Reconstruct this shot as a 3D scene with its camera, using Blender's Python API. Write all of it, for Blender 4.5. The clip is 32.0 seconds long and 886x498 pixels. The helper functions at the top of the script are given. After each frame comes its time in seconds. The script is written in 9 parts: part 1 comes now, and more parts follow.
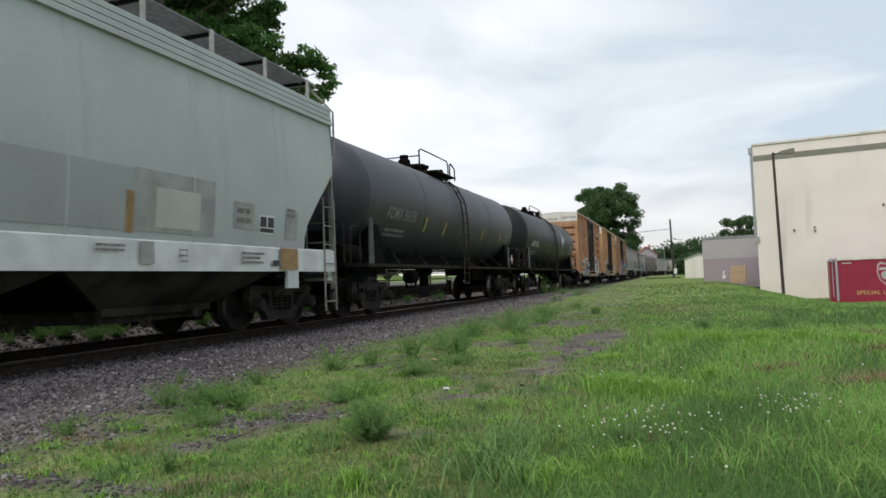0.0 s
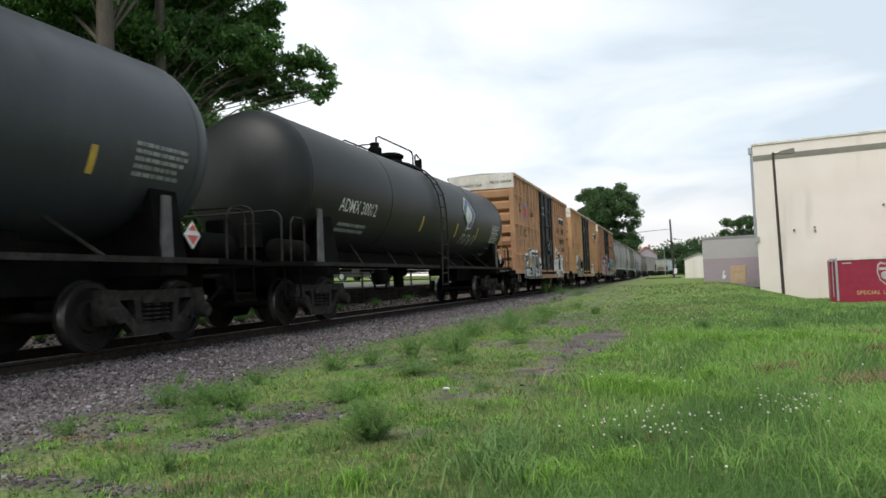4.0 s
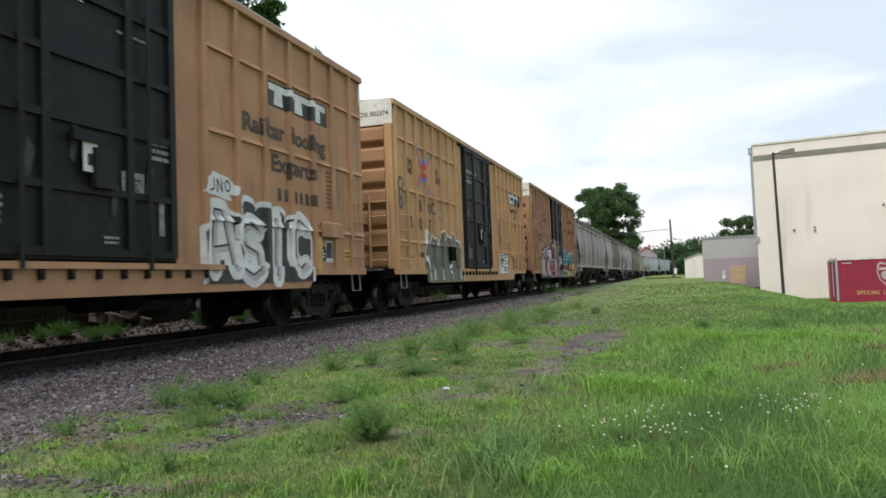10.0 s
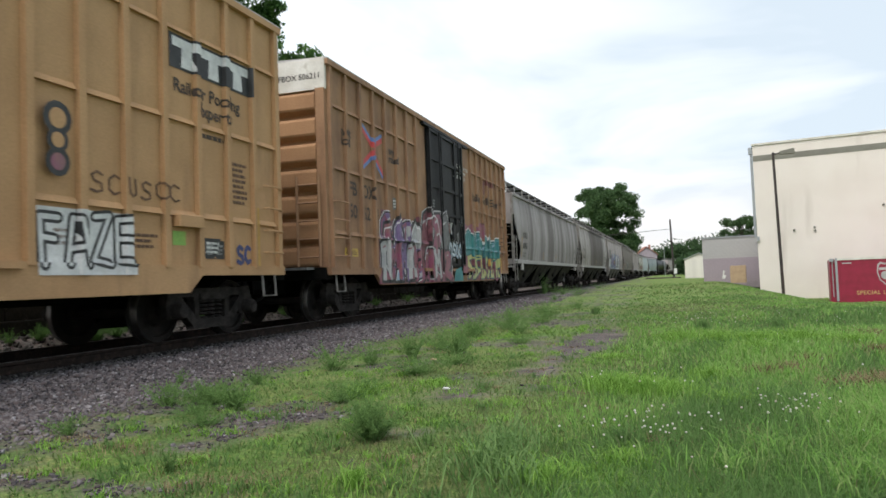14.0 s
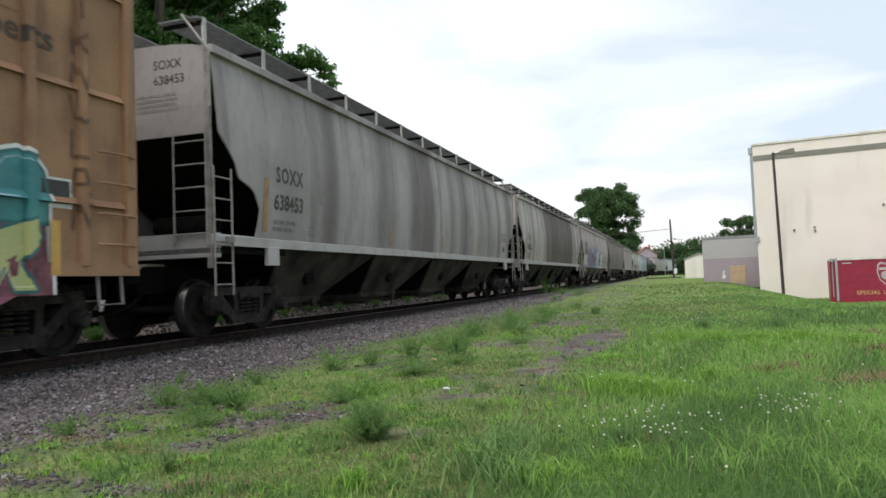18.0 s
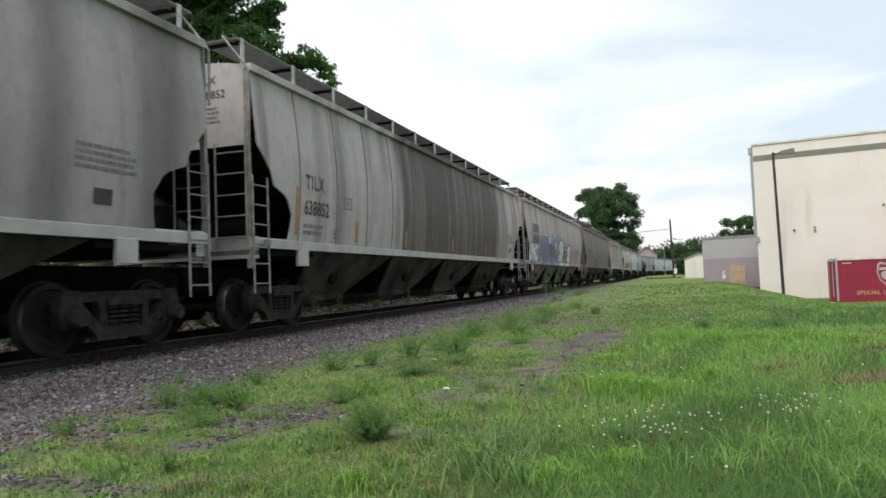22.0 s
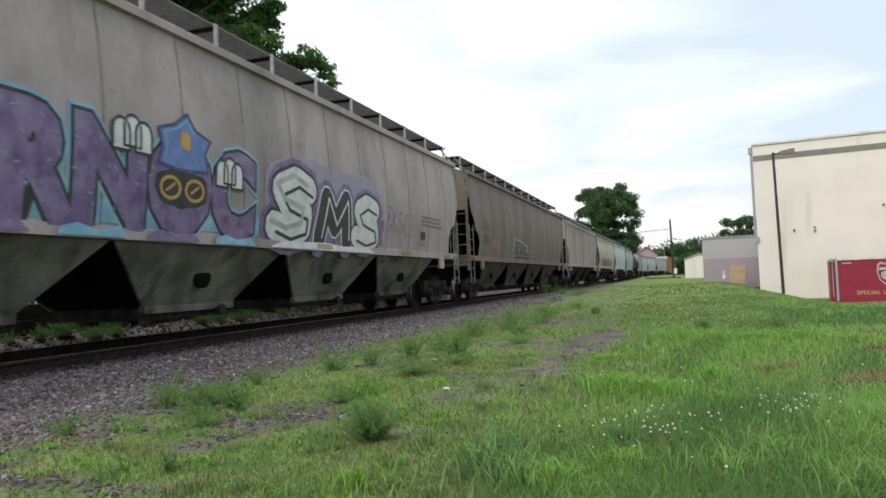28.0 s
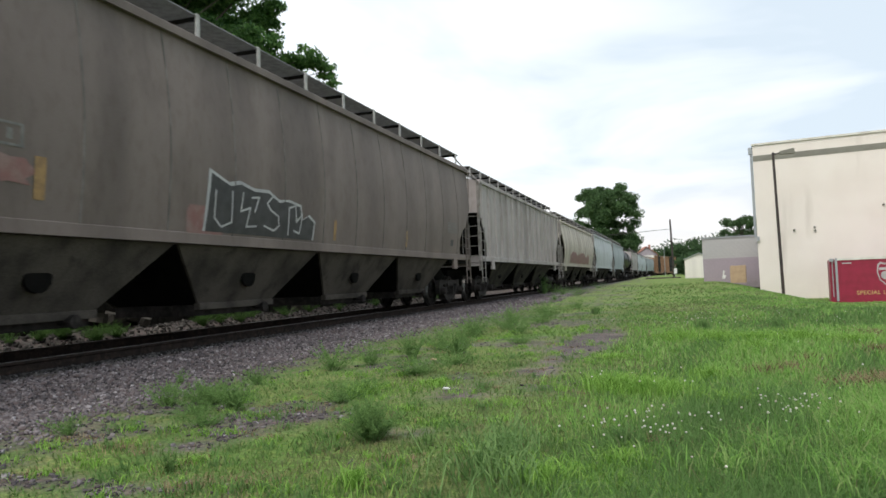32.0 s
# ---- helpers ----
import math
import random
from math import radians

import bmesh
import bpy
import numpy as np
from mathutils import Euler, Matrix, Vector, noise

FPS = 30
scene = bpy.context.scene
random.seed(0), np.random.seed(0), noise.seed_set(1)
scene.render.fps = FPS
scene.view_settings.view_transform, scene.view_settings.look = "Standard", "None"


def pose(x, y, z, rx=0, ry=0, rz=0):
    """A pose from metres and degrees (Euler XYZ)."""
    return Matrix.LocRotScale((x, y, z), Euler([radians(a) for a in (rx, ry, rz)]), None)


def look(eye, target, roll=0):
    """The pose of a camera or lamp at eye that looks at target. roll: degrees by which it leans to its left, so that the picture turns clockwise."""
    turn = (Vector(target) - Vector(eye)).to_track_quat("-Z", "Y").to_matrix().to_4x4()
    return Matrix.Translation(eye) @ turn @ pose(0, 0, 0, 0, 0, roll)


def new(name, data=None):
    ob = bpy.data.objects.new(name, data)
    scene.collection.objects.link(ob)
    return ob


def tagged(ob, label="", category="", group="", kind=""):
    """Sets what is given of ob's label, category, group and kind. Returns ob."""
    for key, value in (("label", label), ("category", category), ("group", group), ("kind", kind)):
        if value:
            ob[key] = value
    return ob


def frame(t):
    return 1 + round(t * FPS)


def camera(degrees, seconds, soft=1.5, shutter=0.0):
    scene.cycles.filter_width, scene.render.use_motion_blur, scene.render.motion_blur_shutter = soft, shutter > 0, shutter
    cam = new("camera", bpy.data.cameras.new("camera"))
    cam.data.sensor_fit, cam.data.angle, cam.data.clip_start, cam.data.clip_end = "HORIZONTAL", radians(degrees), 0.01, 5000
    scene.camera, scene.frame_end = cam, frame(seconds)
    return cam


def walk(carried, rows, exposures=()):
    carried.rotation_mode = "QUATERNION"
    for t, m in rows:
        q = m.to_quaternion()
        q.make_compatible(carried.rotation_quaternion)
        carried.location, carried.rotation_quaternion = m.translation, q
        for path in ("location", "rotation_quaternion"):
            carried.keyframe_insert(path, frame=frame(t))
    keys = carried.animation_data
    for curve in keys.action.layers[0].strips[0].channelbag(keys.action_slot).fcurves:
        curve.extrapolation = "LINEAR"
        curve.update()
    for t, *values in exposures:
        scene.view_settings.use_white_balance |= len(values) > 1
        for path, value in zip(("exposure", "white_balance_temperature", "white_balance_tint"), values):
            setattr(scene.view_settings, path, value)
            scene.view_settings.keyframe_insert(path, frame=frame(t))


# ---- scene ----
# World: z = 0 is the top of the rails, y runs along the straight track, the camera stands at x = 0, y = 0.
cam = camera(64.2, 32.0, soft=1.6, shutter=0.25)
YAW, PITCH, ROLL, EYE_Z = 18.16, 2.616, -2.14, 0.75
EYE = Vector((0, 0, EYE_Z))
AIM = Vector((-math.sin(radians(YAW)) * math.cos(radians(PITCH)), math.cos(radians(YAW)) * math.cos(radians(PITCH)), math.sin(radians(PITCH))))
STAND = look(EYE, EYE + AIM, ROLL)
walk(cam, [(0, STAND), (32, STAND)], [(0, -0.24), (3, -0.17), (5.5, -0.02), (9, 0.0), (32, 0.0)])

# ---- light ----
SUN_EL, SUN_AZ = 58.0, 184.0      # degrees; azimuth from +y towards +x
world = bpy.data.worlds.new("sky")
scene.world = world
world.use_nodes = True


def build_sky(nt):
    n, l = nt.nodes, nt.links
    n.clear()
    out = n.new("ShaderNodeOutputWorld")
    bg = n.new("ShaderNodeBackground")
    sky = n.new("ShaderNodeTexSky")
    sky.sky_type, sky.sun_disc = "NISHITA", False
    sky.sun_elevation, sky.sun_rotation = radians(SUN_EL), radians(SUN_AZ)
    sky.air_density, sky.dust_density = 1.0, 1.6
    co = n.new("ShaderNodeTexCoord")
    sep = n.new("ShaderNodeSeparateXYZ")
    l.new(co.outputs["Generated"], sep.inputs[0])
    # project the direction on a flat cloud sheet
    add = n.new("ShaderNodeMath"); add.operation = "ADD"; add.inputs[1].default_value = 0.16
    ab = n.new("ShaderNodeMath"); ab.operation = "MAXIMUM"; ab.inputs[1].default_value = 0.0
    l.new(sep.outputs[2], ab.inputs[0]); l.new(ab.outputs[0], add.inputs[0])
    dx = n.new("ShaderNodeMath"); dx.operation = "DIVIDE"
    dy = n.new("ShaderNodeMath"); dy.operation = "DIVIDE"
    l.new(sep.outputs[0], dx.inputs[0]); l.new(add.outputs[0], dx.inputs[1])
    l.new(sep.outputs[1], dy.inputs[0]); l.new(add.outputs[0], dy.inputs[1])
    com = n.new("ShaderNodeCombineXYZ")
    l.new(dx.outputs[0], com.inputs[0]); l.new(dy.outputs[0], com.inputs[1])
    noi = n.new("ShaderNodeTexNoise")
    noi.inputs["Scale"].default_value, noi.inputs["Detail"].default_value, noi.inputs["Roughness"].default_value = 1.1, 5, 0.5
    noi.inputs["Distortion"].default_value = 0.4
    l.new(com.outputs[0], noi.inputs["Vector"])
    ramp = n.new("ShaderNodeValToRGB")
    ramp.color_ramp.elements[0].position, ramp.color_ramp.elements[1].position = 0.40, 0.80
    # a thicker veil towards -x, thinner blue towards +x
    veil = n.new("ShaderNodeMath"); veil.operation = "MULTIPLY_ADD"; veil.inputs[1].default_value = -0.34
    l.new(sep.outputs[0], veil.inputs[0]); l.new(noi.outputs["Fac"], veil.inputs[2])
    l.new(veil.outputs[0], ramp.inputs[0])
    gain = n.new("ShaderNodeMix"); gain.data_type = "RGBA"; gain.blend_type = "MULTIPLY"; gain.inputs[0].default_value = 1.0
    gain.inputs[7].default_value = (SKY_GAIN, SKY_GAIN, SKY_GAIN, 1)
    l.new(sky.outputs[0], gain.inputs[6])
    pale = n.new("ShaderNodeMix"); pale.data_type = "RGBA"; pale.inputs[0].default_value = 0.84
    pale.inputs[7].default_value = (*SKY_PALE, 1)
    l.new(gain.outputs[2], pale.inputs[6])
    mix = n.new("ShaderNodeMix"); mix.data_type = "RGBA"
    mix.inputs[7].default_value = (*SKY_CLOUD, 1)
    l.new(ramp.outputs[0], mix.inputs[0]); l.new(pale.outputs[2], mix.inputs[6])
    # warm haze low over the horizon
    hz = n.new("ShaderNodeMapRange"); hz.inputs[1].default_value, hz.inputs[2].default_value = 0.0, 0.16
    hz.inputs[3].default_value, hz.inputs[4].default_value = 0.75, 0.0
    l.new(sep.outputs[2], hz.inputs[0])
    warm = n.new("ShaderNodeMix"); warm.data_type = "RGBA"; warm.inputs[7].default_value = (*SKY_HAZE, 1)
    l.new(hz.outputs[0], warm.inputs[0]); l.new(mix.outputs[2], warm.inputs[6])
    l.new(warm.outputs[2], bg.inputs[0])
    bg.inputs[1].default_value = 1.0
    l.new(bg.outputs[0], out.inputs[0])


SKY_GAIN = 0.09
SKY_PALE, SKY_CLOUD, SKY_HAZE = (0.86, 0.98, 1.085), (1.34, 1.36, 1.39), (1.15, 1.06, 1.00)
build_sky(world.node_tree)
sun_data = bpy.data.lights.new("sun", "SUN")
sun_data.energy, sun_data.angle, sun_data.color = 3.1, radians(35), (1.0, 0.95, 0.88)
sun = new("sun", sun_data)
sa, se = radians(SUN_AZ), radians(SUN_EL)
SUN_FROM = Vector((math.sin(sa) * math.cos(se), math.cos(sa) * math.cos(se), math.sin(se)))
sun.matrix_world = look(SUN_FROM * 200, (0, 0, 0))

# ---- materials ----


def mat(name, base, rough=0.6, metal=0.0, second=None, scale=3.0, fac=(0.4, 0.65), grain=0.06, grain_scale=40.0,
        bump=0.0, bump_scale=60.0, stretch=(1, 1, 1), third=None, third_scale=0.8, third_fac=(0.5, 0.7), spec=0.5, vary=0.0, coord="Object", third_stretch=(1, 1, 1)):
    """A procedural surface: base colour, a second tone in patches, a third at another size, fine grain and relief."""
    m = bpy.data.materials.new(name)
    m.use_nodes = True
    nt = m.node_tree
    n, l = nt.nodes, nt.links
    b = n["Principled BSDF"]
    b.inputs["Roughness"].default_value, b.inputs["Metallic"].default_value = rough, metal
    b.inputs["Specular IOR Level"].default_value = spec
    co = n.new("ShaderNodeTexCoord")
    mp = n.new("ShaderNodeMapping")
    mp.inputs["Scale"].default_value = stretch
    l.new(co.outputs[coord], mp.inputs[0])
    col = n.new("ShaderNodeRGB")
    col.outputs[0].default_value = (*base, 1)
    last = col.outputs[0]

    def layer(last, tone, sc, lohi, vec, detail=5):
        t = n.new("ShaderNodeTexNoise")
        t.inputs["Scale"].default_value, t.inputs["Detail"].default_value = sc, detail
        l.new(vec, t.inputs["Vector"])
        r = n.new("ShaderNodeMapRange")
        r.inputs[1].default_value, r.inputs[2].default_value = lohi
        l.new(t.outputs["Fac"], r.inputs[0])
        x = n.new("ShaderNodeMix")
        x.data_type = "RGBA"
        x.inputs[7].default_value = (*tone, 1)
        l.new(r.outputs[0], x.inputs[0])
        l.new(last, x.inputs[6])
        return x.outputs[2]

    if second:
        last = layer(last, second, scale, fac, mp.outputs[0])
    if third:
        mp3 = n.new("ShaderNodeMapping")
        mp3.inputs["Scale"].default_value = third_stretch
        l.new(co.outputs[coord], mp3.inputs[0])
        last = layer(last, third, third_scale, third_fac, mp3.outputs[0])
    if grain or vary:
        g = n.new("ShaderNodeTexNoise")
        g.inputs["Scale"].default_value, g.inputs["Detail"].default_value = grain_scale, 3
        l.new(co.outputs[coord], g.inputs["Vector"])
        r = n.new("ShaderNodeMapRange")
        r.inputs[1].default_value, r.inputs[2].default_value = 0.3, 0.7
        r.inputs[3].default_value, r.inputs[4].default_value = 1 - 2 * grain, 1 + 2 * grain
        l.new(g.outputs["Fac"], r.inputs[0])
        v = r.outputs[0]
        if vary:
            oi = n.new("ShaderNodeObjectInfo")
            rr = n.new("ShaderNodeMapRange")
            rr.inputs[3].default_value, rr.inputs[4].default_value = 1 - vary, 1 + vary
            l.new(oi.outputs["Random"], rr.inputs[0])
            mm = n.new("ShaderNodeMath")
            mm.operation = "MULTIPLY"
            l.new(v, mm.inputs[0]), l.new(rr.outputs[0], mm.inputs[1])
            v = mm.outputs[0]
        x = n.new("ShaderNodeMix")
        x.data_type, x.blend_type = "RGBA", "MULTIPLY"
        x.inputs[0].default_value = 1.0
        l.new(last, x.inputs[6]), l.new(v, x.inputs[7])
        last = x.outputs[2]
    l.new(last, b.inputs["Base Color"])
    if bump:
        t = n.new("ShaderNodeTexNoise")
        t.inputs["Scale"].default_value, t.inputs["Detail"].default_value = bump_scale, 4
        l.new(co.outputs[coord], t.inputs["Vector"])
        bp = n.new("ShaderNodeBump")
        bp.inputs["Strength"].default_value, bp.inputs["Distance"].default_value = bump, 0.02
        l.new(t.outputs["Fac"], bp.inputs["Height"])
        l.new(bp.outputs[0], b.inputs["Normal"])
    return m


def island_mat(name, tones, rough=0.7, spec=0.3, trans=0.0, up=0.0):
    """Leaves, blades and stones: the tone goes by the piece."""
    m = bpy.data.materials.new(name)
    m.use_nodes = True
    n, l = m.node_tree.nodes, m.node_tree.links
    b = n["Principled BSDF"]
    b.inputs["Roughness"].default_value, b.inputs["Specular IOR Level"].default_value = rough, spec
    g = n.new("ShaderNodeNewGeometry")
    r = n.new("ShaderNodeValToRGB")
    while len(r.color_ramp.elements) < len(tones):
        r.color_ramp.elements.new(0.5)
    for i, (e, c) in enumerate(zip(r.color_ramp.elements, tones)):
        e.position, e.color = i / (len(tones) - 1), (*c, 1)
    l.new(g.outputs["Random Per Island"], r.inputs[0])
    l.new(r.outputs[0], b.inputs["Base Color"])
    if up:      # blades in a dense sward share their light: ease their shading towards that of level ground
        add = n.new("ShaderNodeVectorMath")
        add.inputs[1].default_value = (0, 0, up)
        l.new(g.outputs["Normal"], add.inputs[0])
        nor = n.new("ShaderNodeVectorMath")
        nor.operation = "NORMALIZE"
        l.new(add.outputs[0], nor.inputs[0])
        l.new(nor.outputs[0], b.inputs["Normal"])
    if trans:
        out = n["Material Output"]
        tr = n.new("ShaderNodeBsdfTranslucent")
        l.new(r.outputs[0], tr.inputs[0])
        mx = n.new("ShaderNodeMixShader")
        mx.inputs[0].default_value = trans
        l.new(b.outputs[0], mx.inputs[1]), l.new(tr.outputs[0], mx.inputs[2])
        l.new(mx.outputs[0], out.inputs[0])
    return m


ORANGE = mat("boxcar_paint", (0.41, 0.228, 0.128), 0.66, second=(0.345, 0.19, 0.108), scale=1.3, third=(0.21, 0.115, 0.072), third_scale=2.6, third_fac=(0.54, 0.8), third_stretch=(1, 1, 0.22), grain=0.05, bump=0.05, spec=0.3)
ORANGE_LIGHT = mat("boxcar_paint_faded", (0.46, 0.275, 0.140), 0.68, second=(0.40, 0.235, 0.118), scale=1.1, third=(0.28, 0.165, 0.09), third_scale=2.4, third_fac=(0.55, 0.8), third_stretch=(1, 1, 0.22), grain=0.05, bump=0.05, spec=0.3)
ORANGE_RUST = mat("boxcar_paint_rusty", (0.32, 0.185, 0.106), 0.7, second=(0.25, 0.14, 0.082), scale=1.4, third=(0.15, 0.082, 0.055), third_scale=2.2, third_fac=(0.52, 0.8), third_stretch=(1, 1, 0.22), grain=0.06, bump=0.05, spec=0.3)
MAROON_FADED = mat("faded_maroon_mark", (0.13, 0.035, 0.035), 0.7, second=(0.2, 0.08, 0.06), scale=4, grain=0.05)
DOOR_SCUFF = mat("door_scuff", (0.045, 0.045, 0.046), 0.7, second=(0.02, 0.02, 0.021), scale=7, grain=0.1)
# end paint: dirt patches, plus some of the end's shade kept in the base
BOX_END = mat("boxcar_end_dirty_shaded", (0.36, 0.205, 0.112), 0.75, second=(0.29, 0.16, 0.088), scale=1.1, third=(0.16, 0.09, 0.058), third_scale=1.6, third_fac=(0.58, 0.8), third_stretch=(0.4, 1, 1.6), grain=0.08, bump=0.06, spec=0.15)
DOOR_BLACK = mat("door_black", (0.010, 0.0105, 0.012), 0.6, second=(0.015, 0.0155, 0.017), scale=1.8, third=(0.035, 0.034, 0.033), third_scale=3, third_fac=(0.6, 0.85), grain=0.08, bump=0.04, spec=0.22)
END_WHITE = mat("end_white", (0.66, 0.64, 0.60), 0.6, second=(0.52, 0.49, 0.44), scale=1.5, third=(0.4, 0.36, 0.3), third_scale=5, third_fac=(0.62, 0.85), grain=0.04)
ROOF_GREY = mat("galvanised_roof", (0.42, 0.42, 0.41), 0.5, 0.3, second=(0.3, 0.27, 0.24), scale=1.2, grain=0.06)
TANK_BLACK = mat("tank_black", (0.010, 0.012, 0.0125), 0.45, second=(0.014, 0.016, 0.016), scale=0.9, third=(0.022, 0.023, 0.022), third_scale=2.4, third_fac=(0.6, 0.9), third_stretch=(1, 1, 0.35), grain=0.05, spec=0.22)
TANK_GREY = mat("tank_grey_black", (0.0312, 0.0353, 0.0430), 0.46, second=(0.0410, 0.0459, 0.0550), scale=0.8, third=(0.0574, 0.0615, 0.0688), third_scale=2.0, third_fac=(0.58, 0.9), third_stretch=(1, 1, 0.35), grain=0.05, spec=0.3)
# near-black steel; also stands in for shade in hopper-end recesses and between bays
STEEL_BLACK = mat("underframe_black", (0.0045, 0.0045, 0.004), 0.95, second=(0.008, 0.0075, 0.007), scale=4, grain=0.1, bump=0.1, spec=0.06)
STEEL_DIRT = mat("truck_steel", (0.021, 0.019, 0.018), 0.85, second=(0.040, 0.035, 0.032), scale=5, third=(0.014, 0.012, 0.011), third_scale=9, grain=0.12, bump=0.15, spec=0.10)
WHEEL_STEEL = mat("wheel_steel", (0.014, 0.013, 0.0125), 0.75, 0.0, second=(0.026, 0.022, 0.020), scale=4, grain=0.1, spec=0.10)
TREAD = mat("wheel_tread", (0.26, 0.25, 0.24), 0.42, 1.0, second=(0.16, 0.15, 0.14), scale=6, grain=0.05)
RAIL_RUST = mat("rail_rust", (0.026, 0.019, 0.016), 0.9, second=(0.014, 0.011, 0.010), scale=6, third=(0.04, 0.028, 0.022), third_scale=14, grain=0.12, bump=0.15, spec=0.12)
RAIL_TOP = mat("rail_top", (0.13, 0.12, 0.115), 0.5, 0.8, second=(0.07, 0.06, 0.055), scale=5, grain=0.08)
TIE_WOOD = mat("tie_wood", (0.075, 0.06, 0.05), 0.9, second=(0.045, 0.038, 0.034), scale=6, stretch=(0.4, 3, 3), grain=0.15, bump=0.3)
CHALK = mat("white_lettering", (0.62, 0.62, 0.60), 0.7, second=(0.45, 0.45, 0.44), scale=9, grain=0.05)
CHALK_GREY = mat("grey_lettering", (0.40, 0.41, 0.41), 0.7, second=(0.28, 0.29, 0.29), scale=8, grain=0.05)
CHALK_DIM = mat("faded_lettering", (0.24, 0.25, 0.25), 0.7, second=(0.14, 0.15, 0.15), scale=8, grain=0.05)
INK = mat("black_lettering", (0.030, 0.028, 0.028), 0.7, second=(0.06, 0.055, 0.05), scale=8, grain=0.05)
DARK_INK = mat("dark_brown_lettering", (0.045, 0.032, 0.026), 0.7, second=(0.09, 0.058, 0.042), scale=5, grain=0.05)
INK_DIM = mat("faded_black_lettering", (0.13, 0.125, 0.12), 0.75, second=(0.2, 0.19, 0.18), scale=8, grain=0.05)
BROWN_INK = mat("brown_lettering", (0.10, 0.055, 0.035), 0.7, second=(0.17, 0.09, 0.05), scale=6, grain=0.05)
YELLOW = mat("reflector_yellow", (0.52, 0.34, 0.05), 0.5, second=(0.4, 0.25, 0.05), scale=8, grain=0.05)
REFLECT_RUST = mat("reflector_rusty", (0.33, 0.20, 0.08), 0.6, second=(0.22, 0.13, 0.06), scale=8, grain=0.05)
RED = mat("sign_red", (0.25, 0.010, 0.038), 0.5, second=(0.21, 0.009, 0.03), scale=3, grain=0.03)
BLUE = mat("stripe_blue", (0.13, 0.21, 0.46), 0.6, second=(0.10, 0.16, 0.36), scale=5, grain=0.05)
REDSTRIPE = mat("stripe_red", (0.55, 0.075, 0.075), 0.6, second=(0.42, 0.07, 0.07), scale=5, grain=0.05)


def hopper_paint(name, base, soot, streak=(0.46, 0.66), wide=0.5, zone=None, strength=1.0, fine=0.5):
    """Weathered paint: broad and narrow soot streaks that run down the sheet, mottling, and perhaps one sooty stretch of the car."""
    m = bpy.data.materials.new(name)
    m.use_nodes = True
    n, l = m.node_tree.nodes, m.node_tree.links
    b = n["Principled BSDF"]
    b.inputs["Roughness"].default_value, b.inputs["Specular IOR Level"].default_value = 0.62, 0.3
    co = n.new("ShaderNodeTexCoord")

    def noise(scale, stretch, lo, hi, detail=4, top=1.0):
        mp = n.new("ShaderNodeMapping")
        mp.inputs["Scale"].default_value = stretch
        l.new(co.outputs["Object"], mp.inputs[0])
        t = n.new("ShaderNodeTexNoise")
        t.inputs["Scale"].default_value, t.inputs["Detail"].default_value = scale, detail
        l.new(mp.outputs[0], t.inputs["Vector"])
        r = n.new("ShaderNodeMapRange")
        r.interpolation_type = "SMOOTHSTEP"
        r.inputs[1].default_value, r.inputs[2].default_value, r.inputs[4].default_value = lo, hi, top
        l.new(t.outputs["Fac"], r.inputs[0])
        return r.outputs[0]

    def math_node(op, a, c):
        k = n.new("ShaderNodeMath")
        k.operation, k.use_clamp = op, True
        for i, v in enumerate((a, c)):
            if isinstance(v, float):
                k.inputs[i].default_value = v
            else:
                l.new(v, k.inputs[i])
        return k.outputs[0]

    broad = noise(wide, (0.1, 1.0, 0.05), *streak, 3, strength)
    narrow = noise(2.6, (0.1, 1.0, 0.045), 0.52, 0.72, 3, fine)
    dirt = math_node("MAXIMUM", broad, narrow)
    if zone:
        sep = n.new("ShaderNodeSeparateXYZ")
        l.new(co.outputs["Object"], sep.inputs[0])
        wob = noise(1.2, (0.2, 1.0, 0.12), 0.3, 0.7, 3, 1.4)
        add = n.new("ShaderNodeMath"); add.operation = "ADD"
        l.new(sep.outputs[1], add.inputs[0]); l.new(wob, add.inputs[1])
        ups = n.new("ShaderNodeMapRange"); ups.inputs[1].default_value, ups.inputs[2].default_value = zone[0], zone[0] + 0.5
        dwn = n.new("ShaderNodeMapRange"); dwn.inputs[1].default_value, dwn.inputs[2].default_value = zone[1] + 2.5, zone[1]
        l.new(add.outputs[0], ups.inputs[0]), l.new(add.outputs[0], dwn.inputs[0])
        z = math_node("MULTIPLY", ups.outputs[0], dwn.outputs[0])
        z = math_node("MULTIPLY", z, math_node("ADD", noise(2.2, (0.1, 1.0, 0.05), 0.36, 0.62, 4, 0.26), 0.8))
        dirt = math_node("MAXIMUM", math_node("MULTIPLY", dirt, 0.55), math_node("MULTIPLY", z, 0.95))
    x = n.new("ShaderNodeMix"); x.data_type = "RGBA"
    x.inputs[6].default_value, x.inputs[7].default_value = (*base, 1), (*soot, 1)
    l.new(dirt, x.inputs[0])
    last = x.outputs[2]
    for tone, fac in (((0.80, 0.79, 0.78), noise(1.3, (0.5, 1.0, 0.6), 0.42, 0.72, 6)), ((0.88, 0.86, 0.84), noise(9.0, (1, 1, 0.5), 0.45, 0.75, 5)), ((0.93, 0.93, 0.93), noise(60.0, (1, 1, 1), 0.4, 0.6, 3))):
        y = n.new("ShaderNodeMix"); y.data_type, y.blend_type = "RGBA", "MULTIPLY"
        y.inputs[7].default_value = (*tone, 1)
        l.new(fac, y.inputs[0]), l.new(last, y.inputs[6])
        last = y.outputs[2]
    l.new(last, b.inputs["Base Color"])
    return m


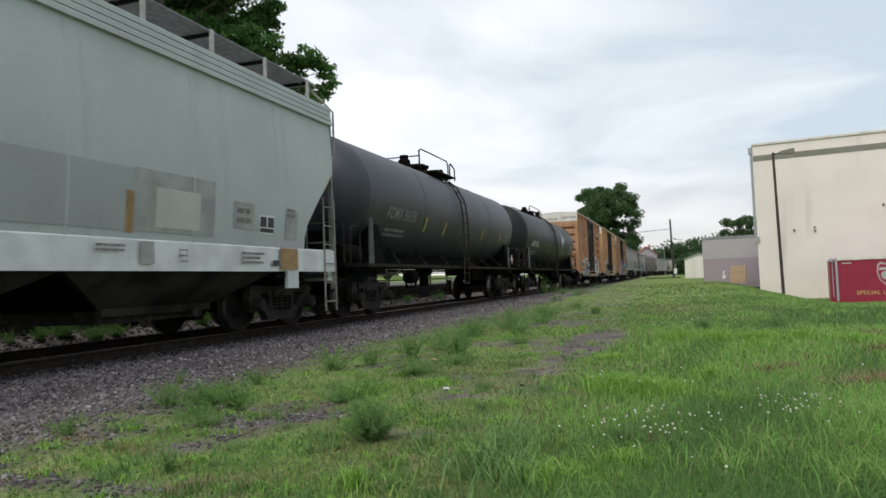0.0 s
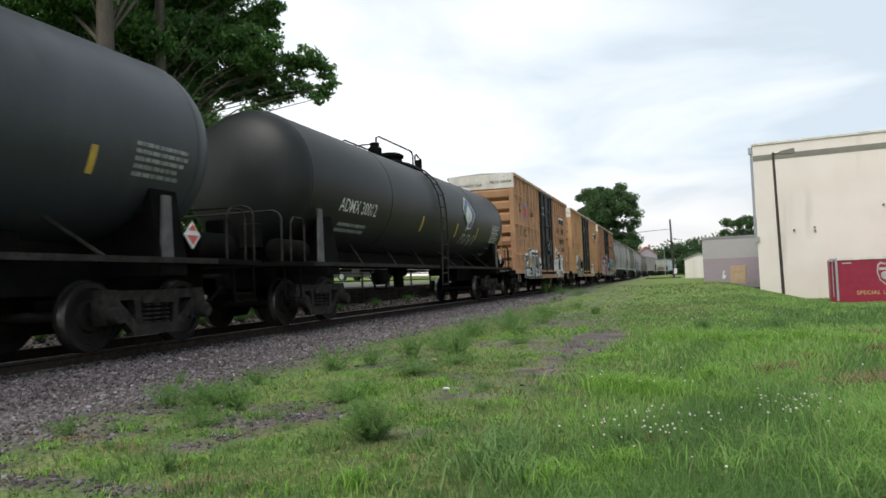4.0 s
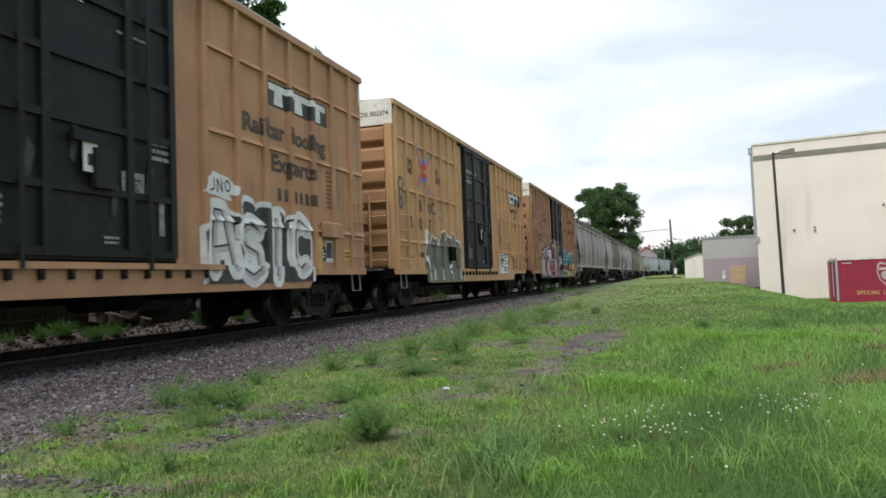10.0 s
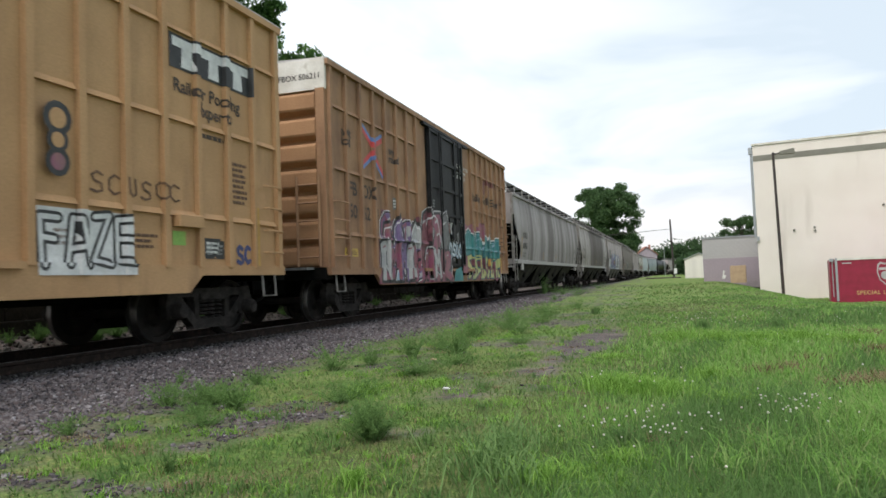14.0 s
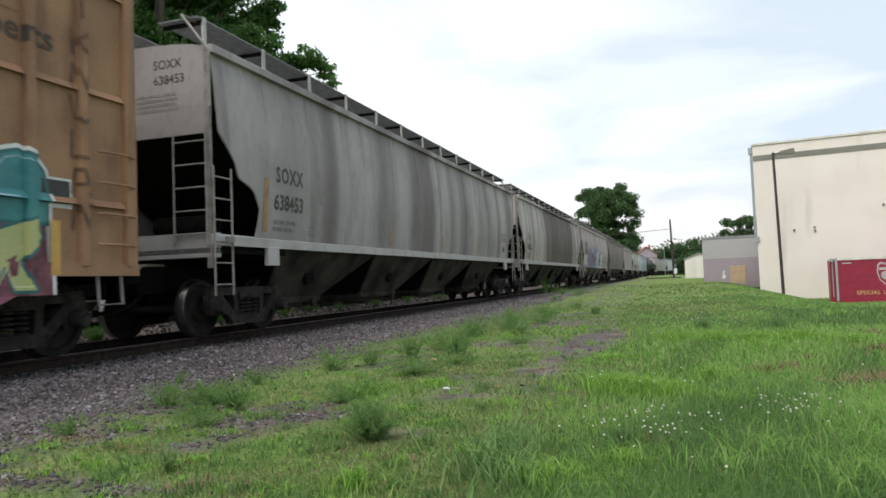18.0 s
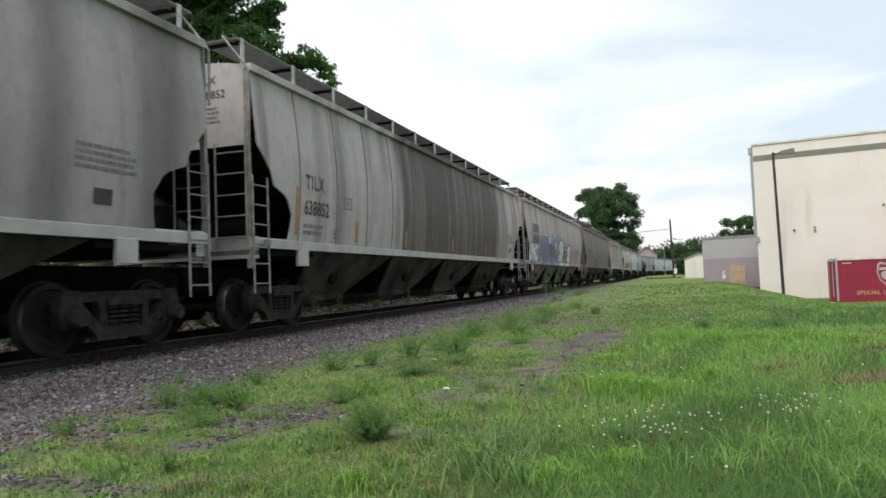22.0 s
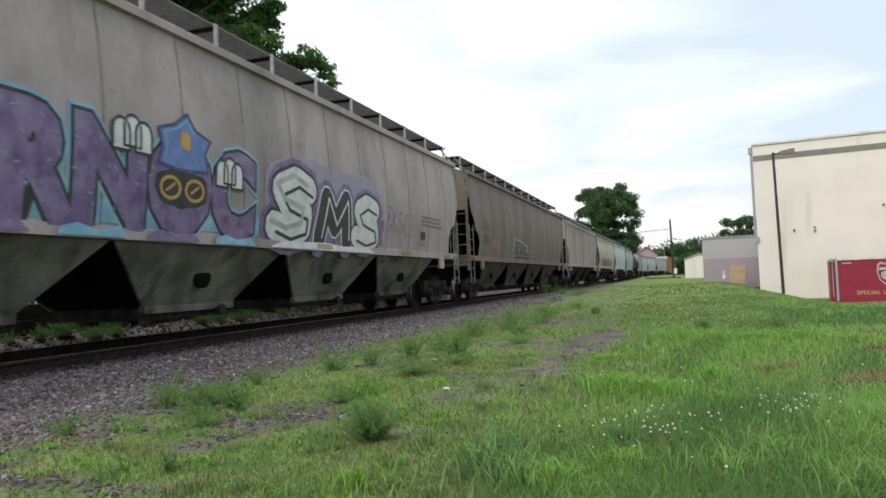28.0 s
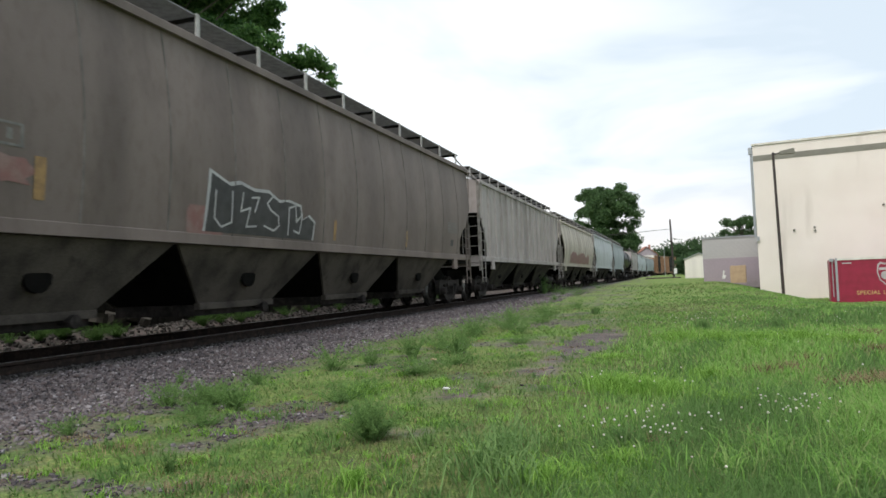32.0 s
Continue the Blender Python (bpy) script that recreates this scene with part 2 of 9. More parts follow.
HOP_ZERO = mat("hopper_pale_grey", (0.40, 0.43, 0.43), 0.5, second=(0.36, 0.385, 0.385), scale=0.7, third=(0.30, 0.32, 0.31), third_scale=2.5, third_fac=(0.55, 0.9), third_stretch=(1, 1.5, 0.15), grain=0.03, bump=0.03)
SILL_WHITE = mat("sill_white", (0.62, 0.64, 0.64), 0.5, second=(0.5, 0.52, 0.52), scale=2, third=(0.4, 0.36, 0.3), third_scale=4, third_fac=(0.65, 0.9), third_stretch=(1, 0.3, 1), grain=0.04)
HOP_A = hopper_paint("hopper_sooty_grey", (0.350, 0.325, 0.330), (0.110, 0.094, 0.092), (0.42, 0.66), 0.5, strength=0.85, fine=0.45)
SILL_GREY = mat("sill_grey", (0.37, 0.355, 0.352), 0.6, second=(0.29, 0.275, 0.27), scale=2, third=(0.16, 0.15, 0.145), third_scale=5, third_fac=(0.62, 0.85), grain=0.05)
HOP_B = hopper_paint("hopper_streaked_grey", (0.405, 0.374, 0.364), (0.062, 0.045, 0.039), (0.50, 0.68), 0.8, zone=(-3.6, 6.4), fine=0.8)
HOP_C = hopper_paint("hopper_warm_grey", (0.403, 0.340, 0.338), (0.24, 0.215, 0.208), (0.46, 0.76), 0.45, fine=0.3)
HOP_D = hopper_paint("hopper_brown_grey", (0.185, 0.148, 0.134), (0.125, 0.099, 0.09), (0.42, 0.7), 0.6, fine=0.35)
HOP_E = hopper_paint("hopper_ribbed_grey", (0.385, 0.35, 0.345), (0.27, 0.245, 0.24), (0.45, 0.7), 0.7)
HOP_F = hopper_paint("hopper_cream", (0.50, 0.46, 0.40), (0.38, 0.34, 0.29), (0.45, 0.7), 0.6)
HOP_G = hopper_paint("hopper_pale_blue", (0.50, 0.54, 0.57), (0.40, 0.43, 0.46), (0.45, 0.7), 0.6)
HOP_H = hopper_paint("hopper_blue_grey", (0.37, 0.41, 0.44), (0.27, 0.30, 0.33), (0.45, 0.7), 0.6)
# bay sheets: patchy grime, with underside shade darkened into the base tones
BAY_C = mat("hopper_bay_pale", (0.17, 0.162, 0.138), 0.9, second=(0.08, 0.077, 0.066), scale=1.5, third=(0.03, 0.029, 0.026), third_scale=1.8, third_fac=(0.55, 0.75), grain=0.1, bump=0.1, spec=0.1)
BAY_DIRTY_SHADED = mat("hopper_bay_dirty_shaded", (0.046, 0.044, 0.034), 0.95, second=(0.014, 0.0135, 0.012), scale=1.6, third=(0.030, 0.029, 0.026), third_scale=3.2, third_fac=(0.55, 0.8), grain=0.1, bump=0.1, spec=0.08)
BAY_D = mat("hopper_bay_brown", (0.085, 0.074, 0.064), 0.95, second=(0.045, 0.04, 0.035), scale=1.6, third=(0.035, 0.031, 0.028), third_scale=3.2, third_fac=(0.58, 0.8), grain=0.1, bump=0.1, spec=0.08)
LADDER_GREY = mat("ladder_grey", (0.23, 0.22, 0.212), 0.65, spec=0.3, second=(0.15, 0.135, 0.12), scale=6, grain=0.06)
LADDER_DARK = mat("ladder_brown", (0.17, 0.145, 0.13), 0.7, second=(0.1, 0.08, 0.07), scale=6, grain=0.06)
POST_PALE = mat("walkway_post_pale", (0.42, 0.41, 0.40), 0.65, second=(0.30, 0.285, 0.27), scale=6, grain=0.06)
BRACE_GREY = mat("brace_grey", (0.085, 0.088, 0.09), 0.7, second=(0.05, 0.05, 0.05), scale=4, grain=0.08)
GRATING = mat("walkway_grating", (0.20, 0.20, 0.20), 0.6, 0.2, second=(0.13, 0.13, 0.13), scale=8, grain=0.1)
G_GREY = mat("spray_grey", (0.135, 0.138, 0.108), 0.65, second=(0.10, 0.105, 0.082), scale=3, grain=0.06)
G_SILVER = mat("spray_silver", (0.42, 0.42, 0.42), 0.5, second=(0.30, 0.30, 0.31), scale=3, grain=0.06)
G_WHITE = mat("spray_white", (0.66, 0.66, 0.66), 0.6, second=(0.52, 0.52, 0.53), scale=4, grain=0.05)
G_BLACK = mat("spray_black", (0.02, 0.02, 0.022), 0.6, second=(0.04, 0.04, 0.042), scale=4, grain=0.05)
G_PURPLE = mat("spray_purple", (0.15, 0.10, 0.22), 0.6, second=(0.22, 0.17, 0.30), scale=3, third=(0.10, 0.065, 0.16), third_scale=5, grain=0.05)
G_LILAC = mat("spray_lilac", (0.26, 0.235, 0.33), 0.65, second=(0.31, 0.28, 0.33), scale=2, grain=0.05)
G_BLUE = mat("spray_blue", (0.15, 0.33, 0.48), 0.6, second=(0.25, 0.45, 0.58), scale=3, grain=0.05)
G_TEAL = mat("spray_teal", (0.035, 0.17, 0.19), 0.6, second=(0.06, 0.24, 0.235), scale=3, grain=0.05)
G_YELLOW = mat("spray_yellow", (0.46, 0.43, 0.19), 0.6, second=(0.38, 0.40, 0.16), scale=3, grain=0.05)
G_TEALDARK = mat("spray_dark_teal", (0.02, 0.10, 0.115), 0.6, second=(0.03, 0.14, 0.15), scale=3, grain=0.05)
G_LIME = mat("spray_lime", (0.36, 0.40, 0.17), 0.6, second=(0.42, 0.41, 0.20), scale=3, grain=0.05)
G_CREAM = mat("spray_cream", (0.58, 0.56, 0.34), 0.6, second=(0.50, 0.48, 0.28), scale=3, grain=0.05)
G_PINK = mat("spray_pink", (0.26, 0.075, 0.13), 0.6, second=(0.22, 0.11, 0.13), scale=3, third=(0.26, 0.12, 0.10), third_scale=6, grain=0.05)
G_GOLD = mat("spray_gold", (0.50, 0.30, 0.07), 0.6, second=(0.4, 0.22, 0.06), scale=4, grain=0.05)
G_MAROON = mat("spray_maroon", (0.12, 0.035, 0.05), 0.6, second=(0.24, 0.09, 0.11), scale=4, third=(0.05, 0.02, 0.025), third_scale=7, grain=0.06)
SEAM = mat("seam_dark", (0.15, 0.14, 0.13), 0.7, second=(0.22, 0.20, 0.18), scale=5, grain=0.05)
G_RED = mat("spray_red", (0.36, 0.07, 0.06), 0.65, second=(0.42, 0.2, 0.16), scale=2.5, grain=0.05)
G_NAVY = mat("spray_navy", (0.04, 0.05, 0.14), 0.6, second=(0.06, 0.07, 0.18), scale=4, grain=0.05)
G_SKY = mat("spray_pale_blue", (0.30, 0.42, 0.52), 0.6, second=(0.22, 0.32, 0.42), scale=3, grain=0.05)
G_MIDGREY = mat("spray_mid_grey", (0.27, 0.27, 0.275), 0.55, second=(0.20, 0.20, 0.205), scale=3, grain=0.06)
G_DARKGREY = mat("spray_dark_grey", (0.10, 0.10, 0.105), 0.6, second=(0.16, 0.16, 0.165), scale=3, grain=0.06)
G_GREEN = mat("spray_green", (0.22, 0.42, 0.09), 0.6, second=(0.30, 0.45, 0.10), scale=3, grain=0.05)
G_RUSTRED = mat("spray_faint_red", (0.22, 0.105, 0.095), 0.7, second=(0.24, 0.16, 0.145), scale=4, grain=0.05)
SEAM_FAINT = mat("seam_faint", (0.17, 0.155, 0.145), 0.7, second=(0.25, 0.23, 0.215), scale=3, grain=0.05)
SEAM_SOOT = mat("seam_soot", (0.105, 0.092, 0.085), 0.8, second=(0.17, 0.15, 0.14), scale=4, grain=0.05)

# ---- building blocks ----


class Solid:
    """Collects vertices and faces for one mesh."""

    def __init__(self):
        self.v, self.f = [], []

    def add(self, vs, fs):
        k = len(self.v)
        self.v += [tuple(a) for a in vs]
        self.f += [tuple(i + k for i in f) for f in fs]
        return self

    def box(self, x0, x1, y0, y1, z0, z1, b=0.0):
        if b <= 0:
            return self.add([(x, y, z) for z in (z0, z1) for y in (y0, y1) for x in (x0, x1)],
                            [(0, 2, 3, 1), (4, 5, 7, 6), (0, 1, 5, 4), (2, 6, 7, 3), (0, 4, 6, 2), (1, 3, 7, 5)])
        # chamfered round the upright edges and the top
        r = [(x0 + b, y0), (x1 - b, y0), (x1, y0 + b), (x1, y1 - b), (x1 - b, y1), (x0 + b, y1), (x0, y1 - b), (x0, y0 + b)]
        c = [(x0 + 2 * b, y0 + b), (x1 - 2 * b, y0 + b), (x1 - b, y0 + 2 * b), (x1 - b, y1 - 2 * b), (x1 - 2 * b, y1 - b), (x0 + 2 * b, y1 - b), (x0 + b, y1 - 2 * b), (x0 + b, y0 + 2 * b)]
        return self.loft([[(*p, z0) for p in r], [(*p, z1 - b) for p in r], [(*p, z1) for p in c]])

    def loft(self, rings, closed=True, caps=True):
        n = len(rings[0])
        k = len(self.v)
        for r in rings:
            self.v += [tuple(p) for p in r]
        m = n if closed else n - 1
        for i in range(len(rings) - 1):
            for j in range(m):
                a, b2 = k + i * n + j, k + i * n + (j + 1) % n
                self.f.append((a, b2, b2 + n, a + n))
        if caps and closed:
            self.f.append(tuple(k + j for j in reversed(range(n))))
            self.f.append(tuple(k + (len(rings) - 1) * n + j for j in range(n)))
        return self

    def prism(self, outline, axis, a, b):
        """An outline in the two other axes, from a to b along axis (0, 1, 2)."""
        def put(p, h):
            q = list(p)
            q.insert(axis, h)
            return q
        return self.loft([[put(p, a) for p in outline], [put(p, b) for p in outline]])

    def tube(self, pts, r, seg=6, r_end=None):
        pts = [Vector(p) for p in pts]
        rings = []
        side = None
        for i, p in enumerate(pts):
            d = (pts[min(i + 1, len(pts) - 1)] - pts[max(i - 1, 0)]).normalized()
            if side is None:
                side = d.cross(Vector((0, 0, 1)) if abs(d.z) < 0.9 else Vector((1, 0, 0))).normalized()
            side = (side - d * side.dot(d)).normalized()
            up = d.cross(side)
            rr = r if r_end is None else r + (r_end - r) * i / max(1, len(pts) - 1)
            rings.append([p + (side * math.cos(2 * math.pi * k / seg) + up * math.sin(2 * math.pi * k / seg)) * rr for k in range(seg)])
        return self.loft(rings)

    def lathe(self, prof, axis=0, seg=24, c=(0, 0, 0)):
        """prof: (along the axis, radius)."""
        rings = []
        for h, r in prof:
            ring = []
            for k in range(seg):
                a = 2 * math.pi * k / seg
                p = [r * math.cos(a), r * math.sin(a)]
                p.insert(axis, h)
                ring.append((p[0] + c[0], p[1] + c[1], p[2] + c[2]))
            rings.append(ring)
        return self.loft(rings)

    def mesh(self, name, smooth=None):
        me = bpy.data.meshes.new(name)
        me.from_pydata(self.v, [], self.f)
        if smooth:
            me.polygons.foreach_set("use_smooth", [True] * len(me.polygons))
            me.set_sharp_from_angle(angle=radians(smooth))
        me.update()
        return me


def part(name, solid, material, parent=None, label="", smooth=None, m=None):
    me = solid if isinstance(solid, bpy.types.Mesh) else solid.mesh(name, smooth)
    if not me.materials:
        me.materials.append(material)
    ob = new(name, me)
    if parent is not None:
        ob.parent = parent
    if m is not None:
        ob.matrix_basis = m
    if label:
        tagged(ob, label)
    return ob


def anchor(name, m, label, category, group="", kind=""):
    ob = new(name)
    ob.empty_display_size = 0.2
    ob.matrix_basis = m
    return tagged(ob, label, category, group, kind)


def big_mesh(name, verts, faces, material):
    """A mesh from arrays of vertices (n, 3) and triangles or quads (m, k)."""
    me = bpy.data.meshes.new(name)
    k = faces.shape[1]
    me.vertices.add(len(verts))
    me.vertices.foreach_set("co", np.ascontiguousarray(verts, dtype=np.float32).ravel())
    me.loops.add(faces.size)
    me.loops.foreach_set("vertex_index", np.ascontiguousarray(faces, dtype=np.int32).ravel())
    me.polygons.add(len(faces))
    me.polygons.foreach_set("loop_start", np.arange(0, faces.size, k, dtype=np.int32))
    me.update(calc_edges=True)
    me.validate()
    me.materials.append(material)
    return me


def letters(body, size, place, boldness=0.0, align="LEFT", squeeze=1.0, spacing=1.0):
    """Writing as a flat mesh; place(u, v) gives the point for a point of the line."""
    cu = bpy.data.curves.new("writing", "FONT")
    cu.body, cu.size, cu.offset, cu.align_x, cu.resolution_u = body, size, boldness, align, 3
    cu.space_character = spacing
    ob = bpy.data.objects.new("writing", cu)
    scene.collection.objects.link(ob)
    dg = bpy.context.evaluated_depsgraph_get()
    me = bpy.data.meshes.new_from_object(ob.evaluated_get(dg))
    bpy.data.objects.remove(ob)
    bpy.data.curves.remove(cu)
    if size > 0.6:
        s = Solid()
        for poly in me.polygons:
            for band in bands([(me.vertices[i].co.x, me.vertices[i].co.y) for i in poly.vertices]):
                s.add([(a, b, 0) for a, b in band], [tuple(range(len(band)))])
        bpy.data.meshes.remove(me)
        me = s.mesh("writing")
    for v in me.vertices:
        v.co = place(v.co.x * squeeze, v.co.y)
    me.materials.clear()
    return me


def flat(pts, place):
    """A flat patch with an outline of (u, v) points."""
    s = Solid()
    for band in bands(pts):
        s.add([place(u, v) for u, v in band], [tuple(range(len(band)))])
    return s


def bands(pts, step=0.14):
    """A flat outline cut into level bands, so that it can follow a bulging side."""
    lo, hi = min(p[1] for p in pts), max(p[1] for p in pts)
    if hi - lo < 0.25:
        return [list(pts)]
    n = int((hi - lo) / step) + 1
    cut = [clip_u(list(pts), lo + (hi - lo) * k / n, lo + (hi - lo) * (k + 1) / n, 1) for k in range(n)]
    return [c for c in cut if c]


def strips(rects, place):
    s = Solid()
    for u0, u1, v0, v1 in rects:
        s.add([place(u0, v0), place(u1, v0), place(u1, v1), place(u0, v1)], [(0, 1, 2, 3)])
    return s


def word_bars(u, v, w, h, rng, gap=0.35):
    """Bars in the place of a line of small writing."""
    out, x = [], u
    while x < u + w:
        k = h * rng.uniform(1.2, 3.5)
        out.append((x, min(x + k, u + w), v, v + h))
        x += k + h * gap
    return out

# ---- the train ----
TRACK_X, SPEED = -8.15, 5.3254
BEND_Y, BEND_R = 160.0, 300.0     # the track is straight up to BEND_Y, then bends to the right


def on_track(s):
    """The pose of a thing that stands on the track s metres along it."""
    if s <= BEND_Y:
        return pose(TRACK_X, s, 0)
    a = (s - BEND_Y) / BEND_R
    return pose(TRACK_X + BEND_R * (1 - math.cos(a)), BEND_Y + BEND_R * math.sin(a), 0, 0, 0, -math.degrees(a))


FACE = lambda x: (lambda u, v: (x, u, v))                     # writing on a flat side that looks to +x
FRONT = lambda y: (lambda u, v: (u, y, v))                    # writing on an end that looks to -y
ROLLING, WHEELSETS = [], []
SHARED = {}


def once(key, make):
    if key not in SHARED:
        SHARED[key] = make()
    return SHARED[key]


def side_frame_mesh():
    s = Solid()
    t = 0.07
    # top chord, bottom chord and the two slanting legs of the casting
    def bar(a, b, w):
        a, b = Vector((0, *a)), Vector((0, *b))
        d = (b - a).normalized()
        nrm = Vector((0, -d.z, d.y)) * w / 2
        s.prism([((a + nrm).y, (a + nrm).z), ((b + nrm).y, (b + nrm).z), ((b - nrm).y, (b - nrm).z), ((a - nrm).y, (a - nrm).z)], 0, -t, t)
    bar((-0.98, 0.72), (0.98, 0.72), 0.13)
    bar((-0.86, 0.66), (-0.42, 0.26), 0.15)
    bar((0.86, 0.66), (0.42, 0.26), 0.15)
    bar((-0.48, 0.24), (0.48, 0.24), 0.15)
    bar((-0.40, 0.70), (-0.36, 0.26), 0.11)
    bar((0.40, 0.70), (0.36, 0.26), 0.11)
    for y in (-0.89, 0.89):
        s.prism([(y - 0.16, 0.34), (y + 0.16, 0.34), (y + 0.19, 0.60), (y + 0.12, 0.80), (y - 0.12, 0.80), (y - 0.19, 0.60)], 0, -t, t)
        s.lathe([(0.0, 0.12), (0.12, 0.12), (0.17, 0.10), (0.18, 0.05)], 0, 14, (t, y, 0.457))
    for y in (-0.19, 0, 0.19):
        for k in range(5):
            s.lathe([(0.30 + k * 0.062, 0.055), (0.315 + k * 0.062, 0.085), (0.335 + k * 0.062, 0.085), (0.35 + k * 0.062, 0.055)], 2, 10, (0.0, y, 0))
    s.box(-0.12, 0.10, -0.33, 0.33, 0.60, 0.70)
    return s.mesh("side_frame", 40)


def wheelset_mesh():
    s = Solid()
    for e in (-1, 1):
        c = [(0.69, 0.08), (0.70, 0.19), (0.735, 0.20), (0.745, 0.36), (0.69, 0.37), (0.675, 0.488), (0.70, 0.488), (0.72, 0.462), (0.82, 0.455), (0.825, 0.38), (0.775, 0.36), (0.77, 0.22), (0.83, 0.19), (0.83, 0.09)]
        s.lathe([(e * h, r) for h, r in c], 0, 32)
    s.lathe([(-1.1, 0.075), (1.1, 0.075)], 0, 12)
    for k in range(3):      # plugs that show the wheel turn
        a = 2.1 * k
        s.box(0.770, 0.782, 0.29 * math.cos(a) - 0.02, 0.29 * math.cos(a) + 0.02, 0.29 * math.sin(a) - 0.02, 0.29 * math.sin(a) + 0.02)
    return s.mesh("wheelset", 35)


def tread_mesh():
    s = Solid()
    s.lathe([(0.722, 0.4635), (0.818, 0.4575), (0.8262, 0.452)], 0, 32)
    s.f = s.f[:-2]
    return s.mesh("tread", 40)


def truck_mesh():
    s = Solid()
    s.box(-1.0, 1.0, -0.22, 0.22, 0.42, 0.68, 0.04)
    s.box(-0.35, 0.35, -0.3, 0.3, 0.66, 0.8)
    for y in (-0.42, 0.42):
        s.box(-0.85, 0.85, y - 0.05, y + 0.05, 0.36, 0.48)
        for x in (-0.75, 0.75):
            s.box(x - 0.07, x + 0.07, y + (0.02 if y > 0 else -0.12), y + (0.12 if y > 0 else -0.02), 0.30, 0.62)
    return s.mesh("truck")


def add_trucks(car, at, turning=True, dark=False):
    for y in at:
        t = part("truck", once("truck", truck_mesh), STEEL_BLACK, car, m=pose(0, y, 0))
        for x, r in ((1.06, 0), (-1.06, 180)):
            part("side_frame", once("side_frame", side_frame_mesh), STEEL_DIRT, t, m=pose(x, 0, 0, 0, 0, r))
        for a in (-0.89, 0.89):
            w = part("wheelset", once("wheelset", wheelset_mesh), WHEEL_STEEL, car, m=pose(0, y + a, 0.457))
            for q in (0, 180):
                part("tread", once("tread", tread_mesh), TREAD, w, "polished steel wheel tread", m=pose(0, 0, 0, 0, 0, q))
            if turning:
                WHEELSETS.append((w, y + a))


def coupler_mesh():
    s = Solid()
    s.box(-0.11, 0.11, -0.75, 0.35, 0.72, 0.98, 0.02)
    s.box(-0.2, 0.2, -1.02, -0.72, 0.66, 1.04, 0.04)
    s.tube([(0.25, -0.2, 0.8), (0.3, -0.6, 0.55), (0.22, -0.95, 0.42), (0.1, -1.15, 0.5)], 0.03, 6)
    return s.mesh("coupler")


def add_couplers(car, half):
    part("coupler", once("coupler", coupler_mesh), STEEL_BLACK, car, m=pose(0, -half, 0))
    part("coupler", once("coupler", coupler_mesh), STEEL_BLACK, car, m=pose(0, half, 0, 0, 0, 180))


def ladder(car, x, y0, y1, z0, z1, material, steps, face="side", r=0.022, name="ladder", label=""):
    """Two stiles in a side plane (or an end plane at y = x) with rungs as parts of their own."""
    P = (lambda a, z: (x, a, z)) if face == "side" else (lambda a, z: (a, x, z))
    s = Solid()
    for a in (y0, y1):
        s.tube([P(a, z0), P(a, z1)], r * 1.5, 4)
    lad = part(name, s, material, car, label)
    for k in range(steps):
        z = z0 + (k + 0.5) * (z1 - z0) / steps
        part("rung", Solid().tube([P(y0, z), P(y1, z)], r, 5), material, lad)
    return lad


def start_car(name, front, rear, label, category, group):
    c = (front + rear) / 2
    car = anchor(name, on_track(c), label, category, group)
    ROLLING.append((car, c))
    return car


def blotch(rng, u, v, w, h, n=18, rough=0.25):
    out = []
    for k in range(n):
        a = 2 * math.pi * k / n
        q = 1 + rng.uniform(-rough, rough)
        cx, cy = math.cos(a), math.sin(a)
        p = 0.55
        out.append((u + w / 2 * math.copysign(abs(cx) ** p, cx) * q, v + h / 2 * math.copysign(abs(cy) ** p, cy) * q))
    return out


def tag_letters(car, body, size, place_at, layers, squeeze=1.0, spacing=1.0, name="graffiti"):
    """Sprayed lettering in layers, the widest halo undermost. place_at(lift) gives the surface."""
    base = None
    for i, (material, bold, lift) in enumerate(layers):
        ob = part(name if i == 0 else "spray_layer", letters(body, size, place_at(lift), bold, "LEFT", squeeze, spacing), material, base or car, "sprayed graffiti lettering" if i == 0 else "")
        base = base or ob
    return base


# -- boxcars --
BOX_L, BOX_W, BOX_TOP, BOX_LOW = 15.9, 1.565, 5.44, 0.97


POSTS = []


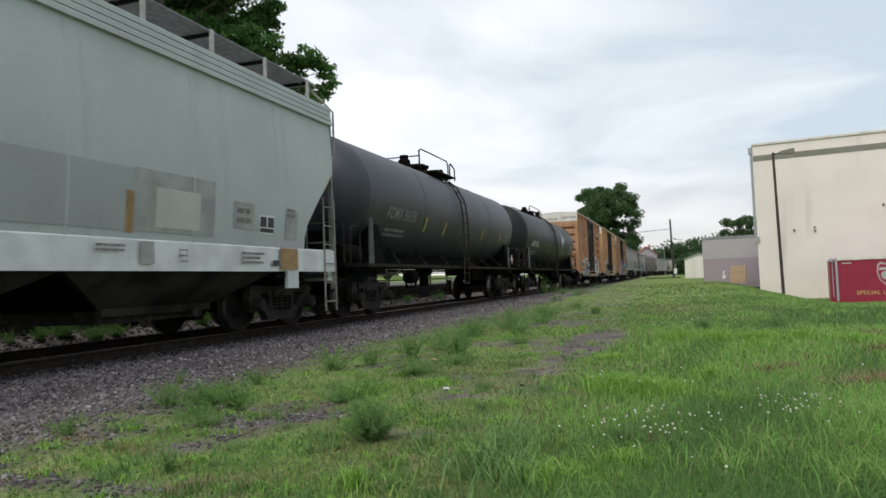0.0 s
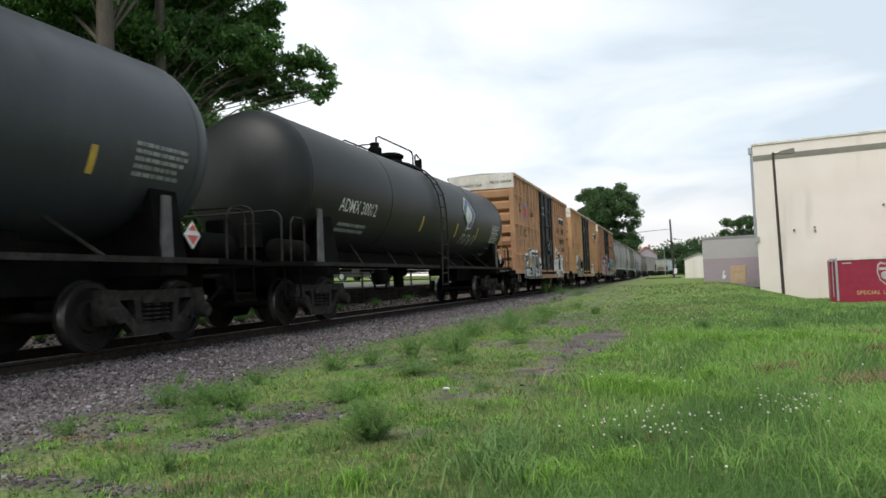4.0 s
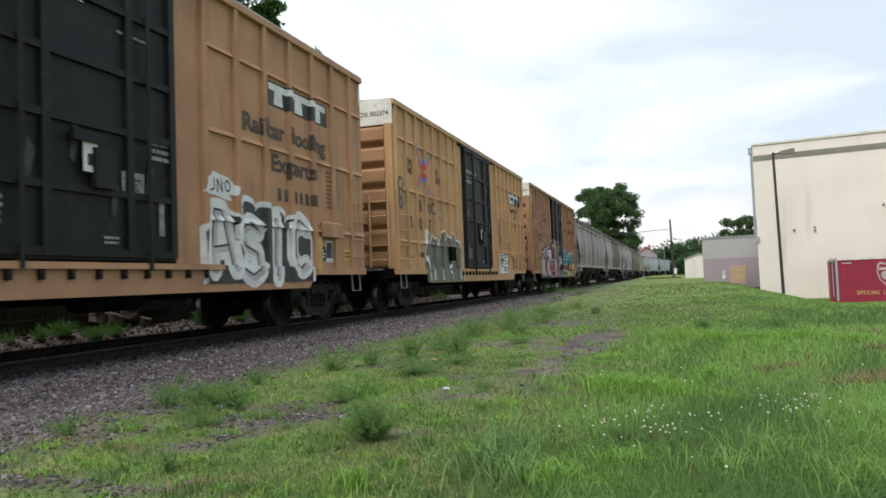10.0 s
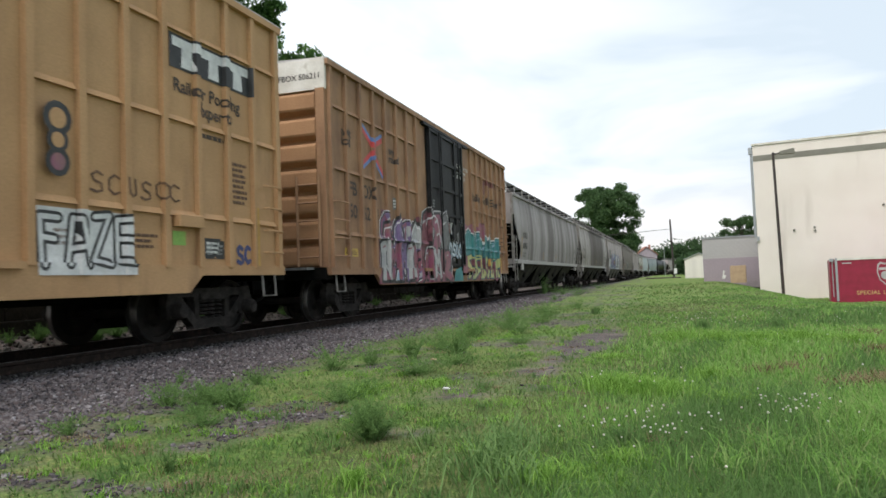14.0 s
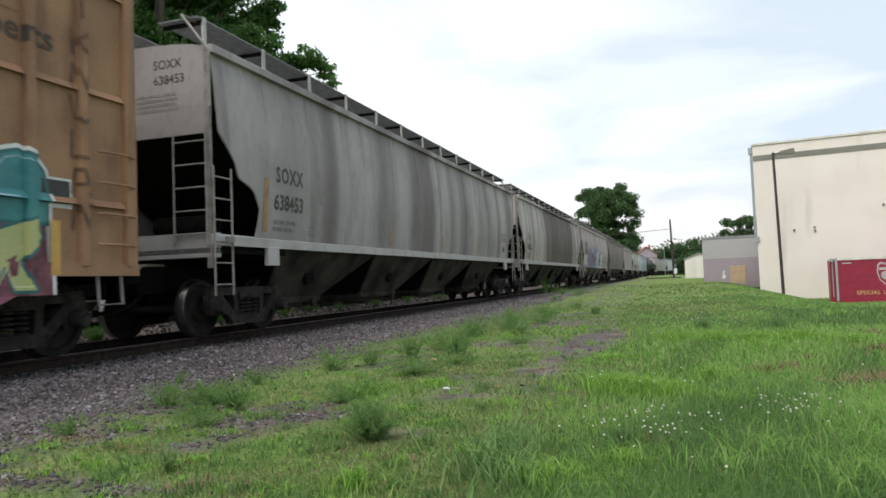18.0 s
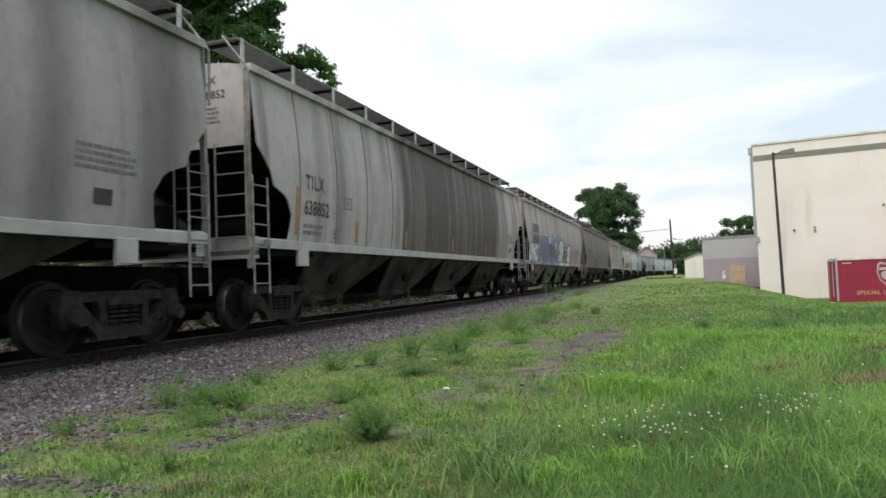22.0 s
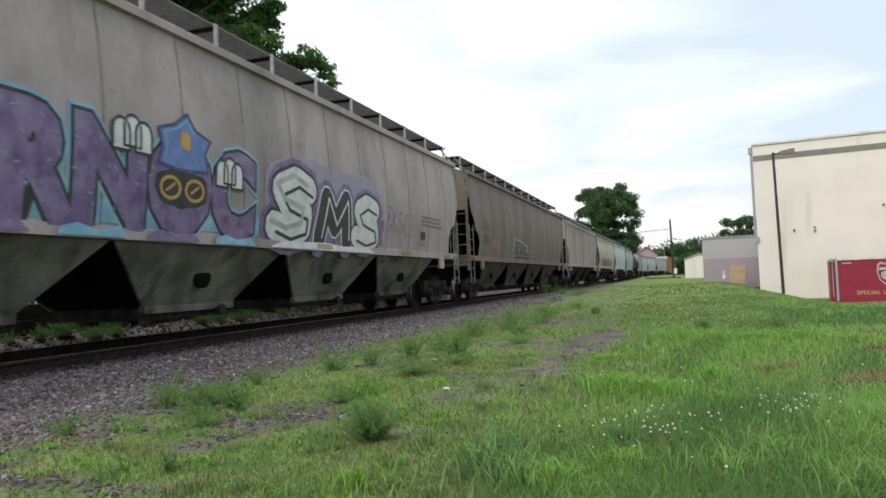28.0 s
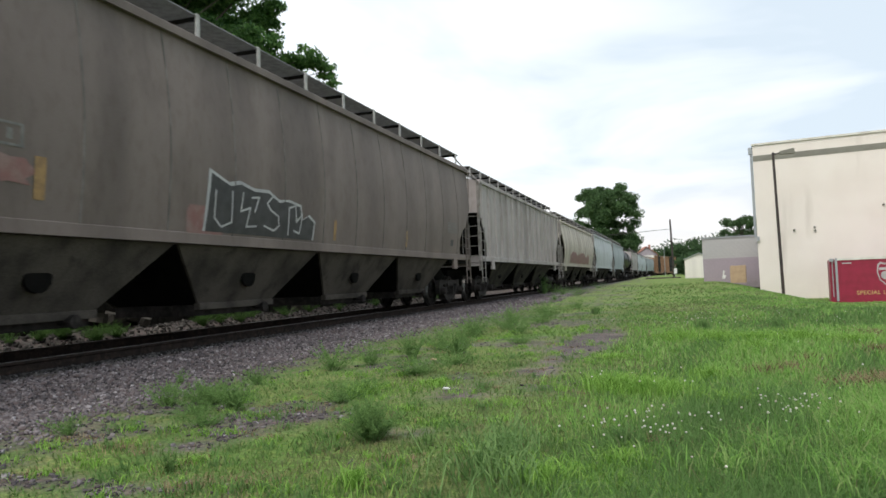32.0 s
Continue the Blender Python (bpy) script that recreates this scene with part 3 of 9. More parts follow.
def boxcar(front, paint, label, text, first=0.16, step=0.725, count=8):
    car = start_car("boxcar", front, front + BOX_L, label, "boxcar", "boxcars of the freight train")
    h, w = BOX_L / 2, BOX_W - 0.085
    POSTS[:] = [first + step * k for k in range(count)]
    plate = w + 0.004
    d0, d1 = -1.85, 1.65
    # the side sheets, left and right of the door opening, on both sides
    for e in (1, -1):
        for a, b in ((-h, d0), (d1, h)):
            s = Solid().box(min(e * (w - 0.04), e * w), max(e * (w - 0.04), e * w), a, b, BOX_LOW, BOX_TOP - 0.1)
            part("side_sheet", s, paint, car)
            side = 1 if a > 0 else -1
            for k in range(count):
                y = side * (h - POSTS[k])
                x0, x1 = sorted((e * w, e * (w + 0.075)))
                o = [(x0, y - 0.060), (x1, y - 0.052), (x1, y + 0.052), (x0, y + 0.060)] if e > 0 else [(x1, y + 0.060), (x0, y + 0.052), (x0, y - 0.052), (x1, y - 0.060)]
                part("side_post", Solid().prism(o, 2, BOX_LOW + 0.12, BOX_TOP - 0.1), paint, car)
            for z in (1.85, 3.21, 4.52):
                x0, x1 = sorted((e * w, e * (w + 0.055)))
                for k in range(-1 if first > 0.4 else 0, count - 1):
                    ya, yb = sorted((side * (h - (POSTS[k] + 0.07 if k >= 0 else 0.02)), side * (h - POSTS[k + 1] + 0.07)))
                    part("stringer", Solid().prism([(x0, z - 0.035), (x1, z - 0.035), (x0, z + 0.05)] if e > 0 else [(x0, z - 0.035), (x1, z - 0.035), (x1, z + 0.05)], 1, ya, yb), paint, car)
        # top plate, sill and fish-belly
        x0, x1 = sorted((e * (w - 0.05), e * (w + 0.09)))
        part("top_plate", Solid().box(x0, x1, -h, h, BOX_TOP - 0.13, BOX_TOP - 0.02), paint, car)
        part("side_sill", Solid().prism([(-h, 1.12), (-h, BOX_LOW), (-h + 2.3, BOX_LOW), (-h + 2.6, 0.72), (h - 2.6, 0.72), (h - 2.3, BOX_LOW), (h, BOX_LOW), (h, 1.12)], 0, x0 + 0.02, x1 - 0.04), paint, car)
        # the door, on its tracks
        xa, xb = sorted((e * (w - 0.02), e * (w + 0.06)))
        door = part("sliding_door", Solid().box(xa, xb, d0 + 0.08, d1 - 0.08, 1.16, 5.2), DOOR_BLACK, car, "black steel sliding door")
        xo = e * (w + 0.06)
        x0, x1 = sorted((xo, xo + e * 0.05))
        for z in (1.2, 1.95, 2.75, 3.5, 4.3, 5.12):
            part("door_rib", Solid().box(x0, x1, d0 + 0.1, d1 - 0.1, z, z + 0.09), DOOR_BLACK, door)
        for y in (d0 + 0.1, -0.66, 0.62, d1 - 0.22):
            part("door_stile", Solid().box(x0, x1 + 0.01, y, y + 0.11, 1.2, 5.2), DOOR_BLACK, door)
        for y in (-0.95, 0.98):
            part("lock_rod", Solid().tube([(xo + e * 0.09, y, 1.05), (xo + e * 0.09, y, 5.2)], 0.028, 6), DOOR_BLACK, door)
        part("door_handle", Solid().box(*sorted((xo + e * 0.06, xo + e * 0.12)), -0.28, 0.12, 2.55, 2.68), DOOR_BLACK, door)
        part("door_wheel", Solid().box(*sorted((xo + e * 0.05, xo + e * 0.14)), 0.02, 0.34, 2.02, 2.5), DOOR_BLACK, door)
        part("door_track", Solid().box(*sorted((e * (w - 0.02), e * (w + 0.13))), -2.4, 2.6, 1.05, 1.13), paint, car)
        for k in range(12):
            yb = -2.3 + 0.41 * k
            part("track_bracket", once("track_bracket%d" % e, lambda: Solid().box(*sorted((e * (w + 0.0), e * (w + 0.11))), -0.03, 0.03, 0.93, 1.05).mesh("track_bracket")), STEEL_DIRT, car, m=pose(0, yb, 0))
        part("door_rail", Solid().box(*sorted((e * (w - 0.02), e * (w + 0.12))), -2.2, 2.2, 5.22, 5.30), DOOR_BLACK, car)
    # the ends: corner posts, a pale top band and stepped pressings
    for e in (-1, 1):
        part("end_sheet", Solid().box(-w, w, *sorted((e * (h - 0.28), e * (h - 0.08))), 1.0, BOX_TOP), BOX_END, car)
        part("end_band", Solid().box(-w - 0.02, w + 0.02, *sorted((e * (h - 0.06), e * (h + 0.015))), 4.80, BOX_TOP + 0.02), END_WHITE, car, "dirty white end band")
        for k in range(7):
            z0 = 1.04 + k * 0.535
            o = [(e * (h - 0.08), z0 + 0.53), (e * (h + 0.05), z0 + 0.48), (e * (h + 0.075), z0 + 0.43), (e * (h + 0.075), z0 + 0.17), (e * (h + 0.055), z0 + 0.13), (e * (h - 0.08), z0 + 0.05)]
            part("end_pressing", Solid().prism(o if e < 0 else o[::-1], 0, -w + 0.2, w - 0.2), BOX_END, car)
        for x in (-w, w - 0.2):
            part("corner_post", Solid().box(x, x + 0.2, *sorted((e * (h - 0.1), e * (h + 0.03))), 1.0, 4.82), paint, car)
        part("end_sill", Solid().box(-1.45, 1.45, *sorted((e * (h - 0.2), e * (h + 0.1))), 0.88, 1.12), STEEL_BLACK, car)
        part("crossover_step", Solid().box(-1.2, 1.2, *sorted((e * (h + 0.12), e * (h + 0.42))), 1.08, 1.13), GRATING, car)
        yl = e * (h + 0.14)
        ladder(car, yl, w - 0.62, w - 0.12, 1.15, 3.0, paint, 5, "end")
        part("brake_gear", Solid().lathe([(-0.45, 0.08), (-0.42, 0.2), (0.42, 0.2), (0.45, 0.08)], 0, 12, (-0.5, e * (h + 0.3), 1.4)), STEEL_BLACK, car)
    # roof of shallow ridged panels
    for k in range(14):
        y0 = -h + k * BOX_L / 14
        yb = y0 + BOX_L / 14 - 0.02
        o = [(-w - 0.08, BOX_TOP - 0.02), (w + 0.08, BOX_TOP - 0.02), (w + 0.08, BOX_TOP + 0.01), (0, BOX_TOP + 0.09), (-w - 0.08, BOX_TOP + 0.01)]
        part("roof_panel", Solid().prism(o, 1, y0, yb), ROOF_GREY, car)
    part("floor_frame", Solid().box(-w + 0.05, w - 0.05, -h + 0.2, h - 0.2, 1.02, 1.12), STEEL_BLACK, car)
    part("center_sill", Solid().box(-0.25, 0.25, -h - 0.1, h + 0.1, 0.62, 1.02), STEEL_BLACK, car)
    part("brake_reservoir", Solid().lathe([(-0.55, 0.1), (-0.5, 0.22), (0.5, 0.22), (0.55, 0.1)], 1, 14, (0.75, 1.1, 0.72)), STEEL_BLACK, car)
    part("brake_pipe", Solid().tube([(0.85, -h + 3, 0.74), (0.85, 0, 0.70), (0.85, h - 3, 0.74)], 0.03), STEEL_BLACK, car)
    # side grab irons and stirrups at the corners
    for e in (-1, 1):
        for z in (1.35, 1.72, 2.1, 2.48):
            part("grab_iron", Solid().tube([(BOX_W + 0.0, e * (h - 0.1), z), (BOX_W + 0.08, e * (h - 0.28), z), (BOX_W + 0.08, e * (h - 0.68), z), (BOX_W, e * (h - 0.7), z)], 0.017, 5), paint, car)
        part("stirrup", Solid().tube([(w, e * (h - 0.28), 1.0), (w + 0.03, e * (h - 0.28), 0.62), (w + 0.03, e * (h - 0.66), 0.62), (w, e * (h - 0.66), 1.0)], 0.022, 5), LADDER_GREY, car)
    add_trucks(car, (-h + 1.55, h - 1.55))
    add_couplers(car, h + 0.05)
    if text:
        text(car, h, FACE(plate), lambda lift: FACE(plate + lift))
    return car


def clip_u(pts, a, b, axis=0):
    """The part of a flat outline between two stations along the car (or between two heights)."""
    for lim, sign in ((a, 1), (b, -1)):
        out = []
        for p0, p1 in zip(pts, pts[1:] + pts[:1]):
            d0, d1 = sign * (p0[axis] - lim), sign * (p1[axis] - lim)
            if d0 >= 0:
                out.append(p0)
            if (d0 > 0 > d1) or (d0 < 0 < d1):
                t = d0 / (d0 - d1)
                out.append((p0[0] + t * (p1[0] - p0[0]), p0[1] + t * (p1[1] - p0[1])))
        pts = out
        if len(pts) < 3:
            return []
    return pts


def side_knots():
    """Stations along a boxcar side and how far its surface stands proud of the sheet at each."""
    h, out = BOX_L / 2, [(-BOX_L / 2 - 1, 0.0)]
    for side in (-1, 1):
        for y in sorted(side * (h - q) for q in POSTS):
            out += [(y - 0.064, 0.0), (y - 0.054, 0.0765), (y + 0.054, 0.0765), (y + 0.064, 0.0)]
        if side < 0:
            out += [(-1.861, 0.0), (-1.86, 0.125), (1.66, 0.125), (1.661, 0.0)]
    return out + [(h + 1, 0.0)]


LEVELS = [(0.0, 0.051), (1.125, 0.051), (1.126, 0.0)] + [k for z in (1.85, 3.21, 4.52) for k in ((z - 0.041, 0.0), (z - 0.037, 0.057), (z + 0.055, 0.0))] + [(9.0, 0.0)]


def drape(s, polys, at, lift):
    """Lays flat outlines over the posts, stringers and sill of a boxcar's side."""
    us, vs = side_knots(), LEVELS
    ua, up, va, vp = [k[0] for k in us], [k[1] for k in us], [k[0] for k in vs], [k[1] for k in vs]
    for pts in polys:
        lo, hi = min(q[0] for q in pts), max(q[0] for q in pts)
        for a, b in zip(ua, ua[1:]):
            if hi <= a or lo >= b:
                continue
            q = clip_u(list(pts), a, b)
            if not q:
                continue
            zl, zh = min(w[1] for w in q), max(w[1] for w in q)
            for c, d in zip(va, va[1:]):
                if zh <= c or zl >= d:
                    continue
                w = clip_u(q, c, d, 1)
                if w:
                    m = [at(0.004 + lift + max(float(np.interp(u, ua, up)), float(np.interp(v, va, vp))))(u, v) for u, v in w]
                    s.add(m, [tuple(range(len(m)))])
    return s


def paint_flat(name, pts, at, lift, material, parent, label=""):
    """Paint on a ribbed side."""
    s = drape(Solid(), [pts], at, lift)
    return part(name, s, material, parent, label) if s.v else None


# the emblem of crossed stripes, drawn as plain bars
def cross_emblem(car, place, u, v, s):
    """Two chevrons that meet at their points, a red band inside a blue one on each arm."""
    for mt, a, b in ((REDSTRIPE, 0.0, 0.14), (BLUE, 0.14, 0.245)):
        for e, tall in ((-1, 0.38), (1, 0.38)):
            for k in (-1, 1):
                lift = 0.06 if e > 0 else 0.0
                q = [(0.01 * e, a * k * 1.05), (0.01 * e, b * k * 1.05), (0.5 * e, k * (tall + b) - lift * 1.6), (0.5 * e, k * (tall + a) - lift * 1.6)]
                paint_flat("emblem_stripe", [(u + s * x, v + s * y * 0.78) for x, y in q], place, 0.0, mt, car)


# -- tank cars --
TANK_R, TANK_Z = 1.45, 2.94


def tank_side(lift, y0=0.0):
    """Writing on the barrel: u along it, v the height."""
    r = TANK_R + lift
    return lambda u, v: (r * math.cos(math.asin(max(-1, min(1, (v - TANK_Z) / r)))), u, v)


def tank_car(front, rear, paint, label, text=None, rails=True, deck=0.95, head=0.92):
    car = start_car("tank_car", front, rear, label, "tank car", "tank cars of the freight train")
    h = (rear - front) / 2
    b = h - head                      # the barrel's straight part ends here
    prof = [(-h, 0.02)] + [(-b - head * math.cos(a), TANK_R * math.sin(a)) for a in [radians(k) for k in (12, 25, 40, 55, 70, 82)]]
    prof += [(-b, TANK_R)] + [(y, TANK_R) for y in (-b * 0.5, 0, b * 0.5)] + [(-y, r) for y, r in reversed(prof + [(-b, TANK_R)])]
    part("barrel", Solid().lathe(prof, 1, 64, (0, 0, TANK_Z)), paint, car, smooth=50)
    for y in (-b, -b * 0.48, b * 0.04 + 0.1, b * 0.5, b):
        part("weld_seam", Solid().lathe([(y - 0.03, TANK_R - 0.01), (y - 0.02, TANK_R + 0.007), (y + 0.02, TANK_R + 0.007), (y + 0.03, TANK_R - 0.01)], 1, 48, (0, 0, TANK_Z)), paint, car, smooth=50)
    # underframe: stub sills, bolster saddles, running rails
    for e in (-1, 1):
        y = e * (h - 1.5)
        part("stub_sill", Solid().box(-0.35, 0.35, *sorted((e * (h - 3.6), e * (h + 0.55))), 0.75, 1.22), STEEL_BLACK, car)
        part("bolster", Solid().prism([(-1.42, 0.98), (1.42, 0.98), (1.42, 1.2), (1.25, 2.2), (1.1, 1.9), (0.6, 1.55), (-0.6, 1.55), (-1.1, 1.9), (-1.25, 2.2), (-1.42, 1.2)], 1, y - 0.28, y + 0.28), STEEL_BLACK, car)
        part("end_platform", Solid().box(-1.5, 1.5, *sorted((e * (h - 0.55), e * (h + 0.6))), 1.14, 1.22), STEEL_BLACK, car)
        yy, tall = (e * (h - 1.0), 2.3) if e < 0 else (e * (h - 1.62), 2.1)
        part("side_brace", Solid().prism([(yy - 0.12, 1.2), (yy + 0.12, 1.2), (yy + 0.08, tall), (yy - 0.08, tall)], 0, 1.38, 1.42), BRACE_GREY, car)
        part("air_reservoir", Solid().lathe([(-0.52, 0.08), (-0.46, 0.22), (0.46, 0.22), (0.52, 0.08)], 1, 16, (1.08, e * (h - 0.28), 1.45)), STEEL_BLACK, car, smooth=40)
        part("brake_box", Solid().box(0.55, 0.95, *sorted((e * (h + 0.36), e * (h + 0.56))), 1.5, 1.95, 0.03), STEEL_BLACK, car)
        part("end_railing", Solid().tube([(1.42, e * (h + 0.5), 1.2), (1.42, e * (h + 0.5), 2.0), (1.36, e * (h + 0.5), 2.1), (1.25, e * (h + 0.5), 2.15), (-1.25, e * (h + 0.5), 2.15), (-1.36, e * (h + 0.5), 2.1), (-1.42, e * (h + 0.5), 2.0), (-1.42, e * (h + 0.5), 1.2)], 0.022, 6), STEEL_DIRT, car)
        part("grab_rail", Solid().tube([(1.44, e * (h - 0.28), 1.22), (1.44, e * (h - 0.28), 1.92), (1.44, e * (h - 0.18), 2.04), (1.44, e * (h + 0.12), 2.04), (1.44, e * (h + 0.22), 1.92), (1.44, e * (h + 0.22), 1.22)], 0.02, 6), STEEL_DIRT, car)
        part("stirrup", Solid().tube([(1.42, e * (h + 0.45), 1.15), (1.45, e * (h + 0.45), 0.55), (1.45, e * (h - 0.1), 0.55), (1.42, e * (h - 0.1), 1.15)], 0.022, 5), STEEL_BLACK, car)
        for x in (1.45, -1.45):
            part("running_rail", Solid().box(x - 0.03, x + 0.03, *sorted((e * 0.33, e * (h - 0.4))), 1.15, 1.23), STEEL_DIRT, car)
            for k in range(3):
                yy = e * (1.6 + k * 2.05)
                part("rail_strut", Solid().tube([(x, yy, 1.18), (x * 0.62, yy - e * 0.45, 1.72)], 0.028, 5), STEEL_DIRT, car)
    part("belly_sill", Solid().box(-0.55, 0.55, -h + 3.2, h - 3.2, 1.2, 1.56, 0.03), STEEL_BLACK, car)
    # ladder over the barrel at mid-length
    stile = [(1.52, 0.62), (1.54, 1.2), (1.56, 2.2)] + [((TANK_R + 0.09) * math.cos(a), TANK_Z + (TANK_R + 0.09) * math.sin(a)) for a in [radians(k) for k in (0, 18, 36, 54, 68, 78)]]
    s = Solid()
    for y in (-0.27, 0.27):
        s.tube([(x, y, z) for x, z in stile], 0.026, 5)
    lad = part("ladder", s, STEEL_DIRT, car)
    for x, z in [(1.53, 0.66), (1.535, 1.0), (1.55, 1.45), (1.555, 1.85), (1.56, 2.25), (1.57, 2.65)] + [((TANK_R + 0.09) * math.cos(a), TANK_Z + (TANK_R + 0.09) * math.sin(a)) for a in [radians(k) for k in (2, 16, 30, 45, 60)]]:
        part("rung", Solid().tube([(x, -0.27, z), (x, 0.27, z)], 0.02, 5), STEEL_DIRT, lad)
    # fittings on top: manway, valves, platform and railing
    top = TANK_Z + TANK_R
    part("platform", Solid().box(-deck, deck, -1.1, 1.05, top - 0.06, top - 0.02), STEEL_DIRT, car)
    part("manway", Solid().lathe([(top - 0.08, 0.36), (top + 0.18, 0.36), (top + 0.19, 0.42), (top + 0.26, 0.42), (top + 0.32, 0.3), (top + 0.34, 0.05)], 2, 20, (0, -0.35, 0)), STEEL_BLACK, car, smooth=40)
    part("valve_housing", Solid().lathe([(top - 0.05, 0.2), (top + 0.30, 0.2), (top + 0.33, 0.14), (top + 0.46, 0.13)], 2, 14, (0, -1.5, 0)), STEEL_BLACK, car, smooth=40)
    part("relief_valve", Solid().lathe([(top - 0.05, 0.11), (top + 0.42, 0.11), (top + 0.46, 0.08)], 2, 12, (0.1, 1.9, 0)), STEEL_BLACK, car, smooth=40)
    if rails:
        for x in (deck - 0.03, 0.03 - deck):
            part("platform_railing", Solid().tube([(x, -2.6, top - 0.25), (x, -2.6, top + 0.36), (x, -2.4, top + 0.43), (x, 0.1, top + 0.43), (x, 0.25, top + 0.32), (x, 0.25, top - 0.1)], 0.024, 6), STEEL_BLACK, car)
            part("platform_railing", Solid().tube([(x, 0.45, top - 0.1), (x, 0.45, top + 0.34), (x, 0.56, top + 0.40), (x, 1.0, top + 0.28), (x, 1.0, top - 0.15)], 0.024, 6), STEEL_BLACK, car)
        part("cross_railing", Solid().tube([(deck - 0.03, -2.6, top + 0.2), (0.03 - deck, -2.6, top + 0.2)], 0.02, 5), STEEL_BLACK, car)
    part("outlet", Solid().lathe([(0.62, 0.16), (0.95, 0.16), (1.0, 0.28), (1.5, 0.32)], 2, 14), STEEL_BLACK, car)
    part("brake_rigging", Solid().tube([(0.5, -3.2, 1.1), (0.5, -2.9, 0.62), (0.5, -2.2, 0.62), (0.5, -1.9, 1.2)], 0.035, 5), STEEL_BLACK, car)
    part("brake_cylinder", Solid().lathe([(-0.3, 0.08), (-0.25, 0.18), (0.25, 0.18), (0.3, 0.08)], 1, 12, (0.5, -2.55, 0.9)), STEEL_BLACK, car)
    for e in (1,):
        part("placard", Solid().prism([(e * (h - 1.12), 1.36), (e * (h - 1.12) + 0.18, 1.56), (e * (h - 1.12), 1.76), (e * (h - 1.12) - 0.18, 1.56)], 0, 1.43, 1.45), G_WHITE, car, "white and red diamond placard plate")
        part("placard_mark", flat([(0, 1.41), (0.135, 1.56), (-0.135, 1.56)], lambda u, v, e=e: (1.455, e * (h - 1.12) + u, v)), REDSTRIPE, car)
        part("placard_edge", flat([(-0.09, 1.63), (0.09, 1.63), (0, 1.73)], lambda u, v, e=e: (1.455, e * (h - 1.12) + u, v)), REDSTRIPE, car)
    add_trucks(car, (-h + 1.5, h - 1.5))
    add_couplers(car, h + 0.5)
    if text:
        text(car, h)
    return car


# -- covered hoppers --


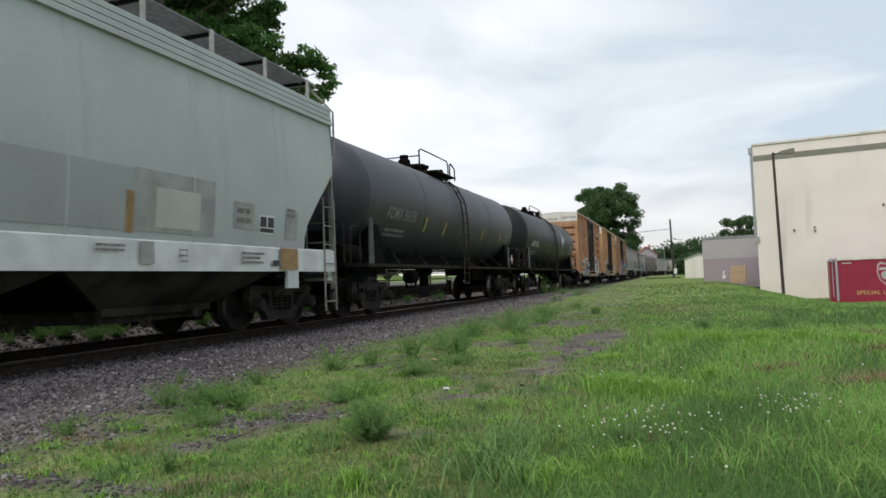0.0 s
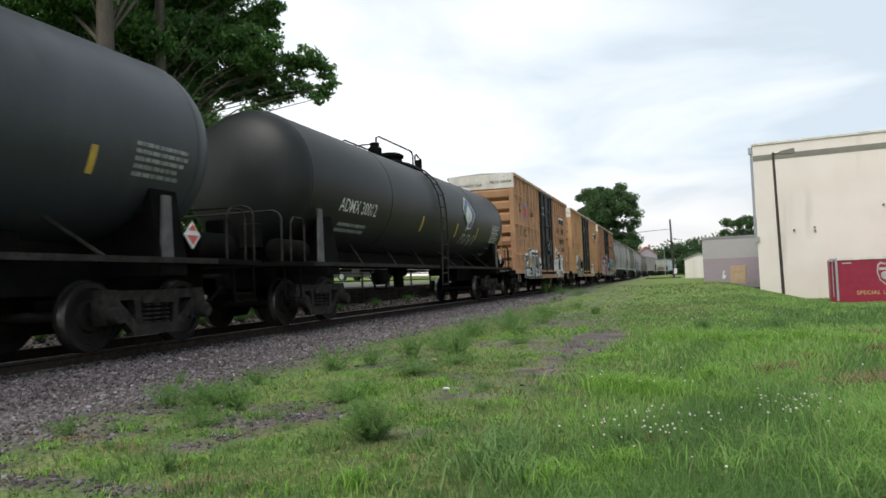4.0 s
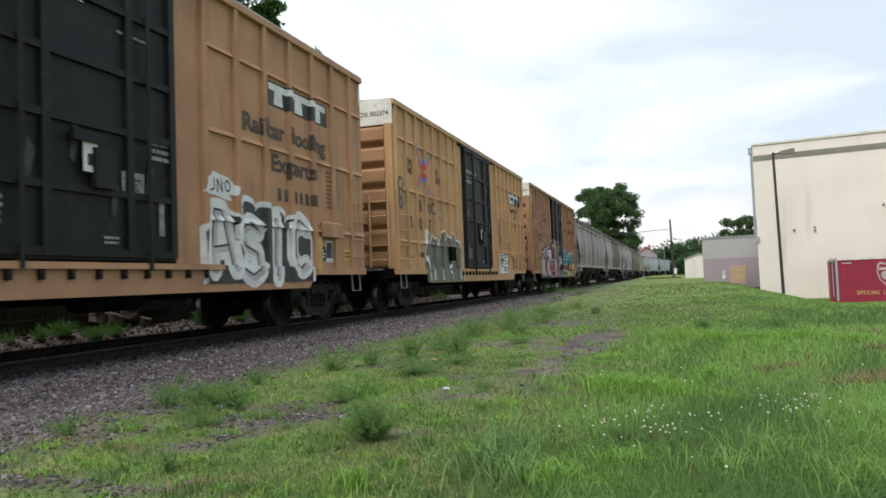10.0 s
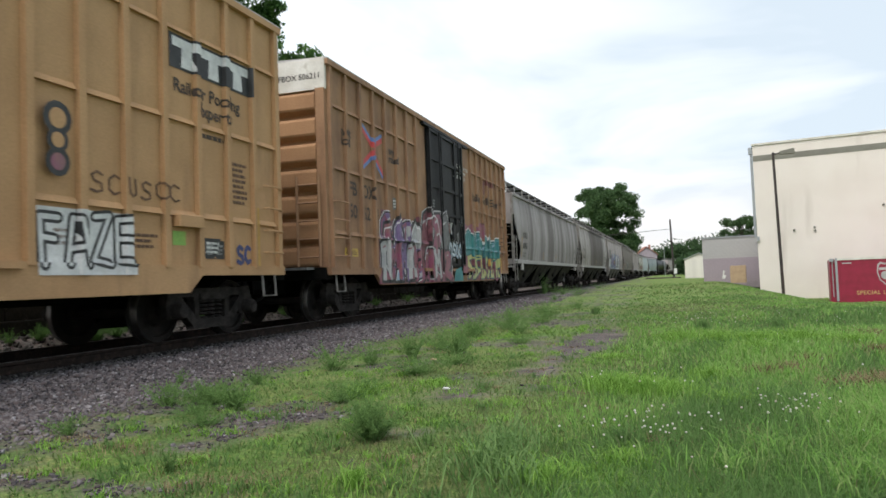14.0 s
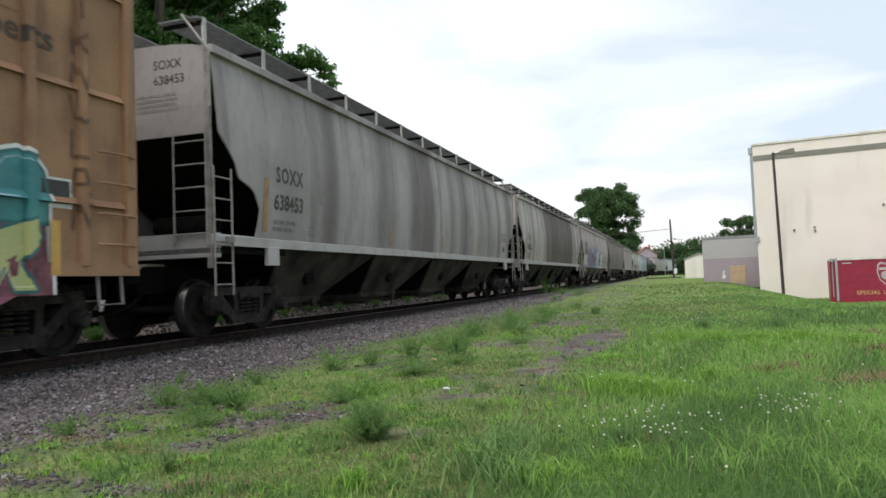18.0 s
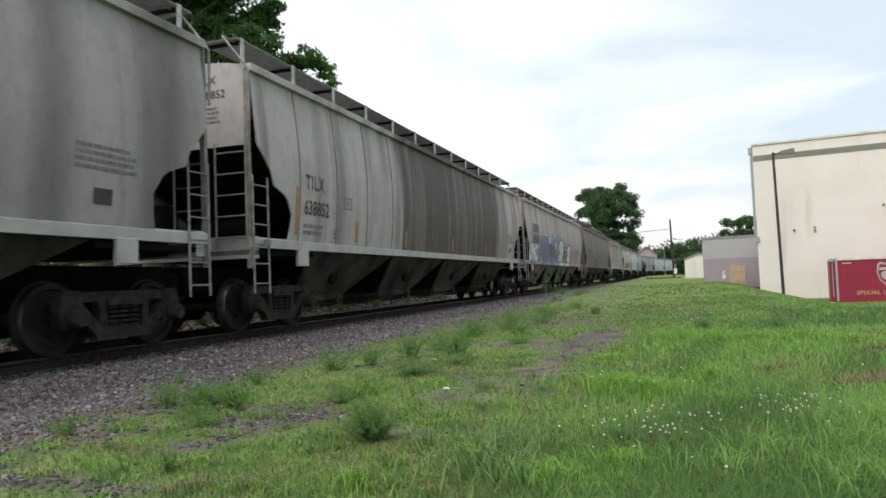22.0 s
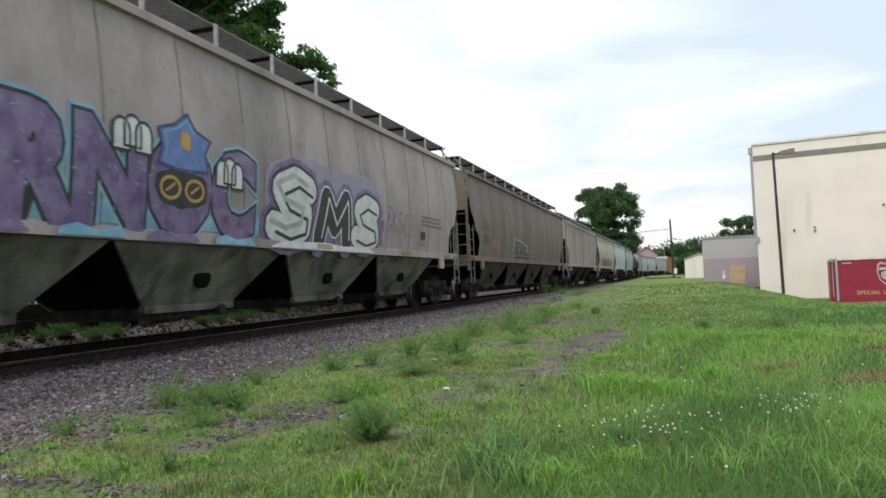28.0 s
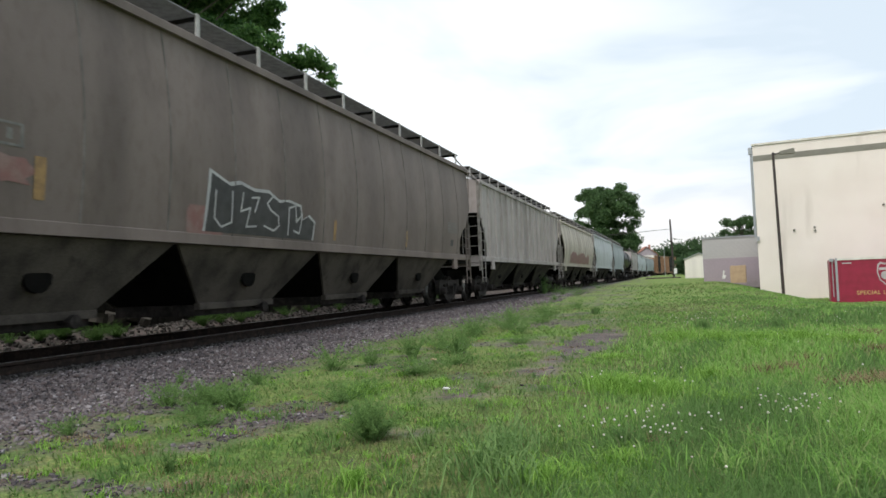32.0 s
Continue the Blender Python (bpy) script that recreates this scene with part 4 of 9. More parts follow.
def hopper_car(front, rear, paint, label, bays=4, bay_paint=None, rungs=None, sill=(1.44, 1.62), eave=4.48, seams=14, ribs=0, walk_posts=13,
               bulge=0.13, base_w=1.40, text=None, turning=True, eave_bands=1, notch=1.32, slant=False, upright=False, name="covered_hopper", sill_paint=None, seam=None):
    car = start_car(name, front, rear, label, "hopper car", "covered hoppers of the freight train")
    h = (rear - front) / 2
    bay_paint, rungs, sill_paint = bay_paint or BAY_DIRTY_SHADED, rungs or LADDER_GREY, sill_paint or paint
    zb = sill[1]

    def half(z):
        t = (z - zb) / (eave - zb)
        return base_w + bulge * math.sin(math.pi * min(1, max(0, t * 0.92 + 0.10)))

    def inset(z):
        """How far the side sheet stays back from the car's end at this height."""
        n_ = notch / 1.3
        knots = [(zb, 1.17 * n_), (zb + 0.2, 1.22 * n_), (zb + 0.46, 1.25 * n_), (zb + 0.72, 1.08 * n_), (zb + 0.80, 0.96 * n_), (zb + 0.92, 0.62 * n_), (zb + 1.16, 0.52 * n_), (zb + 1.58, 0.12), (eave + 1, 0.08)]
        if slant:
            knots = [(zb, notch), (zb + 0.2, notch), (zb + 0.46, notch * 0.93), (zb + 0.92, notch * 0.62), (zb + 1.36, notch * 0.26), (zb + 1.6, 0.1), (eave + 1, 0.08)]
        for (z0, a), (z1, b2) in zip(knots, knots[1:]):
            if z <= z1:
                return a + (b2 - a) * (z - z0) / (z1 - z0)
        return 0.08

    zs = [zb - 0.02, zb + 0.1, zb + 0.2, zb + 0.33, zb + 0.46, zb + 0.59, zb + 0.72, zb + 0.80, zb + 0.86, zb + 0.92, zb + 1.04, zb + 1.16, zb + 1.36, zb + 1.58, zb + 1.9, zb + 2.25, zb + 2.5, eave - 0.15, eave]
    for e in (1, -1):
        s = Solid()
        cols = 24
        for layer in (0.0, -0.03):
            for z in zs:
                i = inset(z)
                for c in range(cols + 1):
                    s.v.append((e * (half(z) + layer), (-h + i) + (2 * h - 2 * i) * c / cols, z))
        n = cols + 1
        m = len(zs) * n
        for r in range(len(zs) - 1):
            for c in range(cols):
                a = r * n + c
                q = (a, a + 1, a + 1 + n, a + n)
                s.f += [q if e > 0 else q[::-1], tuple(i + m for i in (q[::-1] if e > 0 else q))]
        for r in range(len(zs) - 1):
            for c in (0, cols):
                a = r * n + c
                q = (a, a + n, a + n + m, a + m)
                s.f.append(q if (c == 0) == (e > 0) else q[::-1])
        part("side_sheet", s, paint, car, smooth=50)
        # seams or ribs up the side
        if e > 0:
            for k in range(1, seams):
                y = -h + 2 * h * k / seams
                zz = [z for z in zs if inset(z) < h - abs(y) - 0.05]
                wd, pr = (0.022, 0.010)
                part("panel_seam", Solid().loft([[(half(z) - 0.01, y - wd, z), (half(z) + pr, y - wd * 0.6, z), (half(z) + pr, y + wd * 0.6, z), (half(z) - 0.01, y + wd, z)] for z in zz]), seam or (SEAM if seams > 8 else paint), car)
            for k in range(ribs):
                y = -h + 0.35 + (2 * h - 0.7) * k / (ribs - 1)
                zz = [z for z in zs if inset(z) < h - abs(y) - 0.02]
                if len(zz) > 1:
                    part("side_rib", Solid().loft([[(half(z) - 0.01, y - 0.09, z), (half(z) + 0.07, y - 0.05, z), (half(z) + 0.07, y + 0.05, z), (half(z) - 0.01, y + 0.09, z)] for z in zz]), paint, car)
        # sill and eave
        x0, x1 = sorted((e * (base_w - 0.10), e * (base_w + 0.05)))
        part("side_sill", Solid().prism([(x0, sill[0]), (x1, sill[0]), (x1, sill[1] - 0.03), (x1 - 0.03 * (e > 0), sill[1]), (x0 + 0.03 * (e < 0), sill[1])], 1, -h, h), sill_paint, car)
        for k in range(eave_bands):
            z0 = eave - 0.03 + 0.10 * k - 0.10 * (eave_bands - 1)
            x0, x1 = sorted((e * (half(eave) - 0.05), e * (half(eave) + 0.085 - 0.012 * k)))
            part("eave_rail", Solid().box(x0, x1, -h + 0.05, h - 0.05, z0, z0 + (0.13 if eave_bands == 1 else 0.085), 0.012), paint, car)
    # roof
    wr = half(eave)
    arc = [(wr * math.cos(a), eave + 0.02 + 0.20 * math.sin(a)) for a in [math.pi * k / 12 for k in range(13)]]
    part("roof", Solid().prism([(-wr, eave - 0.04), (wr, eave - 0.04)] + arc[1:-1], 1, -h + 0.08, h - 0.08), paint, car, smooth=40)
    # walkway with edge posts
    zw = eave + 0.62
    for x0, x1 in ((0.35, 1.12), (-1.12, -0.35)):
        s = Solid()
        for k in range(21):
            a = x0 + (x1 - x0 - 0.018) * k / 20
            s.box(a, a + 0.018, -h + 0.2, h + 0.1, zw, zw + 0.025)
        tagged(part("walkway", s, GRATING, car), "open steel grating walkway", kind="stuff")
    for k in range(walk_posts):
        y = -h + 0.35 + (2 * h - 0.55) * k / (walk_posts - 1)
        part("walkway_post", Solid().box(1.105, 1.135, y - 0.042, y + 0.042, eave + 0.10, zw + 0.04), POST_PALE, car)
        part("walkway_bracket", Solid().prism([(0.35, zw - 0.06), (1.1, zw - 0.06), (1.1, zw), (0.35, zw)], 1, y - 0.025, y + 0.025), STEEL_BLACK, car)
    for k in range(5):
        y = -h * 0.75 + 1.5 * h * k / 4
        part("hatch_cover", Solid().box(-0.33, 0.33, y - 1.2, y + 1.2, eave + 0.2, eave + 0.32, 0.03), paint, car)
    # ends: upper sheet, slope sheet, posts, ladders
    for e in (-1, 1):
        part("end_sheet", Solid().prism([(-wr, zb + 1.58), (wr, zb + 1.58)] + arc[:], 1, *sorted((e * (h - 0.10), e * (h - 0.07)))), paint, car)
        # slope sheet and deck are near-black: the recess's shade is put into their colour
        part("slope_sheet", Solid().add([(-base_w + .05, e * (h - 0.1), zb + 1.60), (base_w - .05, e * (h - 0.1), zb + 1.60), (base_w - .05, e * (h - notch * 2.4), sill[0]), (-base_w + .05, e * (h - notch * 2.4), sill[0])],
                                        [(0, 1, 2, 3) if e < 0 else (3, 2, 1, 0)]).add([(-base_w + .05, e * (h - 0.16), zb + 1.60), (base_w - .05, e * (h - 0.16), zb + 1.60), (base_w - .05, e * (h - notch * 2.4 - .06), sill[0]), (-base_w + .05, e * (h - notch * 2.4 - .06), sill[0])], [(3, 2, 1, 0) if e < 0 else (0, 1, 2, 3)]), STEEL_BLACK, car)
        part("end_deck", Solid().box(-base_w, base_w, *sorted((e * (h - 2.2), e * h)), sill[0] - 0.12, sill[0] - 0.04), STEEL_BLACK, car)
        part("end_sill", Solid().box(-base_w, base_w, *sorted((e * (h - 0.28), e * h)), sill[0] - 0.18, sill[1] + 0.02), sill_paint, car)
        for x in (base_w - 0.05, -base_w - 0.03):
            part("corner_post", Solid().box(x, x + 0.08, *sorted((e * (h - 0.07), e * h)), sill[0] - 0.35, eave), rungs, car)
        ladder(car, base_w + 0.06, e * (h - 0.04), e * (h - 0.50), sill[0] - 0.78, zb + 1.05, rungs, 6, r=0.014)
        ladder(car, e * (h + 0.03), base_w - 0.62, base_w - 0.02, sill[0], zb + 1.62, rungs, 5, "end", r=0.014)
        part("jacking_plate", Solid().box(base_w - 0.02, base_w + 0.065, *sorted((e * (h - 1.9), e * (h - 1.53))), sill[0] - 0.30, sill[0] + 0.02, 0.01), sill_paint, car)
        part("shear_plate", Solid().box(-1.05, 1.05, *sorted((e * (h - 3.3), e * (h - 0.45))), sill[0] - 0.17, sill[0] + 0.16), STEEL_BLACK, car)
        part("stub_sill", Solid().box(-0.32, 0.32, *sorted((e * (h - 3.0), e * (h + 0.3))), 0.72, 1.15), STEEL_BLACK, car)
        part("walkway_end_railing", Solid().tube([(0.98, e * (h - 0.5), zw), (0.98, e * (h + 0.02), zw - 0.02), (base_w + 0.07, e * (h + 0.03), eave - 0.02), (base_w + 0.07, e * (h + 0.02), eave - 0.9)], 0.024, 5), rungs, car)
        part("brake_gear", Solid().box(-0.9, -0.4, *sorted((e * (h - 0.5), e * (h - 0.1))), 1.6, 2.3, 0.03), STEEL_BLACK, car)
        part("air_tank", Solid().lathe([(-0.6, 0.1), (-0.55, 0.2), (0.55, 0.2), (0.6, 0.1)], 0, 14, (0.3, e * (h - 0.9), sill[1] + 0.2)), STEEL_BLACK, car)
    # the bays underneath
    span = 2 * h - 2 * 2.15
    bl = span / bays
    for k in range(bays):
        y = -span / 2 + (k + 0.5) * bl
        t, g = bl * 0.49, bl * 0.23
        zt, z0 = sill[0] - 0.01, 0.50
        wt = base_w - 0.06
        ga, gb = (-t * 0.96, 0.02) if upright else (-g, g)       # the gate's two ends under the bay
        gm = (ga + gb) / 2
        # slopes coloured black in place of the shade between the bays
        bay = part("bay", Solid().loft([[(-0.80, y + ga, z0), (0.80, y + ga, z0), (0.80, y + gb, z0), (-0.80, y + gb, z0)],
                                        [(0.06 - wt, y - t, zt), (wt - 0.06, y - t, zt), (wt - 0.06, y + t, zt), (0.06 - wt, y + t, zt)]]), STEEL_BLACK, car, "hopper bay, blackened for the shade between bays")
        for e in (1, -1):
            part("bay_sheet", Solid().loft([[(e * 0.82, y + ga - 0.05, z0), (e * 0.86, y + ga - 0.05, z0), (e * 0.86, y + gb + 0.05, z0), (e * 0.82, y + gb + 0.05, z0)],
                                            [(e * (wt - 0.04), y - t, zt), (e * wt, y - t, zt), (e * wt, y + t, zt), (e * (wt - 0.04), y + t, zt)]]), bay_paint, bay, "grimy painted bay sheet, darkened for shade under the car")
        part("outlet_gate", Solid().box(-0.8, 0.8, y + ga - 0.08, y + gb + 0.08, z0 - 0.16, z0 + 0.02, 0.02), STEEL_DIRT, bay)
        part("gate_shaft", Solid().lathe([(0.6, 0.045), (1.0, 0.045), (1.0, 0.09), (1.06, 0.09)], 0, 10, (0, y + gm + g * 0.6, z0 - 0.08)), STEEL_DIRT, bay)
        part("bay_hatch", Solid().lathe([(0, 0.20), (0.05, 0.20), (0.06, 0.14)], 0, 14, (1.07, y + gm * 0.7, 0.98)), STEEL_BLACK, bay)
        part("gate_frame", Solid().box(0.80, 0.92, y + ga - 0.1, y + gb + 0.1, z0 - 0.06, z0 + 0.05, 0.01), bay_paint, bay)
    part("center_sill", Solid().box(-0.2, 0.2, -h + 2, h - 2, 0.95, 1.35), STEEL_BLACK, car)
    add_trucks(car, (-h + 1.42, h - 1.42), turning)
    add_couplers(car, h - 0.15)
    if text:
        text(car, h, lambda lift: (lambda u, v: (half(v) + 0.006 + lift, u, v)))
    return car


# -- writing and paint on the cars --


def put_text(car, body, u, v, size, surface, material, bold=0.0, squeeze=1.0, spacing=1.0):
    return part("lettering", letters(body, size, lambda a, b: surface(u + a, v + b), bold, "LEFT", squeeze, spacing), material, car)


def put_ribbed(car, body, u, v, size, at, material, bold=0.0, squeeze=1.0):
    """Lettering that runs across the posts of a boxcar's side."""
    me = letters(body, size, lambda a, b: (u + a, v + b, 0), bold, "LEFT", squeeze)
    s = drape(Solid(), [[tuple(me.vertices[i].co[:2]) for i in poly.vertices] for poly in me.polygons], at, 0.0)
    bpy.data.meshes.remove(me)
    return part("lettering", s, material, car)


# sprayed letters as bent strokes in a unit square
STROKES = {
    "A": [[(0.0, 0.0), (0.3, 1.0), (0.62, 1.0), (1.0, 0.0)], [(0.2, 0.36), (0.85, 0.42)]],
    "R": [[(0.05, 0.0), (0.05, 1.0), (0.75, 0.95), (0.85, 0.65), (0.3, 0.45), (1.0, 0.0)]],
    "S": [[(0.95, 0.85), (0.5, 1.0), (0.1, 0.8), (0.3, 0.55), (0.85, 0.42), (0.9, 0.12), (0.45, 0.0), (0.0, 0.12)]],
    "K": [[(0.08, 0.0), (0.05, 1.0)], [(0.95, 1.0), (0.2, 0.5), (1.0, 0.0)]],
    "E": [[(0.95, 1.0), (0.1, 0.95), (0.05, 0.05), (1.0, 0.0)], [(0.1, 0.52), (0.8, 0.5)]],
    "T": [[(0.0, 0.9), (0.5, 1.0), (1.0, 0.9)], [(0.5, 0.95), (0.45, 0.0)]],
    "O": [[(0.5, 1.0), (0.08, 0.75), (0.05, 0.25), (0.5, 0.0), (0.92, 0.25), (0.95, 0.75), (0.5, 1.0)]],
    "N": [[(0.05, 0.0), (0.1, 1.0), (0.85, 0.05), (0.95, 1.0)]],
    "M": [[(0.0, 0.0), (0.15, 1.0), (0.5, 0.35), (0.85, 1.0), (1.0, 0.0)]],
    "C": [[(0.95, 0.85), (0.5, 1.0), (0.08, 0.75), (0.05, 0.25), (0.5, 0.0), (0.95, 0.12)]],
    "U": [[(0.05, 1.0), (0.08, 0.2), (0.5, 0.0), (0.92, 0.2), (0.95, 1.0)]],
    "1": [[(0.0, 0.0), (0.25, 0.62), (0.62, 0.42), (0.45, 1.0), (1.1, 0.85)], [(0.3, -0.02), (0.85, 0.3), (1.15, 0.05)]],
    "2": [[(-0.1, 0.75), (0.3, 1.0), (0.42, 0.3), (0.9, 0.62), (1.0, 1.0)], [(0.0, 0.1), (0.5, 0.0), (0.75, 0.35), (1.2, 0.1)]],
    "3": [[(0.15, 1.0), (0.0, 0.4), (0.5, 0.55), (0.35, 0.0), (0.95, 0.08)], [(0.55, 0.85), (1.0, 0.95), (0.8, 0.5)]],
    "4": [[(0.0, 0.85), (0.55, 0.95), (0.3, 0.5), (0.95, 0.45), (0.6, 0.0)], [(-0.1, 0.2), (0.3, 0.0)], [(0.9, 0.9), (1.1, 0.6)]],
    "5": [[(0.1, 0.0), (0.1, 0.9), (0.5, 1.02), (0.6, 0.5), (1.0, 0.7), (0.95, 0.1), (0.45, 0.2)]],
    "I": [[(0.35, 0.0), (0.5, 1.0)]],
    "F": [[(0.05, 0.0), (0.08, 1.0), (0.95, 0.98)], [(0.08, 0.55), (0.75, 0.52)]],
    "Z": [[(0.05, 0.95), (0.95, 1.0), (0.05, 0.05), (1.0, 0.0)]],
    "L": [[(0.08, 1.0), (0.05, 0.05), (0.95, 0.0)]],
}


def ribbon(pts, w):
    """Outlines of a thick bent stroke: a quad for each leg and a small disc at each joint."""
    out = []
    for (a, b), (c, d) in zip(pts, pts[1:]):
        k = math.hypot(c - a, d - b) or 1e-6
        n, m = -(d - b) / k * w / 2, (c - a) / k * w / 2
        out.append([(a + n, b + m), (a - n, b - m), (c - n, d - m), (c + n, d + m)])
    for a, b in pts:
        out.append([(a + w / 2 * math.cos(q), b + w / 2 * math.sin(q)) for q in [math.pi * i / 4 + 0.3 for i in range(8)]])
    return out


def fat_letters(car, body, u0, v0, w, h, layers, at, seed=1, ribbed=True, jitter=0.05, label="sprayed graffiti letters"):
    """Layered sprayed letters. layers: (material, stroke width, lift, shift along, shift up)."""
    rng = random.Random(seed)
    cell = w / len(body)
    runs = []
    for k, ch in enumerate(body):
        lean, dv, g = rng.uniform(-0.12, 0.12), rng.uniform(-0.06, 0.06) * h, rng.uniform(0.92, 1.08)
        for st in STROKES[ch]:
            runs.append([(u0 + cell * (k + 0.16 + 0.72 * x + lean * (y - 0.5) + rng.uniform(-jitter, jitter) * 0.6), v0 + dv + h * (0.14 + 0.74 * y * g) + rng.uniform(-jitter, jitter) * h * 0.3) for x, y in st])
    first = None
    for mt, width, lift, du, dv in layers:
        s = Solid()
        for n, run in enumerate(runs):
            polys = ribbon([(a + du, b + dv) for a, b in run], width)
            for i, q in enumerate(polys):
                z = lift + 0.00006 * ((n * 7 + i) % 9)
                if ribbed:
                    drape(s, [q], at, z)
                else:
                    for band in bands(q):
                        s.add([at(z)(*p) for p in band], [tuple(range(len(band)))])
        ob = part("graffiti" if first is None else "spray_layer", s, mt, first or car, label if first is None else "")
        first = first or ob
    return first


def cloud(u0, u1, v0, v1, rng, n=9, lobe=0.16):
    """An outline with a flat foot and a scalloped, arched top."""
    top = []
    for k in range(n):
        a = u1 + (u0 - u1) * (k + 0.5) / n
        arch = math.sin(math.pi * (k + 0.7) / (n + 0.4)) ** 0.6
        c = v0 + (v1 - v0) * (0.35 + 0.6 * arch) * rng.uniform(0.92, 1.06)
        r = (u1 - u0) / n * 0.56
        top += [(a + r * math.cos(q), c + lobe * math.sin(q)) for q in (0.35, 1.0, 1.6, 2.2, 2.8)]
    return [(u0, v0), (u1, v0)] + top


def bars(car, u, v, w, h, surface, material, rows=2, seed=1, name="small_lettering"):
    """Rows of bars for small writing nobody can read."""
    rng, rects = random.Random(seed), []
    step = h / rows
    for k in range(rows):
        rects += word_bars(u, v + h - (k + 1) * step + step * 0.2, w * rng.uniform(0.75, 1.0), step * 0.55, rng)
    return part(name, strips(rects, surface), material, car)


def patch(car, u0, u1, v0, v1, surface, material, name="paint_patch", label="", n=6):
    """A rectangle of paint that follows the surface."""
    s = Solid()
    for k in range(n + 1):
        v = v0 + (v1 - v0) * k / n
        s.v += [surface(u0, v), surface(u1, v)]
        if k:
            a = 2 * k
            s.f.append((a - 2, a - 1, a + 1, a))
    return part(name, s, material, car, label)


def smudge(car, pts, surface, material, name="sprayed_field", label="", ribbed=None, lift=0.0):
    if ribbed:
        return paint_flat(name, pts, ribbed, lift, material, car, label)
    return part(name, flat(pts, surface), material, car, label)


def ragged(u0, u1, v0, v1, rng, n=22, depth=0.25):
    """An outline with a flat foot and a ragged top."""
    top = [(u1 - (u1 - u0) * k / n, v1 - rng.uniform(0, depth) * (v1 - v0) - (0.25 * (v1 - v0) if k in (0, n) else 0)) for k in range(n + 1)]
    return [(u0, v0), (u1, v0)] + top


def letter_outline(rng, w, h):
    """One angular sprayed letter: a heavy body with kicked feet, notches and a pointed serif."""
    k = rng.choice((0, 1, 2, 3))
    j = lambda s: rng.uniform(-s, s)
    if k == 0:
        o = [(-0.5, -0.5), (-0.16, -0.5), (-0.08, -0.18), (0.10, -0.18), (0.16, -0.5), (0.52, -0.5), (0.30, 0.1), (0.44, 0.34), (0.16, 0.52), (-0.24, 0.46), (-0.42, 0.2)]
    elif k == 1:
        o = [(-0.48, -0.5), (-0.14, -0.5), (-0.14, -0.2), (0.06, -0.24), (0.2, -0.52), (0.54, -0.44), (0.30, -0.06), (0.46, 0.22), (0.22, 0.5), (-0.36, 0.5), (-0.56, 0.36), (-0.40, 0.1)]
    elif k == 2:
        o = [(-0.46, -0.42), (0.30, -0.52), (0.54, -0.36), (0.40, -0.2), (0.0, -0.2), (0.34, 0.0), (0.46, 0.3), (0.2, 0.52), (-0.40, 0.44), (-0.56, 0.3), (-0.30, 0.2), (-0.5, -0.1)]
    else:
        o = [(-0.52, -0.5), (-0.22, -0.46), (-0.16, 0.08), (0.0, -0.14), (0.16, 0.1), (0.2, -0.5), (0.52, -0.46), (0.40, 0.3), (0.52, 0.5), (0.16, 0.46), (0.0, 0.2), (-0.2, 0.5), (-0.5, 0.4), (-0.40, 0.1)]
    return [((a + j(0.04)) * w, (b + j(0.04)) * h) for a, b in o]


def wild_letters(car, u0, v0, w, h, n, fill, line, at, seed, lift=0.004, shine=None, ribbed=True):
    """A row of interlocked angular sprayed letters: dark outline, filled body, dark cuts and pale edges."""
    rng = random.Random(seed)
    cell = w / n
    first = None

    def put(name, pts, l, m, parent, label=""):
        return paint_flat(name, pts, at, l, m, parent, label) if ribbed else part(name, flat(pts, at(l)), m, parent, label)

    for k in range(n):
        c, m = u0 + (k + 0.5) * cell, v0 + h * (0.5 + rng.uniform(-0.04, 0.04))
        lean = rng.uniform(-0.15, 0.15)
        o = letter_outline(rng, cell * 1.2, h * rng.uniform(0.95, 1.08))
        grow = lambda s, d: [(c + a * s + lean * b + math.copysign(d, a), m + b * s + math.copysign(d, b)) for a, b in o]
        if shine:
            put("letter_halo", grow(1.0, 0.085), lift + 0.0003 * (k % 2), shine, first or car)
        ob = put("graffiti" if first is None else "graffiti_letter", grow(1.0, 0.045), lift + 0.0012 + 0.0003 * (k % 2), line, first or car, "sprayed graffiti letters" if first is None else "")
        first = first or ob
        put("letter_fill", grow(0.96, 0.0), lift + 0.0024 + 0.0003 * (k % 2), fill[k % len(fill)], first)
        for _ in range(2):
            a0, b0 = c + rng.uniform(-0.28, 0.28) * cell, m + rng.uniform(-0.28, 0.30) * h
            la, lb, t = rng.uniform(-0.2, 0.2) * cell, rng.uniform(0.15, 0.34) * h * rng.choice((-1, 1)), 0.035 * h
            put("letter_stroke", [(a0, b0), (a0 + t, b0 + t * 0.3), (a0 + la + t, b0 + lb), (a0 + la, b0 + lb - t * 0.3)], lift + 0.0036, line, first)
        a0, b0 = c - 0.3 * cell, m + 0.30 * h
        put("letter_shine", [(a0, b0), (a0 + 0.34 * cell, b0 + 0.05 * h), (a0 + 0.34 * cell, b0 + 0.085 * h), (a0, b0 + 0.045 * h)], lift + 0.0042, shine or fill[(k + 1) % len(fill)], first)
    return first


